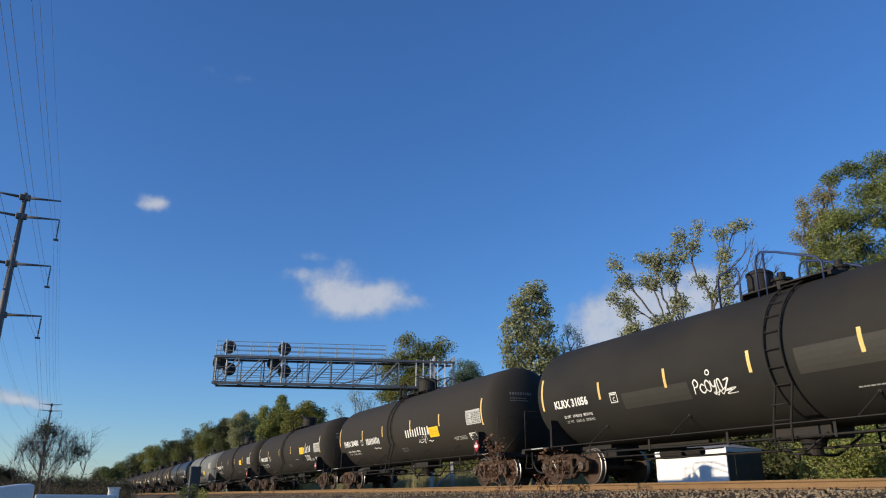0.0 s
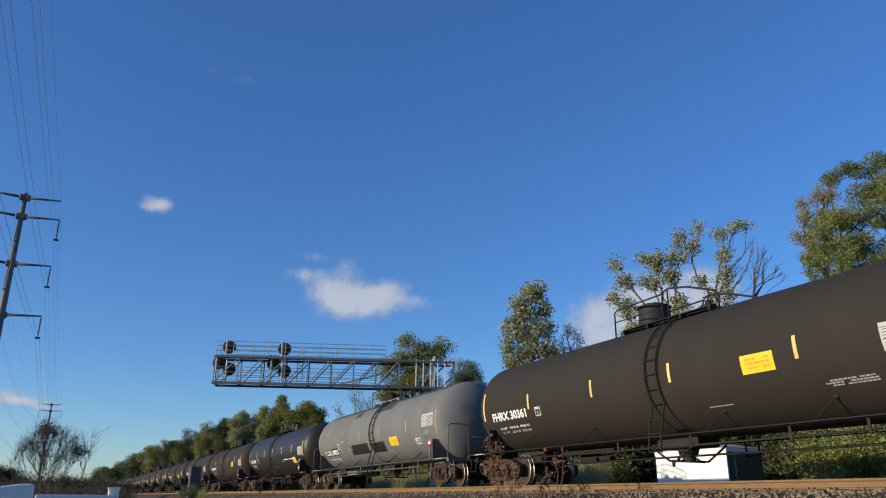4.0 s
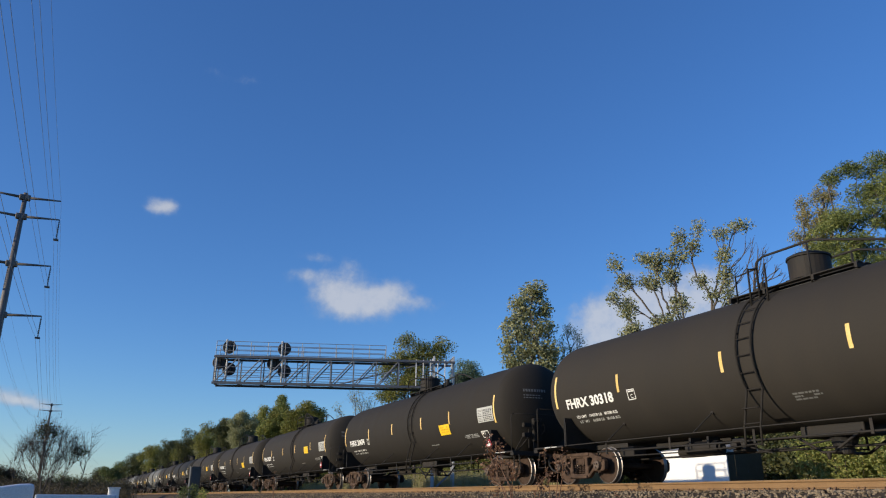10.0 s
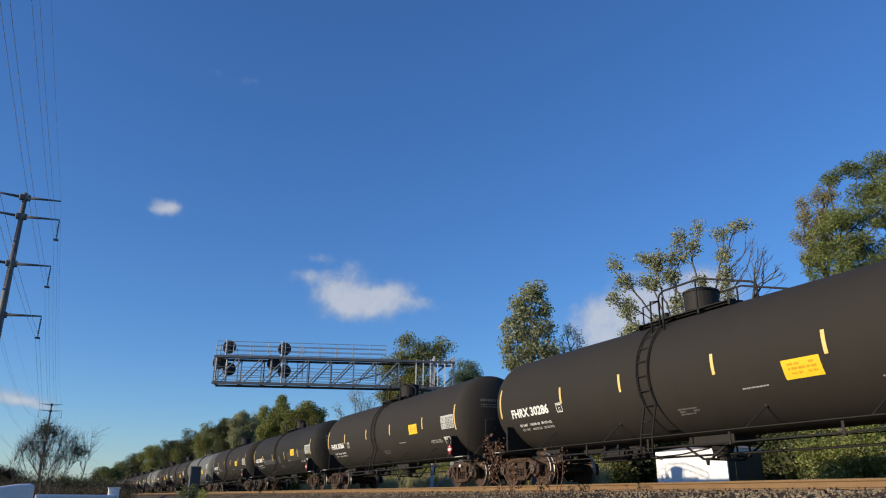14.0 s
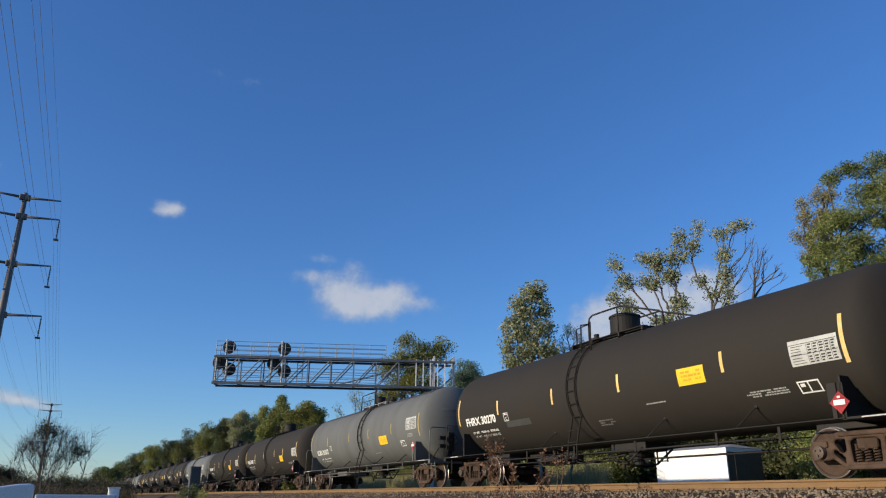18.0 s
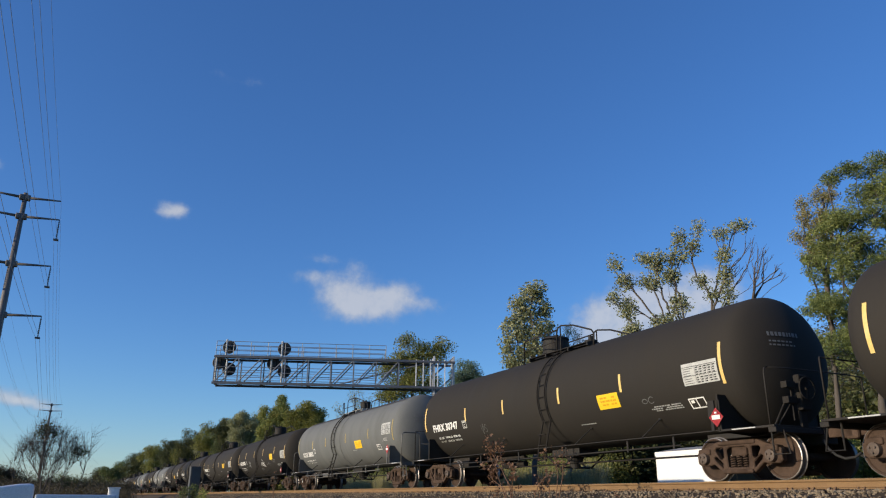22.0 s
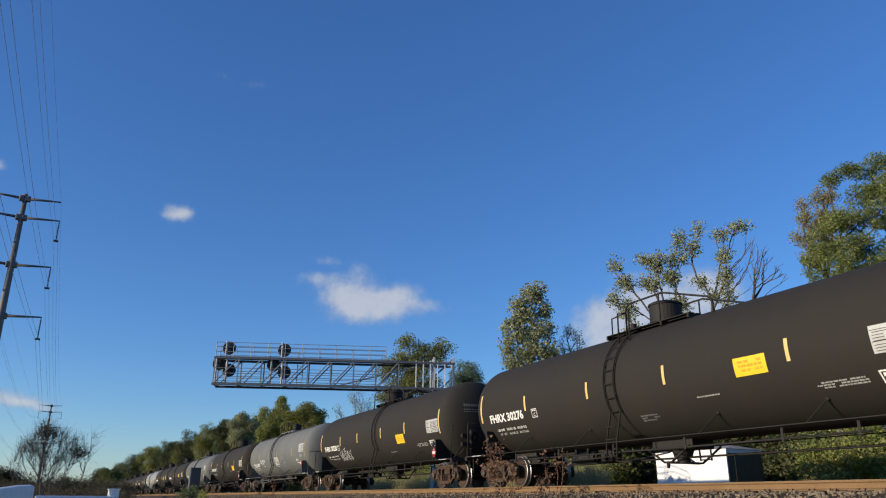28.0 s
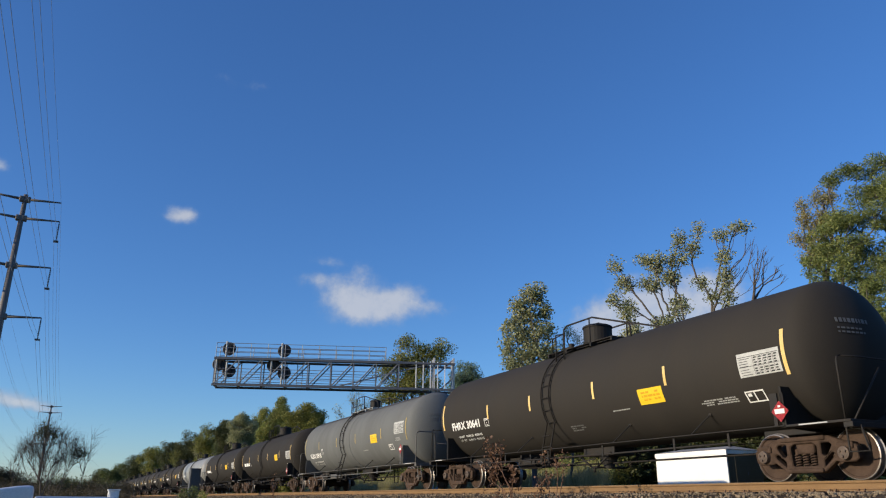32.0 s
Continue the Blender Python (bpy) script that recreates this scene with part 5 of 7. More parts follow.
# places of the couplings along the track at the clip's start
COUPLINGS = [-1.0, -19.95, -39.08, -57.7, -76.6, -95.6, -114.25, -133.02, -151.75, -170.5, -189.1, -207.7, -226.4, -245.2, -263.85, -282.7, -301.2,
             -319.5, -338.6, -357.1, -376.1, -394.7, -413.1, -432.0, -450.7]
while len(COUPLINGS) < 46:
    COUPLINGS.append(COUPLINGS[-1] - PITCH)


LAYOUT_P = ((-4.95, -1.82, 1.15, 4.6), -0.08)


def axis_z(x):
    return ZT


def skin(x, arc, off=0.006):
    """A point on the tank's near side: x along it, arc metres round it from its widest line."""
    a = arc / R
    return Vector((x, -(R + off) * math.cos(a), axis_z(x) + (R + off) * math.sin(a)))


def tank_shell(bm):
    n = 56
    prof = []
    for i in range(11):
        t = i / 10 * math.pi / 2
        prof.append((REAR - DISH * math.cos(t), R * max(math.sin(t), 0.02)))
    prof += [(x, R) for x in np.linspace(REAR + 0.05, -0.1, 8)] + [(0.0, R)] + [(x, R) for x in np.linspace(0.1, FRONT - 0.05, 8)]
    for i in range(11):
        t = (10 - i) / 10 * math.pi / 2
        prof.append((FRONT + DISH * math.cos(t), R * max(math.sin(t), 0.02)))
    rings = []
    for x, r in prof:
        z = axis_z(x)
        rings.append([bm.verts.new((x, r * math.cos(2 * math.pi * k / n), z + r * math.sin(2 * math.pi * k / n))) for k in range(n)])
    for a, b in zip(rings, rings[1:]):
        for k in range(n):
            bm.faces.new((a[k], a[(k + 1) % n], b[(k + 1) % n], b[k]))
    bm.faces.new(rings[0])
    bm.faces.new(rings[-1])
    bmesh.ops.recalc_face_normals(bm, faces=bm.faces[:])


def patch(bm, x0, x1, a0, a1, off=0.006):
    """A thin curved sheet on the tank's near side."""
    nx, na = max(1, int((x1 - x0) / 0.8)), max(1, int((a1 - a0) / 0.12))
    g = [[bm.verts.new(skin(x0 + (x1 - x0) * i / nx, a0 + (a1 - a0) * j / na, off)) for j in range(na + 1)] for i in range(nx + 1)]
    for i in range(nx):
        for j in range(na):
            bm.faces.new((g[i][j], g[i + 1][j], g[i + 1][j + 1], g[i][j + 1]))


def outline(bm, x0, x1, a0, a1, w, off=0.007):
    patch(bm, x0, x1, a0, a0 + w, off)
    patch(bm, x0, x1, a1 - w, a1, off)
    patch(bm, x0, x0 + w, a0 + w, a1 - w, off)
    patch(bm, x1 - w, x1, a0 + w, a1 - w, off)


def lettering(text, height, bold=0.012):
    """Letters of the built-in font as vertices and faces, flat, from x = 0."""
    cu = bpy.data.curves.new("letters", "FONT")
    cu.body, cu.size, cu.offset, cu.resolution_u = text, height * 1.38, bold * height, 3
    ob = bpy.data.objects.new("letters", cu)
    me = bpy.data.meshes.new_from_object(ob)
    vs = [v.co.copy() for v in me.vertices]
    fs = [tuple(p.vertices) for p in me.polygons]
    bpy.data.objects.remove(ob)
    bpy.data.meshes.remove(me)
    bpy.data.curves.remove(cu)
    return vs, fs


def painted(name, text, x, arc, height, parent, material, width=None, bold=0.012):
    """Words painted on the tank's near side."""
    vs, fs = lettering(text, height, bold)
    w = max(v.x for v in vs)
    k = width / w if width else 1.0
    me = raw(name, [skin(x + v.x * k, arc + v.y, 0.009) for v in vs], fs)
    return part(name, me, material, parent)


# sprayed letter shapes: strokes of points in a unit box
STROKES = {
    "P": [[(0.1, 0.0), (0.18, 0.5), (0.15, 0.85), (0.5, 1.0), (0.85, 0.75), (0.6, 0.5), (0.2, 0.48)]],
    "c": [[(0.85, 0.65), (0.5, 0.8), (0.15, 0.5), (0.3, 0.15), (0.65, 0.05), (0.95, 0.25)]],
    "o": [[(0.5, 0.05), (0.12, 0.3), (0.2, 0.68), (0.55, 0.8), (0.88, 0.5), (0.75, 0.15), (0.45, 0.06)]],
    "y": [[(0.05, 0.8), (0.2, 0.4), (0.55, 0.35), (0.8, 0.8)], [(0.8, 0.8), (0.62, 0.1), (0.35, -0.25), (0.1, -0.1)]],
    "n": [[(0.1, 0.0), (0.15, 0.75), (0.45, 0.85), (0.6, 0.5), (0.65, 0.0), (0.95, 0.15)]],
    "z": [[(0.05, 0.75), (0.8, 0.85), (0.3, 0.35), (0.1, 0.0), (0.95, 0.05)]],
    "j": [[(0.1, 0.9), (0.9, 0.98)], [(0.55, 0.95), (0.6, 0.3), (0.35, -0.05), (0.05, 0.15)]],
    "l": [[(0.3, 1.1), (0.35, 0.5), (0.4, 0.05), (0.75, 0.1)]],
    "k": [[(0.15, 1.1), (0.2, 0.0)], [(0.9, 0.75), (0.22, 0.4), (0.9, -0.15)]],
    "s": [[(0.9, 0.85), (0.5, 1.0), (0.2, 0.75), (0.75, 0.4), (0.6, 0.05), (0.1, 0.1)]],
    "C": [[(0.9, 0.8), (0.5, 1.0), (0.1, 0.55), (0.35, 0.05), (0.9, 0.2)]],
    "R": [[(0.15, 0.0), (0.2, 0.95), (0.75, 0.95), (0.8, 0.6), (0.25, 0.5), (0.95, 0.0)]],
    "T": [[(0.0, 0.85), (1.0, 1.0)], [(0.5, 0.92), (0.5, 0.4), (0.42, 0.0)]],
    "*": [[(0.2, 0.5), (0.8, 0.6)], [(0.5, 0.3), (0.5, 0.85)], [(0.3, 0.35), (0.7, 0.8)]],
    "B": [[(0.1, 0.0), (0.05, 0.6), (0.25, 0.98), (0.6, 1.0), (0.7, 0.7), (0.4, 0.55), (0.85, 0.5), (0.95, 0.15), (0.5, -0.05), (0.1, 0.0)]],
    "G": [[(0.8, 0.65), (0.75, 0.95), (0.35, 1.0), (0.02, 0.6), (0.1, 0.1), (0.55, -0.05), (0.95, 0.2), (0.85, 0.5), (0.5, 0.42)]],
    "A": [[(0.0, 0.0), (0.15, 0.7), (0.45, 1.05), (0.8, 0.75), (0.98, 0.0), (0.75, -0.05), (0.62, 0.3), (0.35, 0.3), (0.2, -0.05), (0.0, 0.0)]],
    "3": [[(0.1, 0.85), (0.6, 0.95), (0.8, 0.7), (0.4, 0.5), (0.9, 0.3), (0.6, 0.0), (0.1, 0.1)]],
    "v": [[(0.0, 0.95), (0.25, 0.2), (0.35, -0.1), (0.55, 0.6), (0.75, 1.1), (0.95, 0.3)]],
    "w": [[(0.0, 0.7), (0.3, -0.05), (0.45, 0.8), (0.7, 0.0), (1.0, 1.05), (0.6, 0.6), (0.15, 0.35)]],
    "~": [[(0.0, 0.2), (0.3, 0.32), (0.55, 0.12), (1.0, 0.25)]],
    "|": [[(0.5, 0.05), (0.5, 0.95)]],
    "-": [[(0.2, 0.5), (0.8, 0.5)]],
}


def curve(pts, n=6):
    """A smooth line through pts."""
    if len(pts) == 2:
        return pts
    out = []
    P = [pts[0]] + list(pts) + [pts[-1]]
    for a, b, c, d in zip(P, P[1:], P[2:], P[3:]):
        for i in range(n):
            t = i / n
            out.append(tuple(0.5 * (2 * b[k] + (c[k] - a[k]) * t + (2 * a[k] - 5 * b[k] + 4 * c[k] - d[k]) * t * t + (3 * b[k] - a[k] - 3 * c[k] + d[k]) * t ** 3) for k in (0, 1)))
    return out + [pts[-1]]


def sprayed(name, x, arc, w, h, shapes, parent, material, seed, thick=0.04, crowd=1.0):
    """A row of sprayed shapes on the tank; crowd above 1 lets them overlap."""
    rng = random.Random(seed)
    bm = bmesh.new()
    n = len(shapes)
    layer = 0
    for g, ch in enumerate(shapes):
        cw = w / n * crowd
        x0 = x + w * (g + 0.5) / n - cw / 2
        tall, low, slant = rng.uniform(0.85, 1.12), rng.uniform(-0.08, 0.06), rng.uniform(0.0, 0.15)
        for line in STROKES[ch]:
            pts = [(x0 + cw * (u + slant * v) * 0.92, arc + h * (v * tall - 0.5 + low)) for u, v in curve(line)]
            last, layer = None, layer + 1
            for i, (u, v) in enumerate(pts):
                q, p = pts[min(i + 1, len(pts) - 1)], pts[max(i - 1, 0)]
                du, dv = q[0] - p[0], q[1] - p[1]
                l = math.hypot(du, dv) + 1e-6
                t = thick * (0.62 + 0.38 * math.sin(math.pi * (i + 1) / (len(pts) + 1)))
                off = 0.011 + 0.0004 * layer
                pair = [bm.verts.new(skin(u - dv / l * t * 0.5, v + du / l * t * 0.5, off)), bm.verts.new(skin(u + dv / l * t * 0.5, v - du / l * t * 0.5, off))]
                if last:
                    bm.faces.new((last[0], last[1], pair[1], pair[0]))
                last = pair
    return part(name, finish(bm, name), material, parent, "loose white sprayed strokes")


def sideframe(bm):
    out = [(-1.12, 0.36), (-1.14, 0.56), (-1.0, 0.66), (-0.78, 0.70), (-0.55, 0.79), (0.55, 0.79), (0.78, 0.70), (1.0, 0.66), (1.14, 0.56), (1.12, 0.36), (1.04, 0.31),
           (0.76, 0.31), (0.66, 0.33), (0.44, 0.17), (0.36, 0.14), (-0.36, 0.14), (-0.44, 0.17), (-0.66, 0.33), (-0.76, 0.31), (-1.04, 0.31)]
    holes = [[(-0.27, 0.26), (0.27, 0.26), (0.29, 0.62), (0.2, 0.67), (-0.2, 0.67), (-0.29, 0.62)]]
    for s in (-1, 1):
        holes.append([(s * 0.38, 0.67), (s * 0.56, 0.67), (s * 0.61, 0.62), (s * 0.50, 0.45), (s * 0.44, 0.42), (s * 0.38, 0.47)])
        holes.append([(s * 0.42, 0.24), (s * 0.42, 0.35), (s * 0.60, 0.50), (s * 0.66, 0.46), (s * 0.62, 0.40)])
    plate(bm, out, -0.07, 0.07, holes)
    bmesh.ops.bevel(bm, geom=[e for e in bm.edges if len(e.link_faces) == 2 and e.calc_face_angle(0) > 1.0], offset=0.018, segments=1, affect="EDGES", profile=0.5)
    for s in (-1, 1):
        box(bm, s * 0.889 - 0.17, s * 0.889 + 0.17, -0.11, 0.09, 0.53, 0.655, 0.03)
    box(bm, -0.4, 0.4, -0.12, 0.1, 0.135, 0.22, 0.03)
    box(bm, -0.5, 0.5, -0.105, 0.09, 0.71, 0.8, 0.03)


def springs(bm):
    for x in (0.0,):
        pts = [(x + 0.056 * math.cos(t * 0.9), 0.056 * math.sin(t * 0.9), 0.21 + 0.27 * t / 41) for t in range(42)]
        pipe(bm, pts, 0.017, 5)


def truck_bolster(bm):
    box(bm, -0.2, 0.2, -1.05, 1.05, 0.48, 0.70, 0.04)
    box(bm, -0.3, 0.3, -0.45, 0.45, 0.70, 0.83, 0.03)
    for s in (-1, 1):
        rod(bm, (s * 0.4, -0.8, 0.38), (s * 0.4, 0.8, 0.38), 0.05, 8)
        for y in (-0.755, 0.755):
            box(bm, s * 0.36, s * 0.43, y - 0.05, y + 0.05, 0.28, 0.6, 0.015)


def wheelset(bm):
    for s in (-1, 1):
        p = [(0.07, 0.06), (0.07, 0.12), (0.05, 0.14), (0.02, 0.30), (0.045, 0.39), (0.068, 0.405), (0.068, 0.438), (0.058, WHEEL_R),
             (-0.045, WHEEL_R + 0.004), (-0.058, WHEEL_R + 0.026), (-0.07, WHEEL_R + 0.024), (-0.07, 0.40), (-0.04, 0.385), (-0.02, 0.3), (-0.07, 0.13), (-0.07, 0.06)]
        b2 = bmesh.new()
        lathe(b2, p, 36)
        tmp = bpy.data.meshes.new("tmp")
        b2.to_mesh(tmp)
        b2.free()
        tmp.transform(Matrix.Translation((0, s * 0.755, 0)) @ Matrix.Diagonal((1, s, 1, 1)))
        bm.from_mesh(tmp)
        bpy.data.meshes.remove(tmp)
    rod(bm, (0, -1.0, 0), (0, 1.0, 0), 0.075, 12)
    bm.normal_update()
    for f in bm.faces:
        r = [math.hypot(v.co.x, v.co.z) for v in f.verts]
        if min(r) > 0.43 and max(r) < 0.49:
            f.material_index = 1
    bmesh.ops.recalc_face_normals(bm, faces=bm.faces[:])


def bearing_cap(bm):
    lathe(bm, [(-0.14, 0.02), (-0.14, 0.07), (-0.125, 0.115), (-0.05, 0.125), (0.06, 0.14), (0.06, 0.02)], 18)
    for k in range(3):
        a = 2 * math.pi * k / 3 + 0.5
        rod(bm, (0.06 * math.cos(a), -0.165, 0.06 * math.sin(a)), (0.06 * math.cos(a), -0.135, 0.06 * math.sin(a)), 0.022, 6)


WHEELS = {-1: [], 1: []}


def add_truck(car, x, chalk=False, panel=False):
    tr = part("truck", cached("truck_bolster", truck_bolster), truck_rust, car, "rusty cast four-wheel truck", pose(x, 0, 0))
    for s in (-1, 1):
        part("sideframe", cached("sideframe", sideframe), truck_rust, tr, m=pose(0, s * 1.03, 0, 0, 0, 0 if s < 0 else 180))
        for sx in (-0.17, 0.0, 0.17):
            part("spring", cached("spring", springs, True), truck_rust, tr, m=pose(sx, s * 1.03, 0.0))
        for k in (-1, 1):
            part("bearing_cap", cached("bearing_cap", bearing_cap), cap_steel, tr, m=pose(k * AXLE, s * 1.06, WHEEL_R, 0, 0, 0 if s < 0 else 180))
    if panel:
        part("number_tag", cached("number_tag", lambda bm: box(bm, -0.075, 0.075, -1.15, -1.142, 0.66, 0.74)), white_paint, tr, "small white stencilled panel")
    elif chalk:
        part("chalk_stripe", cached("chalk_stripe", lambda bm: plate(bm, [(-0.56, 0.64), (-0.51, 0.66), (-0.33, 0.45), (-0.36, 0.4)], -1.125, -1.117)), plate_white, tr, "white stripe on the frame")
    me = cached("wheelset", wheelset)
    if not me.materials:
        me.materials.append(wheel_steel)
        me.materials.append(tread_steel)
        me.shade_smooth()
        me.set_sharp_from_angle(angle=radians(35))
    for k in (-1, 1):
        w = part("wheelset", me, wheel_steel, tr, "steel wheels with bright treads on an axle", pose(k * AXLE, 0, WHEEL_R))
        WHEELS[k].append(w)
    return tr


def arc_path(x, a0, a1, off, steps=12):
    return [skin(x, R * (a0 + (a1 - a0) * i / steps), off) for i in range(steps + 1)]


def ladder_mesh(wide, low):
    def build(bm):
        for x in (-wide, wide):
            pipe(bm, [skin(x, R * 1.25, 0.06)] + arc_path(x, 1.2, -0.5, 0.06, 14) + [(x, -1.52, 1.0), (x, -1.54, low)], 0.024)
        for i in range(8):
            a = 1.12 - i * 0.23
            p = skin(0, R * a, 0.06) if a > -0.5 else None
            if p is not None:
                rod(bm, (-wide, p.y, p.z), (wide, p.y, p.z), 0.012, 6)
        for z in (1.35, 1.05, low + 0.03):
            rod(bm, (-wide, -1.53, z), (wide, -1.53, z), 0.016, 6)
        for a in (0.9, 0.3, -0.25):
            for x in (-wide, wide):
                rod(bm, skin(x, R * a, 0.06), skin(x, R * a, 0.0), 0.014, 6)
    return build


def handrail_top(bm, y):
    for y in (y,):
        pipe(bm, [(-0.95, y, 3.72), (-0.95, y, 4.42), (-0.9, y, 4.55), (-0.75, y, 4.62), (0.36, y, 4.62), (0.5, y, 4.62), (2.0, y, 4.16), (2.12, y, 4.08), (2.14, y, 3.7)], 0.026)
        pipe(bm, [(-1.55, y, 3.72), (-1.55, y, 4.36), (-1.0, y, 4.4)], 0.022)
        pipe(bm, [(0.36, y, 3.75), (0.36, y, 4.62)], 0.022)
    s = math.copysign(1, y)
    for x in (-0.92, -0.48):
        pipe(bm, [(x, s * 1.0, 3.52), (x, s * 0.98, 4.35)], 0.022)
    pipe(bm, [(-0.92, s * 0.98, 4.33), (-0.92, s * 0.68, 4.4)], 0.018)


def handrail_grey(bm, y):
    for y in (y,):
        pipe(bm, [(-1.1, y, 3.72), (-1.1, y, 4.42), (-1.05, y, 4.55), (-0.9, y, 4.6), (0.06, y, 4.6), (1.4, y, 4.3), (1.95, y, 4.12), (2.05, y, 4.0), (2.08, y, 3.72)], 0.022)
        pipe(bm, [(-1.85, y, 4.2), (-1.1, y, 4.2), (0.06, y, 4.2)], 0.016)
        pipe(bm, [(0.06, y, 3.75), (0.06, y, 4.6)], 0.026)
        for x in (-1.9, -1.68):
            pipe(bm, [(x, y, 3.72), (x, y, 4.5)], 0.024)
        pipe(bm, [(-1.9, y, 4.5), (-1.68, y, 4.5)], 0.02)


def handrail_b(bm, y):
    for y in (y,):
        pipe(bm, [(-1.6, y, 3.72), (-1.6, y, 4.45), (-1.5, y, 4.52), (0.3, y, 4.55)], 0.022)
        pipe(bm, [(0.3, y, 3.75), (0.3, y, 4.45), (0.38, y, 4.6), (0.55, y, 4.64), (1.2, y, 4.52), (2.05, y, 4.22), (2.15, y, 4.1), (2.12, y, 3.7)], 0.026)
        pipe(bm, [(-1.6, y, 4.2), (0.3, y, 4.2)], 0.016)
        pipe(bm, [(0.5, y, 3.75), (0.5, y, 4.62)], 0.022)


def handrail_c(bm, y):
    for y in (y,):
        pipe(bm, [(-1.37, y, 3.72), (-1.37, y, 4.42), (-1.3, y, 4.52), (-0.95, y, 4.6), (-0.82, y, 4.56), (-0.76, y, 4.45), (-0.76, y, 3.72)], 0.026)
        pipe(bm, [(-1.37, y, 4.2), (-0.76, y, 4.2)], 0.018)
        pipe(bm, [(-0.27, y, 3.72), (-0.27, y, 4.5), (-0.22, y, 4.68), (-0.1, y, 4.74), (0.3, y, 4.62), (1.2, y, 4.26), (1.32, y, 4.12), (1.32, y, 3.72)], 0.026)
        pipe(bm, [(-0.05, y, 3.72), (-0.05, y, 4.72)], 0.024)


def platform_small(bm):
    for y in (-0.62, -0.4, 0.4, 0.62):
        box(bm, -1.05, 1.25, y - 0.09, y + 0.09, 3.89, 3.92)
    for x in (-1.0, 0.0, 1.2):
        box(bm, x - 0.04, x + 0.04, -0.75, 0.75, 3.8, 3.889)


def platform_mesh(bm):
    for y in (-0.62, -0.4, 0.4, 0.62):
        box(bm, -1.6, 1.6, y - 0.08, y + 0.08, 3.90, 3.92)
    for x in (-1.55, -0.6, 0.6, 1.55):
        box(bm, x - 0.03, x + 0.03, -0.72, 0.72, 3.8, 3.899)


def dome_mesh(bm):
    lathe(bm, [(3.82, 0.42), (4.0, 0.42), (4.0, 0.45), (4.03, 0.45), (4.03, 0.43), (4.40, 0.43), (4.41, 0.46), (4.45, 0.45), (4.49, 0.36), (4.50, 0.02)], 28, "Z")
    box(bm, -0.12, 0.12, -0.06, 0.06, 4.49, 4.56, 0.02)


def valve_mesh(bm):
    rod(bm, (0, 0, 3.8), (0, 0, 4.12), 0.16, 14)
    rod(bm, (0, 0, 4.12), (0, 0, 4.17), 0.2, 14)
    rod(bm, (0, 0, 4.17), (0, 0, 4.3), 0.08, 10)


def web_mesh(bm):
    """Body bolster: a plate across the car that cradles the tank."""
    def half(s):
        pts = []
        for i in range(9):
            a = -1.45 + i * 0.115
            pts.append((s * (R - 0.01) * math.cos(a), axis_z(7.28) + (R - 0.01) * math.sin(a)))
        pts += [(s * 1.5, pts[-1][1]), (s * 1.5, 1.05), (s * 1.5, 0.95), (s * 0.2, 0.88)]
        return pts
    for s in (-1, 1):
        b2 = bmesh.new()
        plate(b2, half(s), -0.02, 0.02)
        tmp = bpy.data.meshes.new("tmp")
        b2.to_mesh(tmp)
        b2.free()
        tmp.transform(Matrix.Rotation(radians(90), 4, "Z") @ Matrix.Diagonal((1, 1, 1, 1)))
        bm.from_mesh(tmp)
        bpy.data.meshes.remove(tmp)
    for s in (-1, 1):
        box(bm, -0.045, 0.045, s * 1.475, s * 1.5, 1.0, 1.6)
    bmesh.ops.recalc_face_normals(bm, faces=bm.faces[:])


def sill_mesh(bm):
    box(bm, -7.3, 7.3, -0.03, 0.03, 0.012, 0.034, 0.005)


def pipe_mesh(bm):
    pipe(bm, [(-6.0, -1.4, 0.76), (-2.0, -1.4, 0.74), (2.0, -1.4, 0.74), (6.0, -1.4, 0.76)], 0.022)
    pipe(bm, [(-5.6, -1.25, 0.63), (-3.2, -1.25, 0.62), (-1.2, -1.25, 0.66)], 0.016)


def hanger_mesh(bm):
    """A flat strap that holds the pipe under the sill."""
    box(bm, -0.03, 0.03, -1.43, -1.415, 0.7, 0.97)
    box(bm, -0.03, 0.03, -1.43, -1.37, 0.69, 0.7)


def strut_mesh(bm):
    """A gusset from the sill up to the tank."""
    rod(bm, (-0.18, -1.49, 0.99), (0, -1.05, 1.43), 0.016, 6)
    box(bm, -0.035, 0.035, -1.07, -1.02, 1.40, 1.46)


def strut_short(bm):
    rod(bm, (-0.1, -1.32, 0.99), (0, -0.95, 1.34), 0.018, 6)
    box(bm, -0.05, 0.05, -0.98, -0.92, 1.31, 1.37)


def end_platform(bm):
    box(bm, 7.32, 8.75, -1.5, 1.5, 0.955, 1.0, 0.008)
    box(bm, 8.6, 8.78, -1.5, 1.5, 0.86, 0.953, 0.01)
    for y in (-1.3, 1.3):
        pipe(bm, [(8.5, y, 0.95), (8.5, y, 0.46), (8.88, y, 0.46), (8.78, y, 0.9)], 0.02)


def end_rail(bm):
    """Corner posts, a rail across the car's end and a slanting brace."""
    for y in (-1.45, 1.45):
        pipe(bm, [(8.62, y, 0.98), (8.62, y, 2.02), (8.63, y * 0.99, 2.1), (8.66, y * 0.95, 2.13)], 0.018)
    pipe(bm, [(8.66, -1.38, 2.12), (8.7, -0.9, 2.13), (8.7, 0.9, 2.13), (8.66, 1.38, 2.12)], 0.014)
    pipe(bm, [(8.66, -1.26, 1.0), (8.66, -0.36, 1.98)], 0.018)


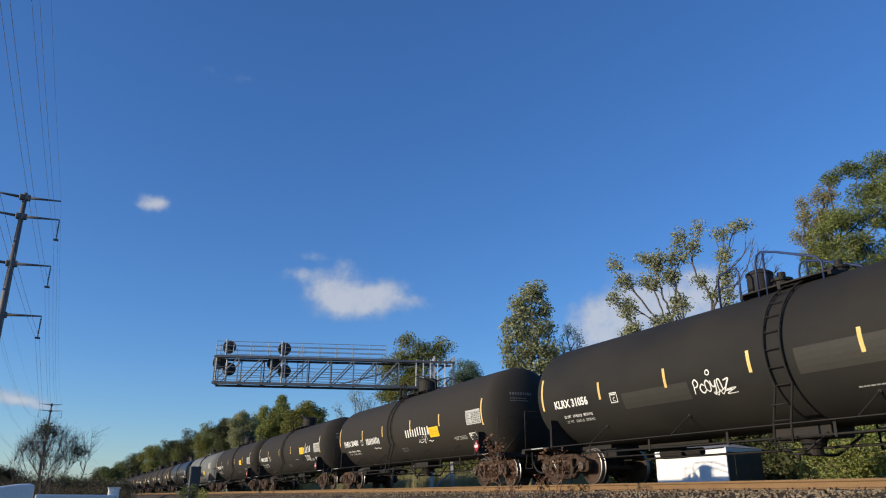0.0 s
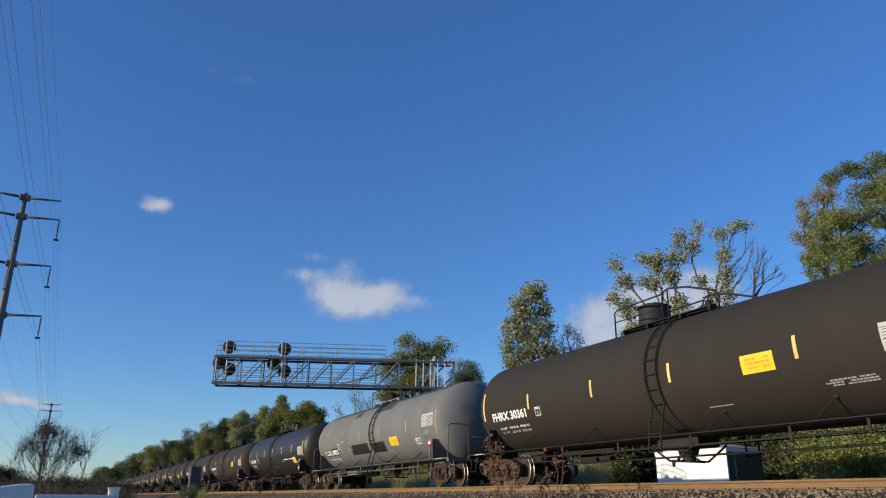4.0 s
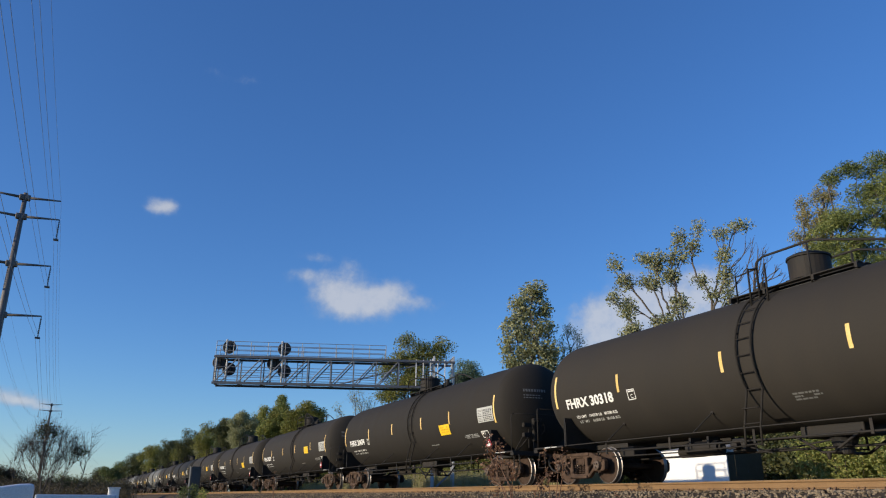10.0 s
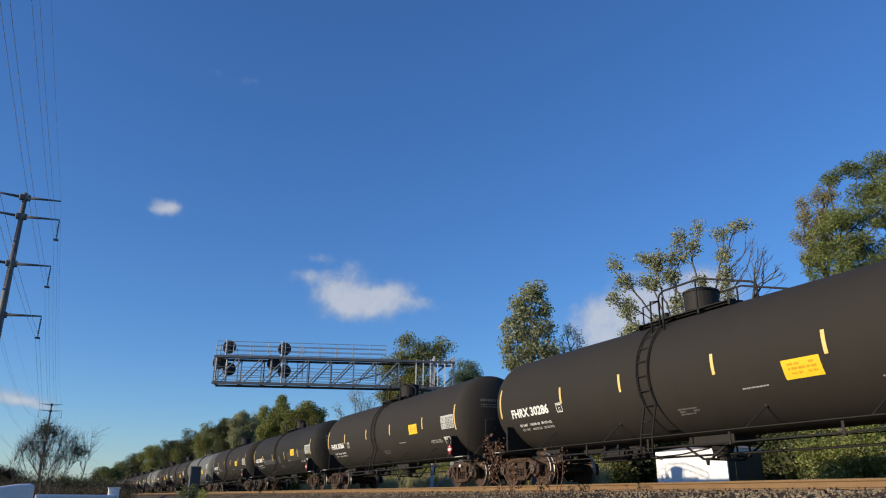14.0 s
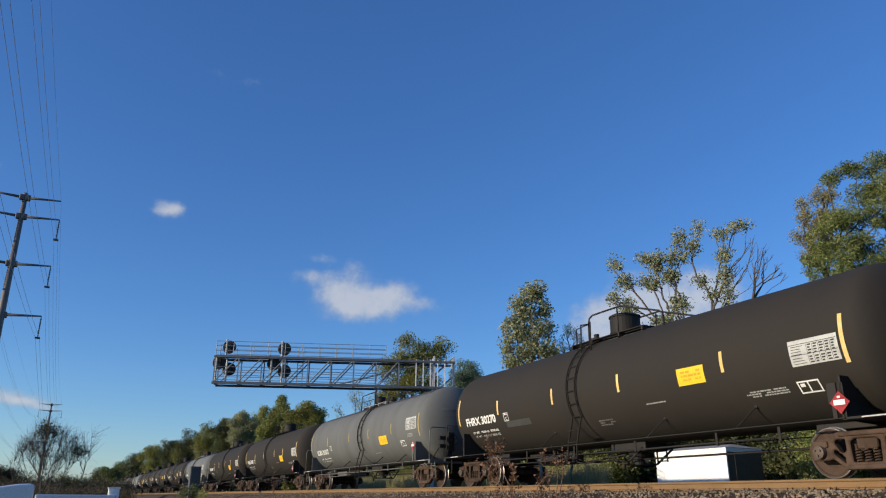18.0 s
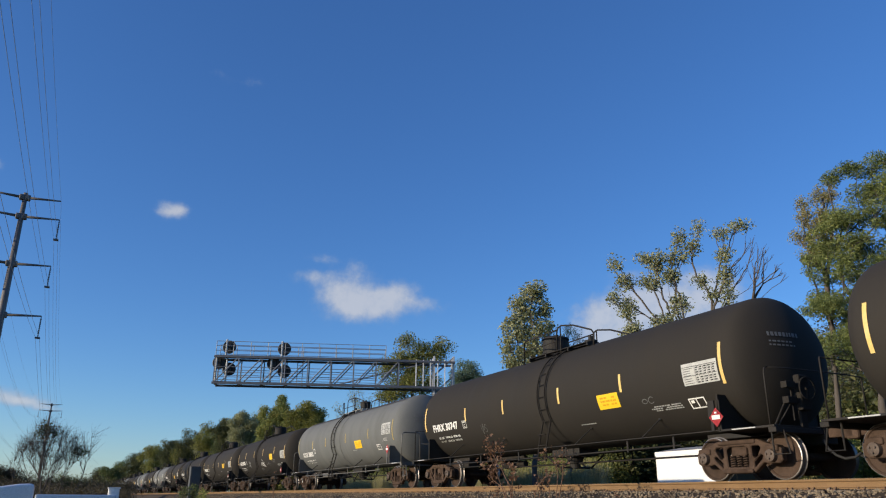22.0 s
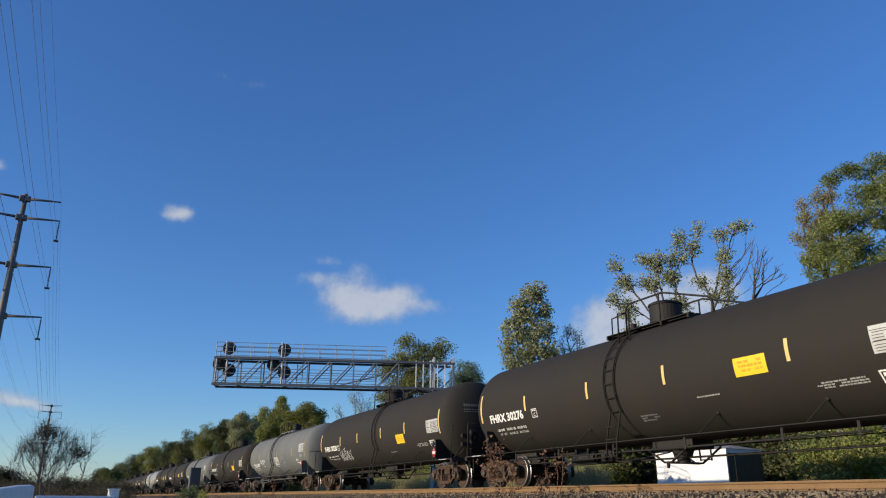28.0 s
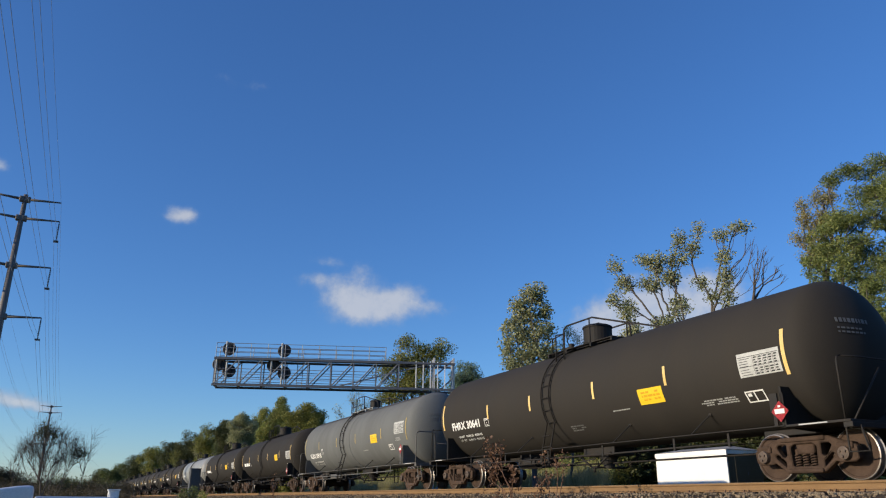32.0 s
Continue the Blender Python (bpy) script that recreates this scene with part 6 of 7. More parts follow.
def end_rail_grey(bm):
    """A broad hoop of pipe at each corner of the platform."""
    for s in (-1, 1):
        pipe(bm, [(8.62, s * 1.45, 0.98), (8.62, s * 1.45, 2.05), (8.62, s * 1.42, 2.14), (8.62, s * 1.34, 2.19), (8.62, s * 0.72, 2.19), (8.62, s * 0.62, 2.12), (8.62, s * 0.6, 0.98)], 0.024)
    pipe(bm, [(8.64, -0.6, 1.75), (8.64, 0.6, 1.75)], 0.018)


def stub_sill(bm):
    box(bm, 6.4, 8.7, -0.18, 0.18, 0.68, 1.02, 0.015)
    box(bm, 5.9, 8.2, -0.5, 0.5, 0.9, 1.02, 0.015)


def coupler_mesh(bm):
    box(bm, 8.65, 9.2, -0.08, 0.08, 0.80, 0.98, 0.02)
    box(bm, 9.12, 9.4, -0.17, 0.12, 0.74, 1.02, 0.05)
    box(bm, 9.2, 9.5, 0.05, 0.17, 0.76, 1.0, 0.04)


def hose_mesh(bm):
    pipe(bm, [(8.7, -0.25, 0.75), (8.8, -0.27, 0.58), (8.95, -0.27, 0.45), (9.12, -0.25, 0.38), (9.3, -0.21, 0.4), (9.43, -0.2, 0.48)], 0.026)


def outlet_mesh(bm):
    lathe(bm, [(0.48, 0.1), (0.48, 0.16), (0.62, 0.16), (0.62, 0.22), (0.72, 0.24), (0.86, 0.3)], 16, "Z")
    box(bm, -0.7, 0.7, -0.35, 0.35, 0.8, 1.03, 0.03)


def brake_mesh(bm):
    rod(bm, (-5.0, 0.5, 0.76), (-4.2, 0.5, 0.76), 0.14, 16)
    rod(bm, (-4.1, 0.5, 0.76), (-3.6, 0.5, 0.76), 0.1, 14)
    box(bm, -5.7, -5.2, -0.9, -0.5, 0.62, 0.88, 0.03)
    rod(bm, (-6.3, 0.0, 0.62), (6.3, 0.0, 0.62), 0.025, 6)
    box(bm, -5.3, -2.8, -0.06, 0.06, 0.9, 0.98)


def slide_box(bm):
    """A long shallow reinforcement box beside the rear truck."""
    box(bm, -6.35, -3.7, -0.62, 0.62, 0.70, 0.9, 0.02)


def air_gear(bm):
    """Air reservoir, control valve and pipe ends hung below the tank."""
    rod(bm, (-3.4, -0.75, 0.72), (-2.45, -0.75, 0.72), 0.15, 16)
    rod(bm, (-3.46, -0.75, 0.72), (-3.4, -0.75, 0.72), 0.09, 12)
    rod(bm, (-2.45, -0.75, 0.72), (-2.39, -0.75, 0.72), 0.09, 12)
    for x in (-3.2, -2.65):
        box(bm, x - 0.03, x + 0.03, -0.92, -0.58, 0.7, 0.95)
    box(bm, -1.95, -1.6, -0.95, -0.6, 0.56, 0.86, 0.04)
    rod(bm, (-1.78, -0.95, 0.7), (-1.78, -1.08, 0.7), 0.09, 12)
    pipe(bm, [(-2.39, -0.75, 0.72), (-2.2, -0.78, 0.66), (-1.95, -0.78, 0.68)], 0.02)
    pipe(bm, [(-1.6, -0.78, 0.66), (-1.2, -0.85, 0.58), (-0.4, -0.9, 0.6), (0.2, -0.6, 0.72)], 0.018)
    pipe(bm, [(-1.0, -1.35, 0.74), (-0.95, -1.3, 0.55), (-0.7, -1.2, 0.5)], 0.016)


def outlet_bracket(bm):
    """A V of bars that guards the bottom outlet."""
    for y in (-0.5, 0.5):
        pipe(bm, [(-0.75, y, 0.86), (-0.12, y, 0.5), (0.12, y, 0.5), (0.75, y, 0.86)], 0.028)
    rod(bm, (0.0, -0.5, 0.5), (0.0, 0.5, 0.5), 0.03, 8)
    rod(bm, (0.0, -0.5, 0.5), (0.0, -0.5, 0.36), 0.05, 8, 0.03)


def brake_wheel(bm):
    """Hand brake: housing with a small wheel, two steps and their bracket."""
    pipe(bm, [(8.9, -0.62 + 0.22 * math.cos(t), 1.72 + 0.22 * math.sin(t)) for t in np.linspace(0, 6.2, 20)], 0.014, 5)
    for t in (0.3, 2.4, 4.5):
        rod(bm, (8.9, -0.62, 1.72), (8.9, -0.62 + 0.22 * math.cos(t), 1.72 + 0.22 * math.sin(t)), 0.01, 5)
    rod(bm, (8.74, -0.62, 1.72), (8.92, -0.62, 1.72), 0.03, 8)
    box(bm, 8.72, 8.86, -0.78, -0.5, 1.3, 2.0, 0.03)
    box(bm, 8.7, 8.76, -0.72, -0.56, 0.98, 1.3)
    for z in (1.42, 1.72):
        box(bm, 8.7, 8.84, -1.12, -0.86, z, z + 0.13, 0.01)
    rod(bm, (8.66, -1.36, 1.0), (8.72, -1.08, 1.46), 0.02, 6)
    rod(bm, (8.74, -0.9, 1.1), (8.74, -0.9, 1.85), 0.018, 6)


def plate_table(bm, dx=0.0, da=0.0):
    """Dark print of the data plate: a title, row names and columns of figures."""
    rng = random.Random(2)
    patch(bm, 6.4 + dx, 7.41 + dx, 0.035 + da, 0.047 + da, 0.010)
    patch(bm, 6.4 + dx, 7.41 + dx, -0.165 + da, -0.155 + da, 0.010)
    for r in range(7):
        a = -0.33 + 0.05 * r + (0.02 if r > 2 else 0)
        patch(bm, 6.43 + dx, 6.6 + rng.uniform(0, 0.12) + dx, a + da + 0.006, a + da + 0.018, 0.010)
        for c in range(5):
            x = 6.8 + 0.125 * c + dx
            patch(bm, x, x + rng.uniform(0.05, 0.085), a + da, a + da + 0.028, 0.010)
    for c in range(5):
        x = 6.775 + 0.125 * c + dx
        patch(bm, x, x + 0.008, -0.34 + da, 0.03 + da, 0.009)


def placard_mesh(bm):
    vs = [bm.verts.new(p) for p in ((-0.23, 0, 0), (0, 0, -0.23), (0.23, 0, 0), (0, 0, 0.23))]
    bm.faces.new(vs)
    bmesh.ops.solidify(bm, geom=bm.faces[:], thickness=0.008)


def bars(name, x, arc, w, rows, height, parent, material, seed, fill=0.75):
    """Rows of small words too fine to read."""
    rng = random.Random(seed)

    def build(bm):
        for r in range(rows):
            u = x + rng.uniform(0, 0.08)
            while u < x + w - 0.03:
                l = min(rng.uniform(1.0, 3.6) * max(height, 0.03), x + w - u)
                if rng.random() < fill:
                    patch(bm, u, u + l, arc - r * height * 1.7, arc - r * height * 1.7 + height, 0.008)
                u += l + height * 0.5
    key = f"{name}{x}{arc}{w}{rows}{seed}"
    return part(name, cached(key, build), material, parent)


def head_marks(bm):
    rng = random.Random(3)
    for r, (z, h, w) in enumerate(((2.9, 0.09, 0.75), (2.77, 0.035, 0.6), (2.69, 0.035, 0.6))):
        y = -0.75
        while y < -0.75 + w:
            l = rng.uniform(0.04, 0.09)
            vs = []
            for yy, zz in ((y, z), (y + l, z), (y + l, z + h), (y, z + h)):
                rr = min(math.hypot(yy, zz - axis_z(8)) / R, 0.98)
                vs.append(bm.verts.new((FRONT + DISH * math.sqrt(1 - rr * rr) + 0.02, yy, zz)))
            bm.faces.new(vs)
            y += l + 0.03


def tank_car(style, mark, spec):
    """One tank car: its tank with markings, top fittings, frame ends and trucks."""
    grey = style in ("grey", "pale")
    paint = {"black": black_tank, "gloss": gloss_tank, "olive": olive_tank, "grey": grey_tank, "pale": pale_tank}[style]
    steel = frame_grey if grey else frame_black
    words = {"black": "matt black tank car with white lettering, yellow reflectors", "gloss": "glossy black tank car with white lettering and a data plate",
             "olive": "black tank car with olive-brown paint patches", "grey": "weathered grey tank car with dark spills", "pale": "pale grey dusty tank car"}[style]
    car = new("tank_car")
    tagged(car, words + spec.get("note", ""), "tank car", "cars of the freight train")
    me = cached("tank_shell", tank_shell, True)
    tank = part("tank", me, paint, car, words.split(" tank car")[0] + " tank shell")
    # markings on the near side
    dull = strip_dull if grey else strip_yellow
    mids, up = spec.get("strips", LAYOUT_P)
    for x, lo, hi in [(-7.7, -0.45, 0.45), (7.45, -0.53, 0.36)] + [(m, -0.22 + up, 0.22 + up) for m in mids]:
        part("reflector", cached(f"reflector{x}{lo:.2f}", lambda bm: patch(bm, x - 0.042, x + 0.042, lo, hi, 0.010)), dull, tank, "dull yellow reflective strip" if grey else "bright yellow reflective strip")
    if spec.get("far"):
        bars("lettering", -6.9, -0.50, 2.0, 1, 0.22, tank, white_paint, 5, 0.9)
    else:
        light = spec.get("empty", 66400)
        drop = spec.get("drop", 0.0)
        far_x = spec.get("start", -7.05) + spec.get("load", (0.28, 0.0))[0]
        under = spec.get("load", (0.28, -0.05))[1]
        for k, words_k in enumerate((f"LD LMT   {263000 - light} LB   {119300 - round(light * 0.0090718) * 50} KG", f"LT  WT    {light} LB   {round(light * 0.0090718) * 50} KG")):
            painted("load_limit", words_k, far_x + 0.04 * k, -0.75 - drop + under - 0.15 * k, 0.075, tank, white_paint if k == 0 else plate_white, 0.84 * spec.get("wide", 2.05) - 0.04 * k, 0.03)
    dx, da = (-0.22, 0.14) if grey else (-0.08, -0.09)
    part("data_plate", cached(f"data_plate{dx}", lambda bm: patch(bm, 6.38 + dx, 7.43 + dx, -0.36 + da, 0.12 + da, 0.008)), plate_white, tank, "white data plate with dark rows")
    part("data_print", cached(f"data_print{dx}", lambda bm: plate_table(bm, dx, da)), ink, tank)
    low_s = 0.0 if grey else 0.13
    part("stencil_frame", cached(f"stencil_frame{low_s}", lambda bm: (outline(bm, 6.5, 6.98, -0.86 - low_s, -0.6 - low_s, 0.03), patch(bm, 6.72, 6.75, -0.83 - low_s, -0.63 - low_s, 0.007), patch(bm, 6.56, 6.66, -0.72 - low_s, -0.65 - low_s, 0.007))), white_paint, tank, "white outlined stencil panel", pose(-1.2, 0, 0.0) if grey else pose(-0.27, 0, 0))
    shift = spec.get("square", 0.1 if grey else 0.0)
    sq = part("class_square", cached("class_square", lambda bm: outline(bm, -4.65, -4.37, -0.54, -0.28, 0.02)), white_paint, tank, "small white outlined square", pose(shift, 0, 0))
    if not spec.get("far"):
        bars("small_print", 6.15 if grey else 4.95, -0.4 if grey else -0.82, 0.6 if grey else 1.05, 3, 0.03, tank, mid_paint, 11, 0.85)
        bars("small_print", 1.95, -1.02 if spec.get("mirror") else -0.72, 0.7, 1, 0.03, tank, mid_paint, 12, 0.9)
        if not spec.get("mirror"):
            bars("small_print", -0.1, -0.98, 0.65, 3, 0.04, tank, faint_paint, 13, 0.8)
        painted("class_letter", "C", -4.55 + shift, -0.50, 0.1, tank, white_paint)
        bars("class_word", -4.61 + shift, -0.345, 0.2, 1, 0.03, tank, white_paint, 14, 1.0)
    part("head_lettering", cached("head_marks", head_marks), faint_paint, tank, "small faint lettering on the tank head")
    if spec.get("sign", True):
        x0, w, low = spec.get("panel", (3.25, 0.82, -0.43))
        part("warning_sign", cached(f"warning{x0}{low}", lambda bm: patch(bm, x0, x0 + w, low, low + 0.38, 0.008)), sign_yellow, tank, "yellow rectangular warning panel")
        bars("sign_print", x0 + 0.1, low + 0.26, w - 0.2, 3, 0.05, tank, sign_orange, 21, 0.8)
    for (x0, x1, a0, a1, m) in spec.get("patches", ()):
        bm = bmesh.new()
        patch(bm, x0, x1, a0, a1, 0.004)
        part("paint_patch", finish(bm, "paint_patch"), m, tank, "repainted rectangle on the tank")
    if mark:
        if spec.get("plate"):
            part("mark_panel", cached("mark_panel", lambda bm: (patch(bm, -6.84, -5.98, -0.84, -0.5, 0.005), patch(bm, -5.8, -4.6, -0.84, -0.46, 0.005))), patch_black, tank, "dark panel behind the lettering")
        painted("lettering", mark, spec.get("start", -7.05), -0.50 - spec.get("drop", 0.0), spec.get("tall", 0.25), tank, white_paint, spec.get("wide", 2.05), 0.05)
    for i, (x, arc, w, h, shapes, m, thick, crowd) in enumerate(spec.get("tags", ())):
        sprayed("graffiti", x, arc, w, h, shapes, tank, m, hash_of(mark) + i, thick, crowd)
    for x0, x1 in spec.get("lines", ()):
        part("stripe_print", cached(f"stripe{x0}", lambda bm: patch(bm, x0, x1, -0.62, -0.565, 0.008)), white_paint, tank, "long thin white line of print")
    if spec.get("digits"):
        gx, ga, gh, gt = spec["digits"]
        painted("graffiti_digits", gt, gx, ga, gh, tank, white_paint, None, 0.0)
    if grey:
        part("spill_crust", cached("spill_crust", lambda bm: patch(bm, -7.3, 7.3, R * 0.98, R * 2.1, 0.012)), crust, tank, "dark spill crust along the top")
    if style in ("gloss", "grey", "pale"):
        part("seam_ring", cached("seam_ring", lambda bm: pipe(bm, [Vector((0.25, 0, axis_z(0))) + Vector((0, (R + 0.008) * math.cos(t), (R + 0.008) * math.sin(t))) for t in np.linspace(0, 2 * math.pi, 40)], 0.014, 5)), paint, tank)
    if spec.get("dusty"):
        for x0, x1, a0, a1 in ((-1.75, -0.75, 1.1, 1.19), (-0.9, 0.85, 1.12, 1.2), (0.5, 1.5, 1.13, 1.19)):
            part("dust_streak", cached(f"dust{x0}", lambda bm: patch(bm, x0, x1, R * a0, R * a1, 0.005 - 0.0008 * x0)), patch_dust, tank, "pale dusty spill beside the platform")
    # placard and its holder
    pz = 1.58 if grey else 1.25
    ph = part("placard_holder", cached("placard_holder", lambda bm: (box(bm, 7.09, 7.17, -1.54, -1.51, 0.98, 1.3), box(bm, 7.04, 7.22, -1.545, -1.515, 1.25, 1.6))), steel, car)
    pl = part("hazard_placard", cached("placard", placard_mesh), sign_red, ph, "red diamond hazard placard", pose(7.14 if grey else 7.26, -1.55, pz) @ Matrix.Diagonal((0.86, 1, 0.86, 1)))
    part("placard_panel", cached("placard_panel", lambda bm: (box(bm, -0.13, 0.13, -0.012, -0.009, -0.052, 0.052), box(bm, -0.035, 0.035, -0.012, -0.009, 0.09, 0.13))), white_paint, ph, "white panel with a number", pose(7.14 if grey else 7.26, -1.55, pz) @ Matrix.Diagonal((0.86, 1, 0.86, 1)))
    # top fittings
    kind_b = spec.get("mirror", False)
    dx = (-0.78 if kind_b else -0.28 if style == "olive" else -0.16)
    rails = blue_steel if spec.get("blue") else frame_black
    part("top_platform", cached("platform_small", platform_small) if style == "olive" else cached("platform", platform_mesh), mid_paint if grey else frame_black, car, "steel grating platform on top", pose(0.3 if kind_b else -0.2, 0, 0))
    wide_d, tall_d = {"black": (0.98, 1.13), "grey": (0.62, 0.95), "pale": (0.62, 0.95), "gloss": (0.66, 1.1), "olive": (0.66, 1.1)}[style]
    part("dome", cached("dome", dome_mesh), frame_black, car, "round manway dome with a bolted lid", Matrix.Translation((dx, 0, 3.82 * (1 - tall_d))) @ Matrix.Diagonal((wide_d, wide_d, tall_d, 1)))
    if style in ("gloss", "olive"):
        part("valve_housing", cached("valve", valve_mesh), cap_steel if style == "gloss" else frame_black, car, "small round valve housing with a domed cap", Matrix.Translation((dx + 0.58, 0, -0.6)) @ Matrix.Diagonal((1.15, 1.15, 1.16, 1)))
    for vx, vy in ((0.7, 0.2), (1.3, -0.15)) if kind_b else ((-0.85, 0.2), (-1.3, -0.15)):
        part("valve", cached("valve", valve_mesh), frame_black, car, "", pose(vx, vy, -0.08))
    rail_name, rail_build = ("handrail_c", handrail_c) if style == "olive" and kind_b else ("handrail_b", handrail_b) if kind_b else ("handrail_grey", handrail_grey) if grey else ("handrail_top", handrail_top)
    for y in (-0.68, 0.68):
        part("top_handrail", cached(f"{rail_name}{y}", lambda bm: rail_build(bm, y), True), rails, car, "bent tubular handrail")
    lx = 0.58 if kind_b else -0.94 if style == "olive" else -0.82
    lad = cached("ladder_wide", ladder_mesh(0.25, 0.42), True) if grey else cached("ladder_thin", ladder_mesh(0.2, 0.62), True)
    part("ladder", lad, ladder_black, car, "curved steel ladder up the tank", pose(lx, 0, 0))
    part("ladder", lad, ladder_black, car, "curved steel ladder up the tank", pose(lx, 0, 0, 0, 0, 180))
    # frame
    for s in (-1, 1):
        part("side_sill", cached("sill", sill_mesh), steel, car, "", pose(0, s * 1.5, 0.96))
        part("bolster_web", cached("web", web_mesh), steel, car, "", pose(s * 7.28, 0, 0))
        turn = pose(0, 0, 0, 0, 0, 0 if s > 0 else 180)
        ends = pose(-0.1, 0, 0) @ turn
        ep = part("end_platform", cached("end_platform", end_platform), steel, car, "", ends)
        part("sill_label", cached("sill_label", lambda bm: box(bm, 7.7, 8.3, -1.512, -1.504, 0.966, 0.988)), plate_white, ep, "white strip with small lettering", pose(0, 0, 0) if s > 0 else pose(-0.0, 0, 0, 0, 0, 0)) if s > 0 else \
            part("sill_label", cached("sill_label_b", lambda bm: box(bm, 7.6, 8.2, 1.504, 1.512, 0.966, 0.99)), plate_white, ep, "white strip with small lettering")
        part("end_handrail", cached("end_rail_grey", end_rail_grey, True) if grey else cached("end_rail", end_rail, True), steel, car, "", ends)
        part("stub_sill", cached("stub_sill", stub_sill), frame_black, car, "", turn)
        part("brake_hose", cached("brake_hose", hose_mesh, True), rubber, car, "black rubber air hose", turn)
        part("coupler", cached("coupler", coupler_mesh), truck_rust, car, "rusty knuckle coupler", turn)
    for x in (-5.3, -2.3, 2.3, 5.0):
        part("gusset", cached("strut_short", strut_short) if grey else cached("strut", strut_mesh), frame_black, car, "", pose(x, 0, 0))
    part("train_pipe", cached("pipes", pipe_mesh, True), steel, car)
    for x in (-5.6, -3.3, -0.9, 1.6, 4.2, 5.8):
        part("pipe_hanger", cached("hanger", hanger_mesh), steel, car, "", pose(x, 0, 0))
    part("bottom_outlet", cached("outlet", outlet_mesh), frame_black, car)
    part("outlet_guard", cached("outlet_bracket", outlet_bracket, True), frame_black, car, "bent bars guarding the bottom outlet")
    if not kind_b:
        part("air_gear", cached("air_gear", air_gear), frame_black, car, "air reservoir and control valve with pipes")
    if grey:
        part("frame_box", cached("slide_box", slide_box), frame_grey, car, "long shallow grey box beside the truck")
    part("brake_gear", cached("brake", brake_mesh), ladder_black, car, "brake cylinder and rods")
    if spec.get("brake"):
        part("brake_wheel", cached("brake_wheel", brake_wheel), ladder_black, car, "hand brake wheel on its box", pose(-0.1, 0, 0))
    add_truck(car, -7.28, mark.startswith("KLRX"))
    add_truck(car, 7.28, panel=spec.get("panelled", False))
    return car


def hash_of(s):
    return sum((i + 3) * ord(c) for i, c in enumerate(s or "x"))


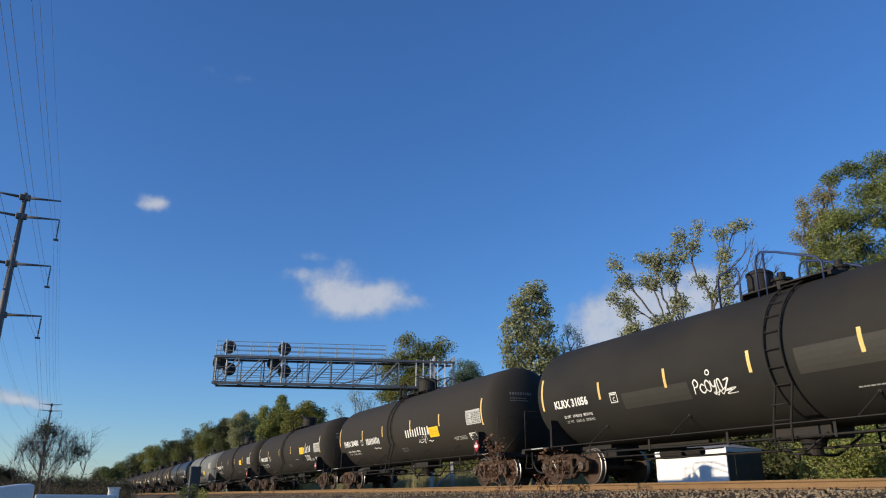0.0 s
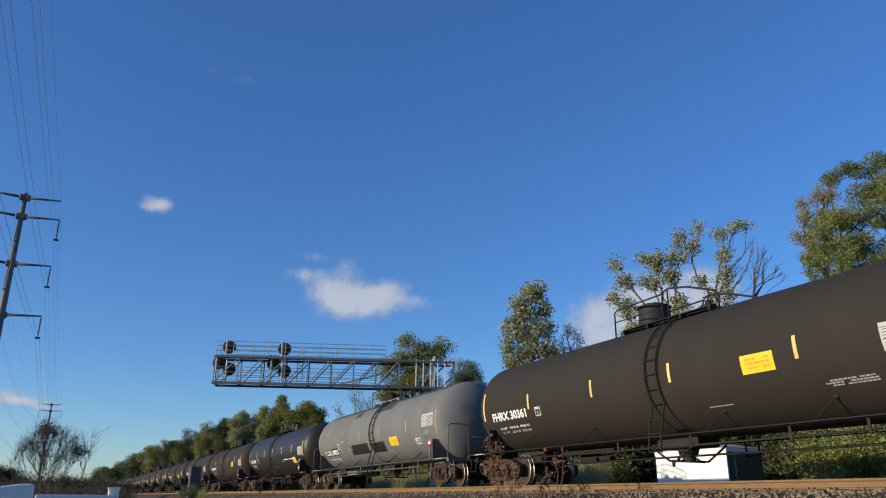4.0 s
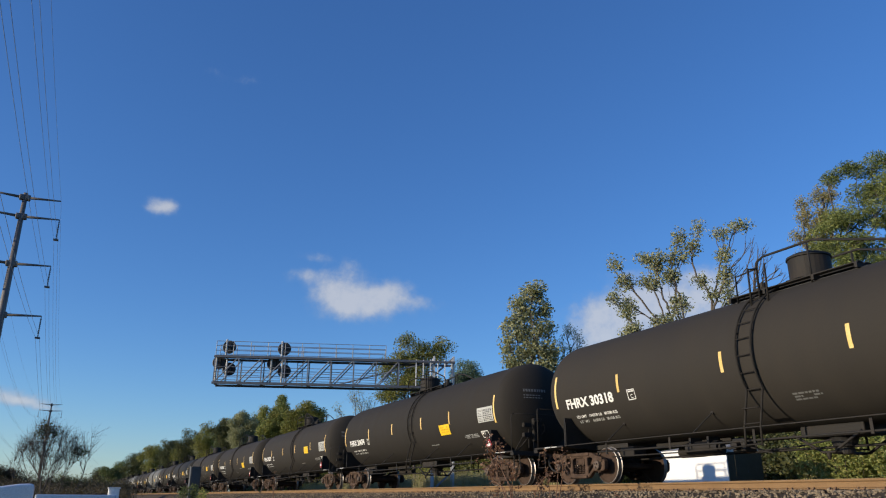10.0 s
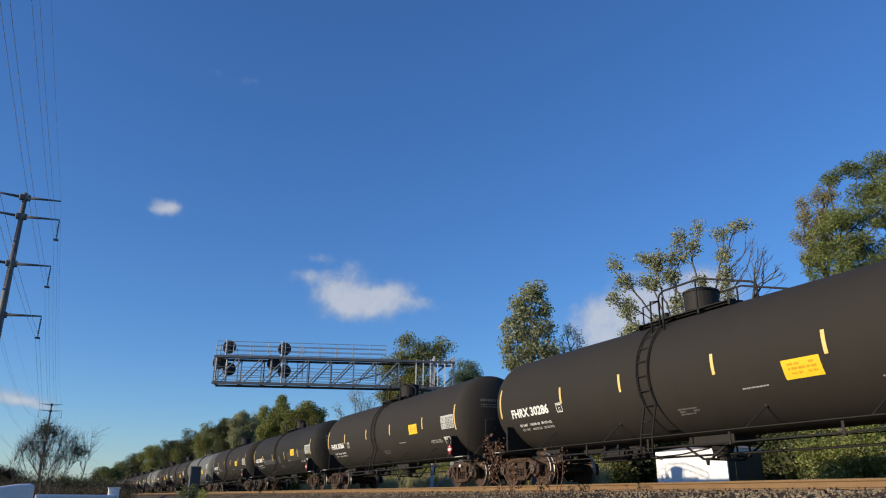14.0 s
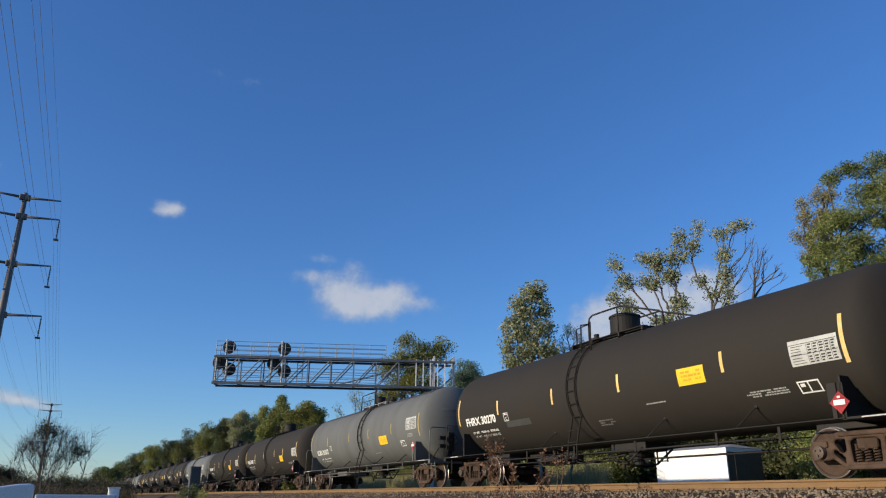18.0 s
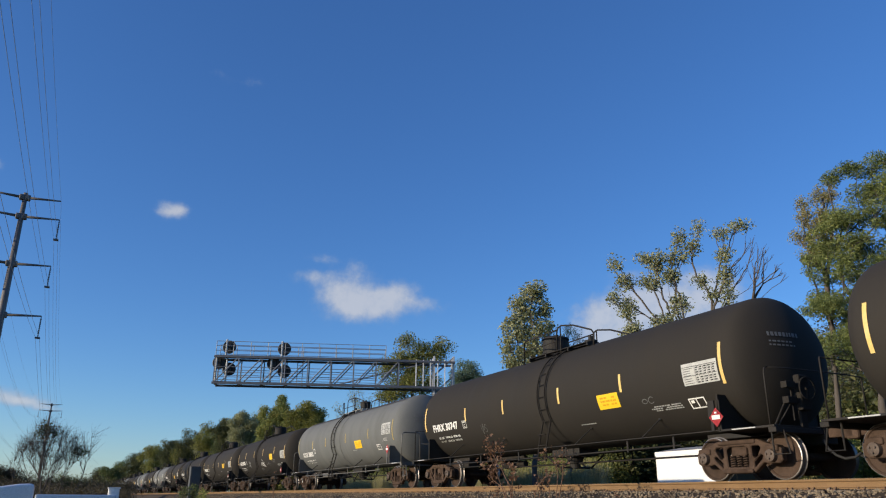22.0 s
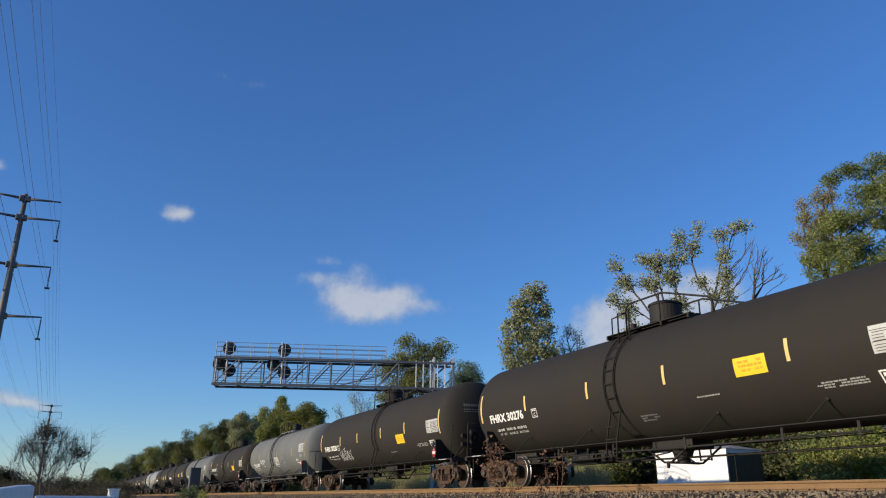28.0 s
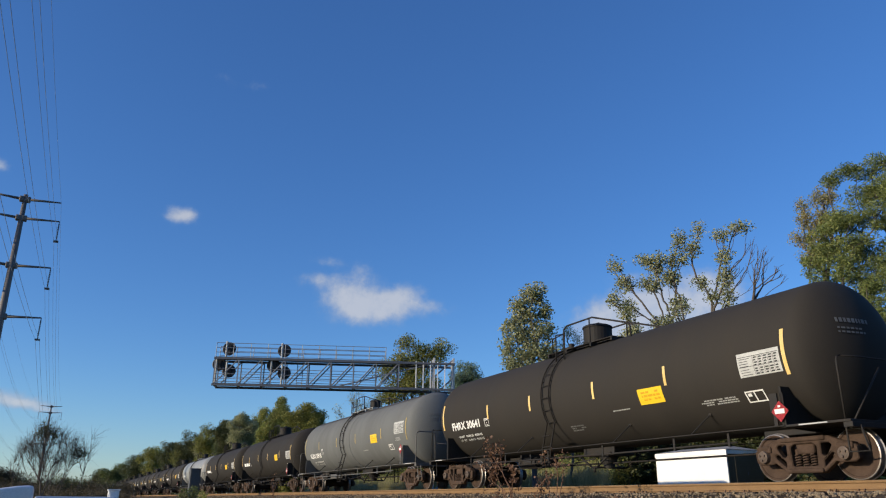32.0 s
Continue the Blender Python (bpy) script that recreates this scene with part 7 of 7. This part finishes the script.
W, F = white_paint, faint_paint
LAYOUT_Q = ((-4.35, -1.75, 1.38, 4.12), -0.09)
GREY_PATCHES = [(-2.6, -0.2, -0.95, -0.45, patch_black), (0.3, 1.9, -0.98, -0.5, patch_black), (0.25, 2.2, 0.95, 1.5, patch_grey), (-2.7, -1.9, 0.95, 1.3, patch_grey)]
OLIVE = [(-4.2, -1.9, -0.75, -0.35, patch_tan), (1.0, 4.0, -0.6, -0.1, patch_tan)]
Q = dict(strips=LAYOUT_Q, panel=(3.1, 0.85, -0.67))
HIGH = dict(strips=(LAYOUT_P[0], 0.16))
CARS = [
    ("olive", "KLRX 31056", dict(start=-7.14, wide=1.55, tall=0.21, drop=-0.05, empty=65600, tags=[(-1.75, -0.5, 1.05, 0.3, "Pcoynz", W, 0.035, 1.2), (-1.32, -0.24, 0.15, 0.13, "o", W, 0.03, 1.0), (-1.2, -0.68, 0.65, 0.13, "wz", W, 0.022, 1.1)], blue=True, mirror=True, sign=False, strips=((-5.04, -2.57, -0.09, 2.39, 4.9), -0.18), patches=OLIVE)),
    ("black", "FHRX 30400", dict(Q, start=-7.08, empty=66400, tags=[(-3.95, -0.42, 1.75, 0.3, "||||||||||", W, 0.1, 1.0), (-3.1, -0.72, 0.9, 0.2, "~~", W, 0.035, 1.0), (0.75, -0.38, 2.4, 0.32, "||||||||||", W, 0.11, 1.0), (1.9, -0.72, 1.4, 0.25, "~v~", W, 0.035, 1.1)], note=" and graffiti")),
    ("black", "FHRX 30327", dict(start=-7.26, empty=66400, tags=[(4.1, -0.24, 1.55, 0.36, "|||||", W, 0.12, 1.0)], digits=(4.35, -0.85, 0.33, "2020"), patches=[(3.2, 4.5, -0.85, -0.5, patch_black)], note=" and graffiti")),
    ("black", "FHRX 30361", dict(start=-7.2, empty=66300, mirror=True, brake=True)),
    ("grey", "KLRX 30875", dict(start=-6.83, drop=0.28, wide=2.15, empty=64200, plate=True, mirror=True, panel=(2.58, 0.92, -0.77), strips=((-4.75, -1.19, 1.5, 4.57), -0.06), tags=[(-4.05, -0.42, 1.7, 0.5, "jjlks", faint_grey, 0.06, 1.25)], patches=GREY_PATCHES, note=" and graffiti")),
    ("gloss", "KLRX 31059", dict(start=-7.14, wide=1.62, tall=0.22, load=(0.1, 0.0), square=-0.28, empty=66100, lines=((2.65, 3.9), (4.05, 5.4)), panel=(4.9, 0.7, -0.9), strips=((-5.12, -2.73, -0.3, 2.31, 4.88), 0.02))),
    ("black", "FHRX 30040", dict(strips=((-4.95, -1.72, 1.26, 4.6), 0.16), start=-7.0, empty=66300)),
    ("black", "FHRX 30318", dict(start=-7.26, dusty=True, strips=((-4.95, -1.5, 1.5, 4.6), -0.08), empty=66500)),
    ("black", "FHRX 30474", dict(strips=((-4.35, -1.47, 1.6, 4.12), -0.09), panel=(3.2, 0.85, -0.67), start=-7.05, empty=66400, brake=True, mirror=True)),
    ("black", "FHRX 30339", dict(start=-7.26, dusty=True, empty=66300, mirror=True, brake=True)),
    ("black", "FHRX 30286", dict(Q, start=-7.1, empty=66500)),
    ("black", "FHRX 30366", dict(start=-7.2, panelled=True, empty=66500)),
    ("olive", "KLRX 30859", dict(start=-7.13, empty=64900, panel=(2.93, 0.9, -0.42), strips=((-4.83, -1.9, 1.36, 4.65), -0.32), patches=[(-4.6, -1.0, -0.75, -0.42, patch_grey), (-0.4, 0.15, -0.78, -0.3, patch_grey), (2.0, 6.2, -0.75, -0.18, patch_tan)])),
    ("black", "FHRX 30270", dict(start=-7.22, dusty=True, empty=66800, patches=[(-4.6, -3.2, -0.75, -0.55, patch_grey)])),
    ("grey", "KLRX 31017", dict(start=-6.75, drop=0.18, empty=65300, square=0.33, brake=True, mirror=True, panel=(2.98, 0.95, -0.65), strips=((-4.66, -1.1, 1.66, 4.53), -0.06))),
    ("black", "FHRX 30767", dict(strips=((-4.35, -1.45, 1.75, 4.12), -0.09), panel=(3.1, 0.85, -0.67), start=-7.05, empty=66700)),
    ("black", "FHRX 30747", dict(Q, start=-7.08, empty=66100, brake=True, mirror=True, tags=[(-3.4, -0.66, 0.4, 0.26, "vs", F, 0.02, 1.1), (4.75, -0.62, 0.45, 0.16, "oC", F, 0.02, 1.1)])),
    ("grey", "KLRX 30802", dict(start=-6.87, drop=0.16, empty=64800, panel=(2.46, 0.95, -0.64), strips=((-4.72, -2.26, 1.13, 4.43), -0.05))),
    ("black", "FHRX 30035", dict(HIGH, start=-7.1, dusty=True, empty=66400, tags=[(0.45, -0.6, 1.05, 0.3, "Pcoynz", W, 0.035, 1.2), (0.85, -0.36, 0.16, 0.14, "o", W, 0.03, 1.0), (1.05, -0.78, 0.6, 0.13, "wz", W, 0.022, 1.1), (3.95, -0.52, 0.75, 0.22, "Gncz", F, 0.024, 1.2), (2.6, -0.7, 0.55, 0.22, "wvn", F, 0.018, 1.2), (-3.55, -0.5, 0.4, 0.42, "Ao", mid_paint, 0.03, 1.0)], note=" and graffiti")),
    ("black", "FHRX 30342", dict(start=-7.08, empty=66400)),
    ("black", "FHRX 30276", dict(start=-7.18, empty=66500)),
    ("black", "FHRX 30220", dict(Q, start=-7.02, load=(0.2, -0.1), square=-0.2, empty=66700, brake=True, mirror=True, tags=[(-4.72, -0.86, 1.7, 0.42, "vwRnvAwsnv", W, 0.016, 1.7), (-4.1, -0.56, 0.4, 0.14, "oC", W, 0.016, 1.2), (-4.6, -1.0, 1.5, 0.28, "~w~n~v", plate_white, 0.014, 1.5)], note=" and graffiti")),
    ("grey", "KLRX 30897", dict(start=-6.84, drop=0.24, wide=2.08, load=(0.0, 0.11), empty=65600, plate=True, sign=False, strips=((-4.68, -1.85, 0.55, 4.46), -0.13), tags=[(-4.2, -0.46, 1.2, 0.32, "*CRoT*", W, 0.04, 1.1), (-3.8, -0.74, 0.7, 0.16, "~*", W, 0.03, 1.0), (-2.3, -0.76, 1.6, 0.34, "wAvRnow", faint_grey, 0.022, 1.4), (-0.1, -0.5, 1.1, 0.5, "GABB3", W, 0.05, 1.25), (0.1, -0.84, 0.7, 0.14, "~~", W, 0.03, 1.0), (1.15, -0.5, 0.6, 0.36, "lws", faint_grey, 0.022, 1.4), (1.9, -0.5, 0.6, 0.34, "Bs", faint_grey, 0.03, 1.3)], note=" and graffiti")),
    ("black", "FHRX 30641", dict(Q, empty=66400)),
    ("grey", "KLRX 30918", dict(start=-6.8, drop=0.2, empty=65200)),
]
FAR = ["black", "black", "pale"] + ["black"] * 10 + ["pale"] + ["black"] * 6
# run-in and run-out of the couplers: how far each car stands from the middle of its place
SLACK = {0: -0.15, 1: -0.02, 2: -0.05, 3: -0.03, 4: -0.08, 5: -0.05, 6: -0.05, 7: -0.06, 8: -0.06, 9: -0.12, 10: -0.18, 12: -0.04, 13: -0.02, 14: -0.01,
         15: 0.04, 16: -0.08, 17: -0.03, 18: -0.01, 19: -0.06, 20: 0.01, 21: -0.02, 22: 0.01, 23: 0.02}
TRAIN = []
for i, (front, rear) in enumerate(zip(COUPLINGS, COUPLINGS[1:])):
    if i < len(CARS):
        style, mark, spec = CARS[i]
    else:
        style, mark, spec = FAR[i - len(CARS)], "", dict(far=True)
    TRAIN.append((tank_car(style, mark, spec), (front + rear) / 2 + SLACK.get(i, -0.03)))


# ---- what moves ----
def motions():
    for car, start in TRAIN:
        walk(car, [(0, pose(start, TRACK_Y, 0)), (32, pose(start + SPEED * 32, TRACK_Y, 0))])
    turn = math.degrees(SPEED / WHEEL_R)
    for k in (-1, 1):
        first = WHEELS[k][0]
        walk(first, [(i / FPS, pose(k * AXLE, 0, WHEEL_R, 0, (turn * i / FPS + 180) % 360 - 180, 0)) for i in range(32 * FPS + 1)])
        for w in WHEELS[k][1:]:
            w.rotation_mode = "QUATERNION"
            w.animation_data_create()
            w.animation_data.action = first.animation_data.action
            w.animation_data.action_slot = first.animation_data.action_slot
    for ob, drift in CLOUDS:
        m = ob.matrix_basis.copy()
        walk(ob, [(0, m), (32, Matrix.Translation(drift) @ m)])


motions()
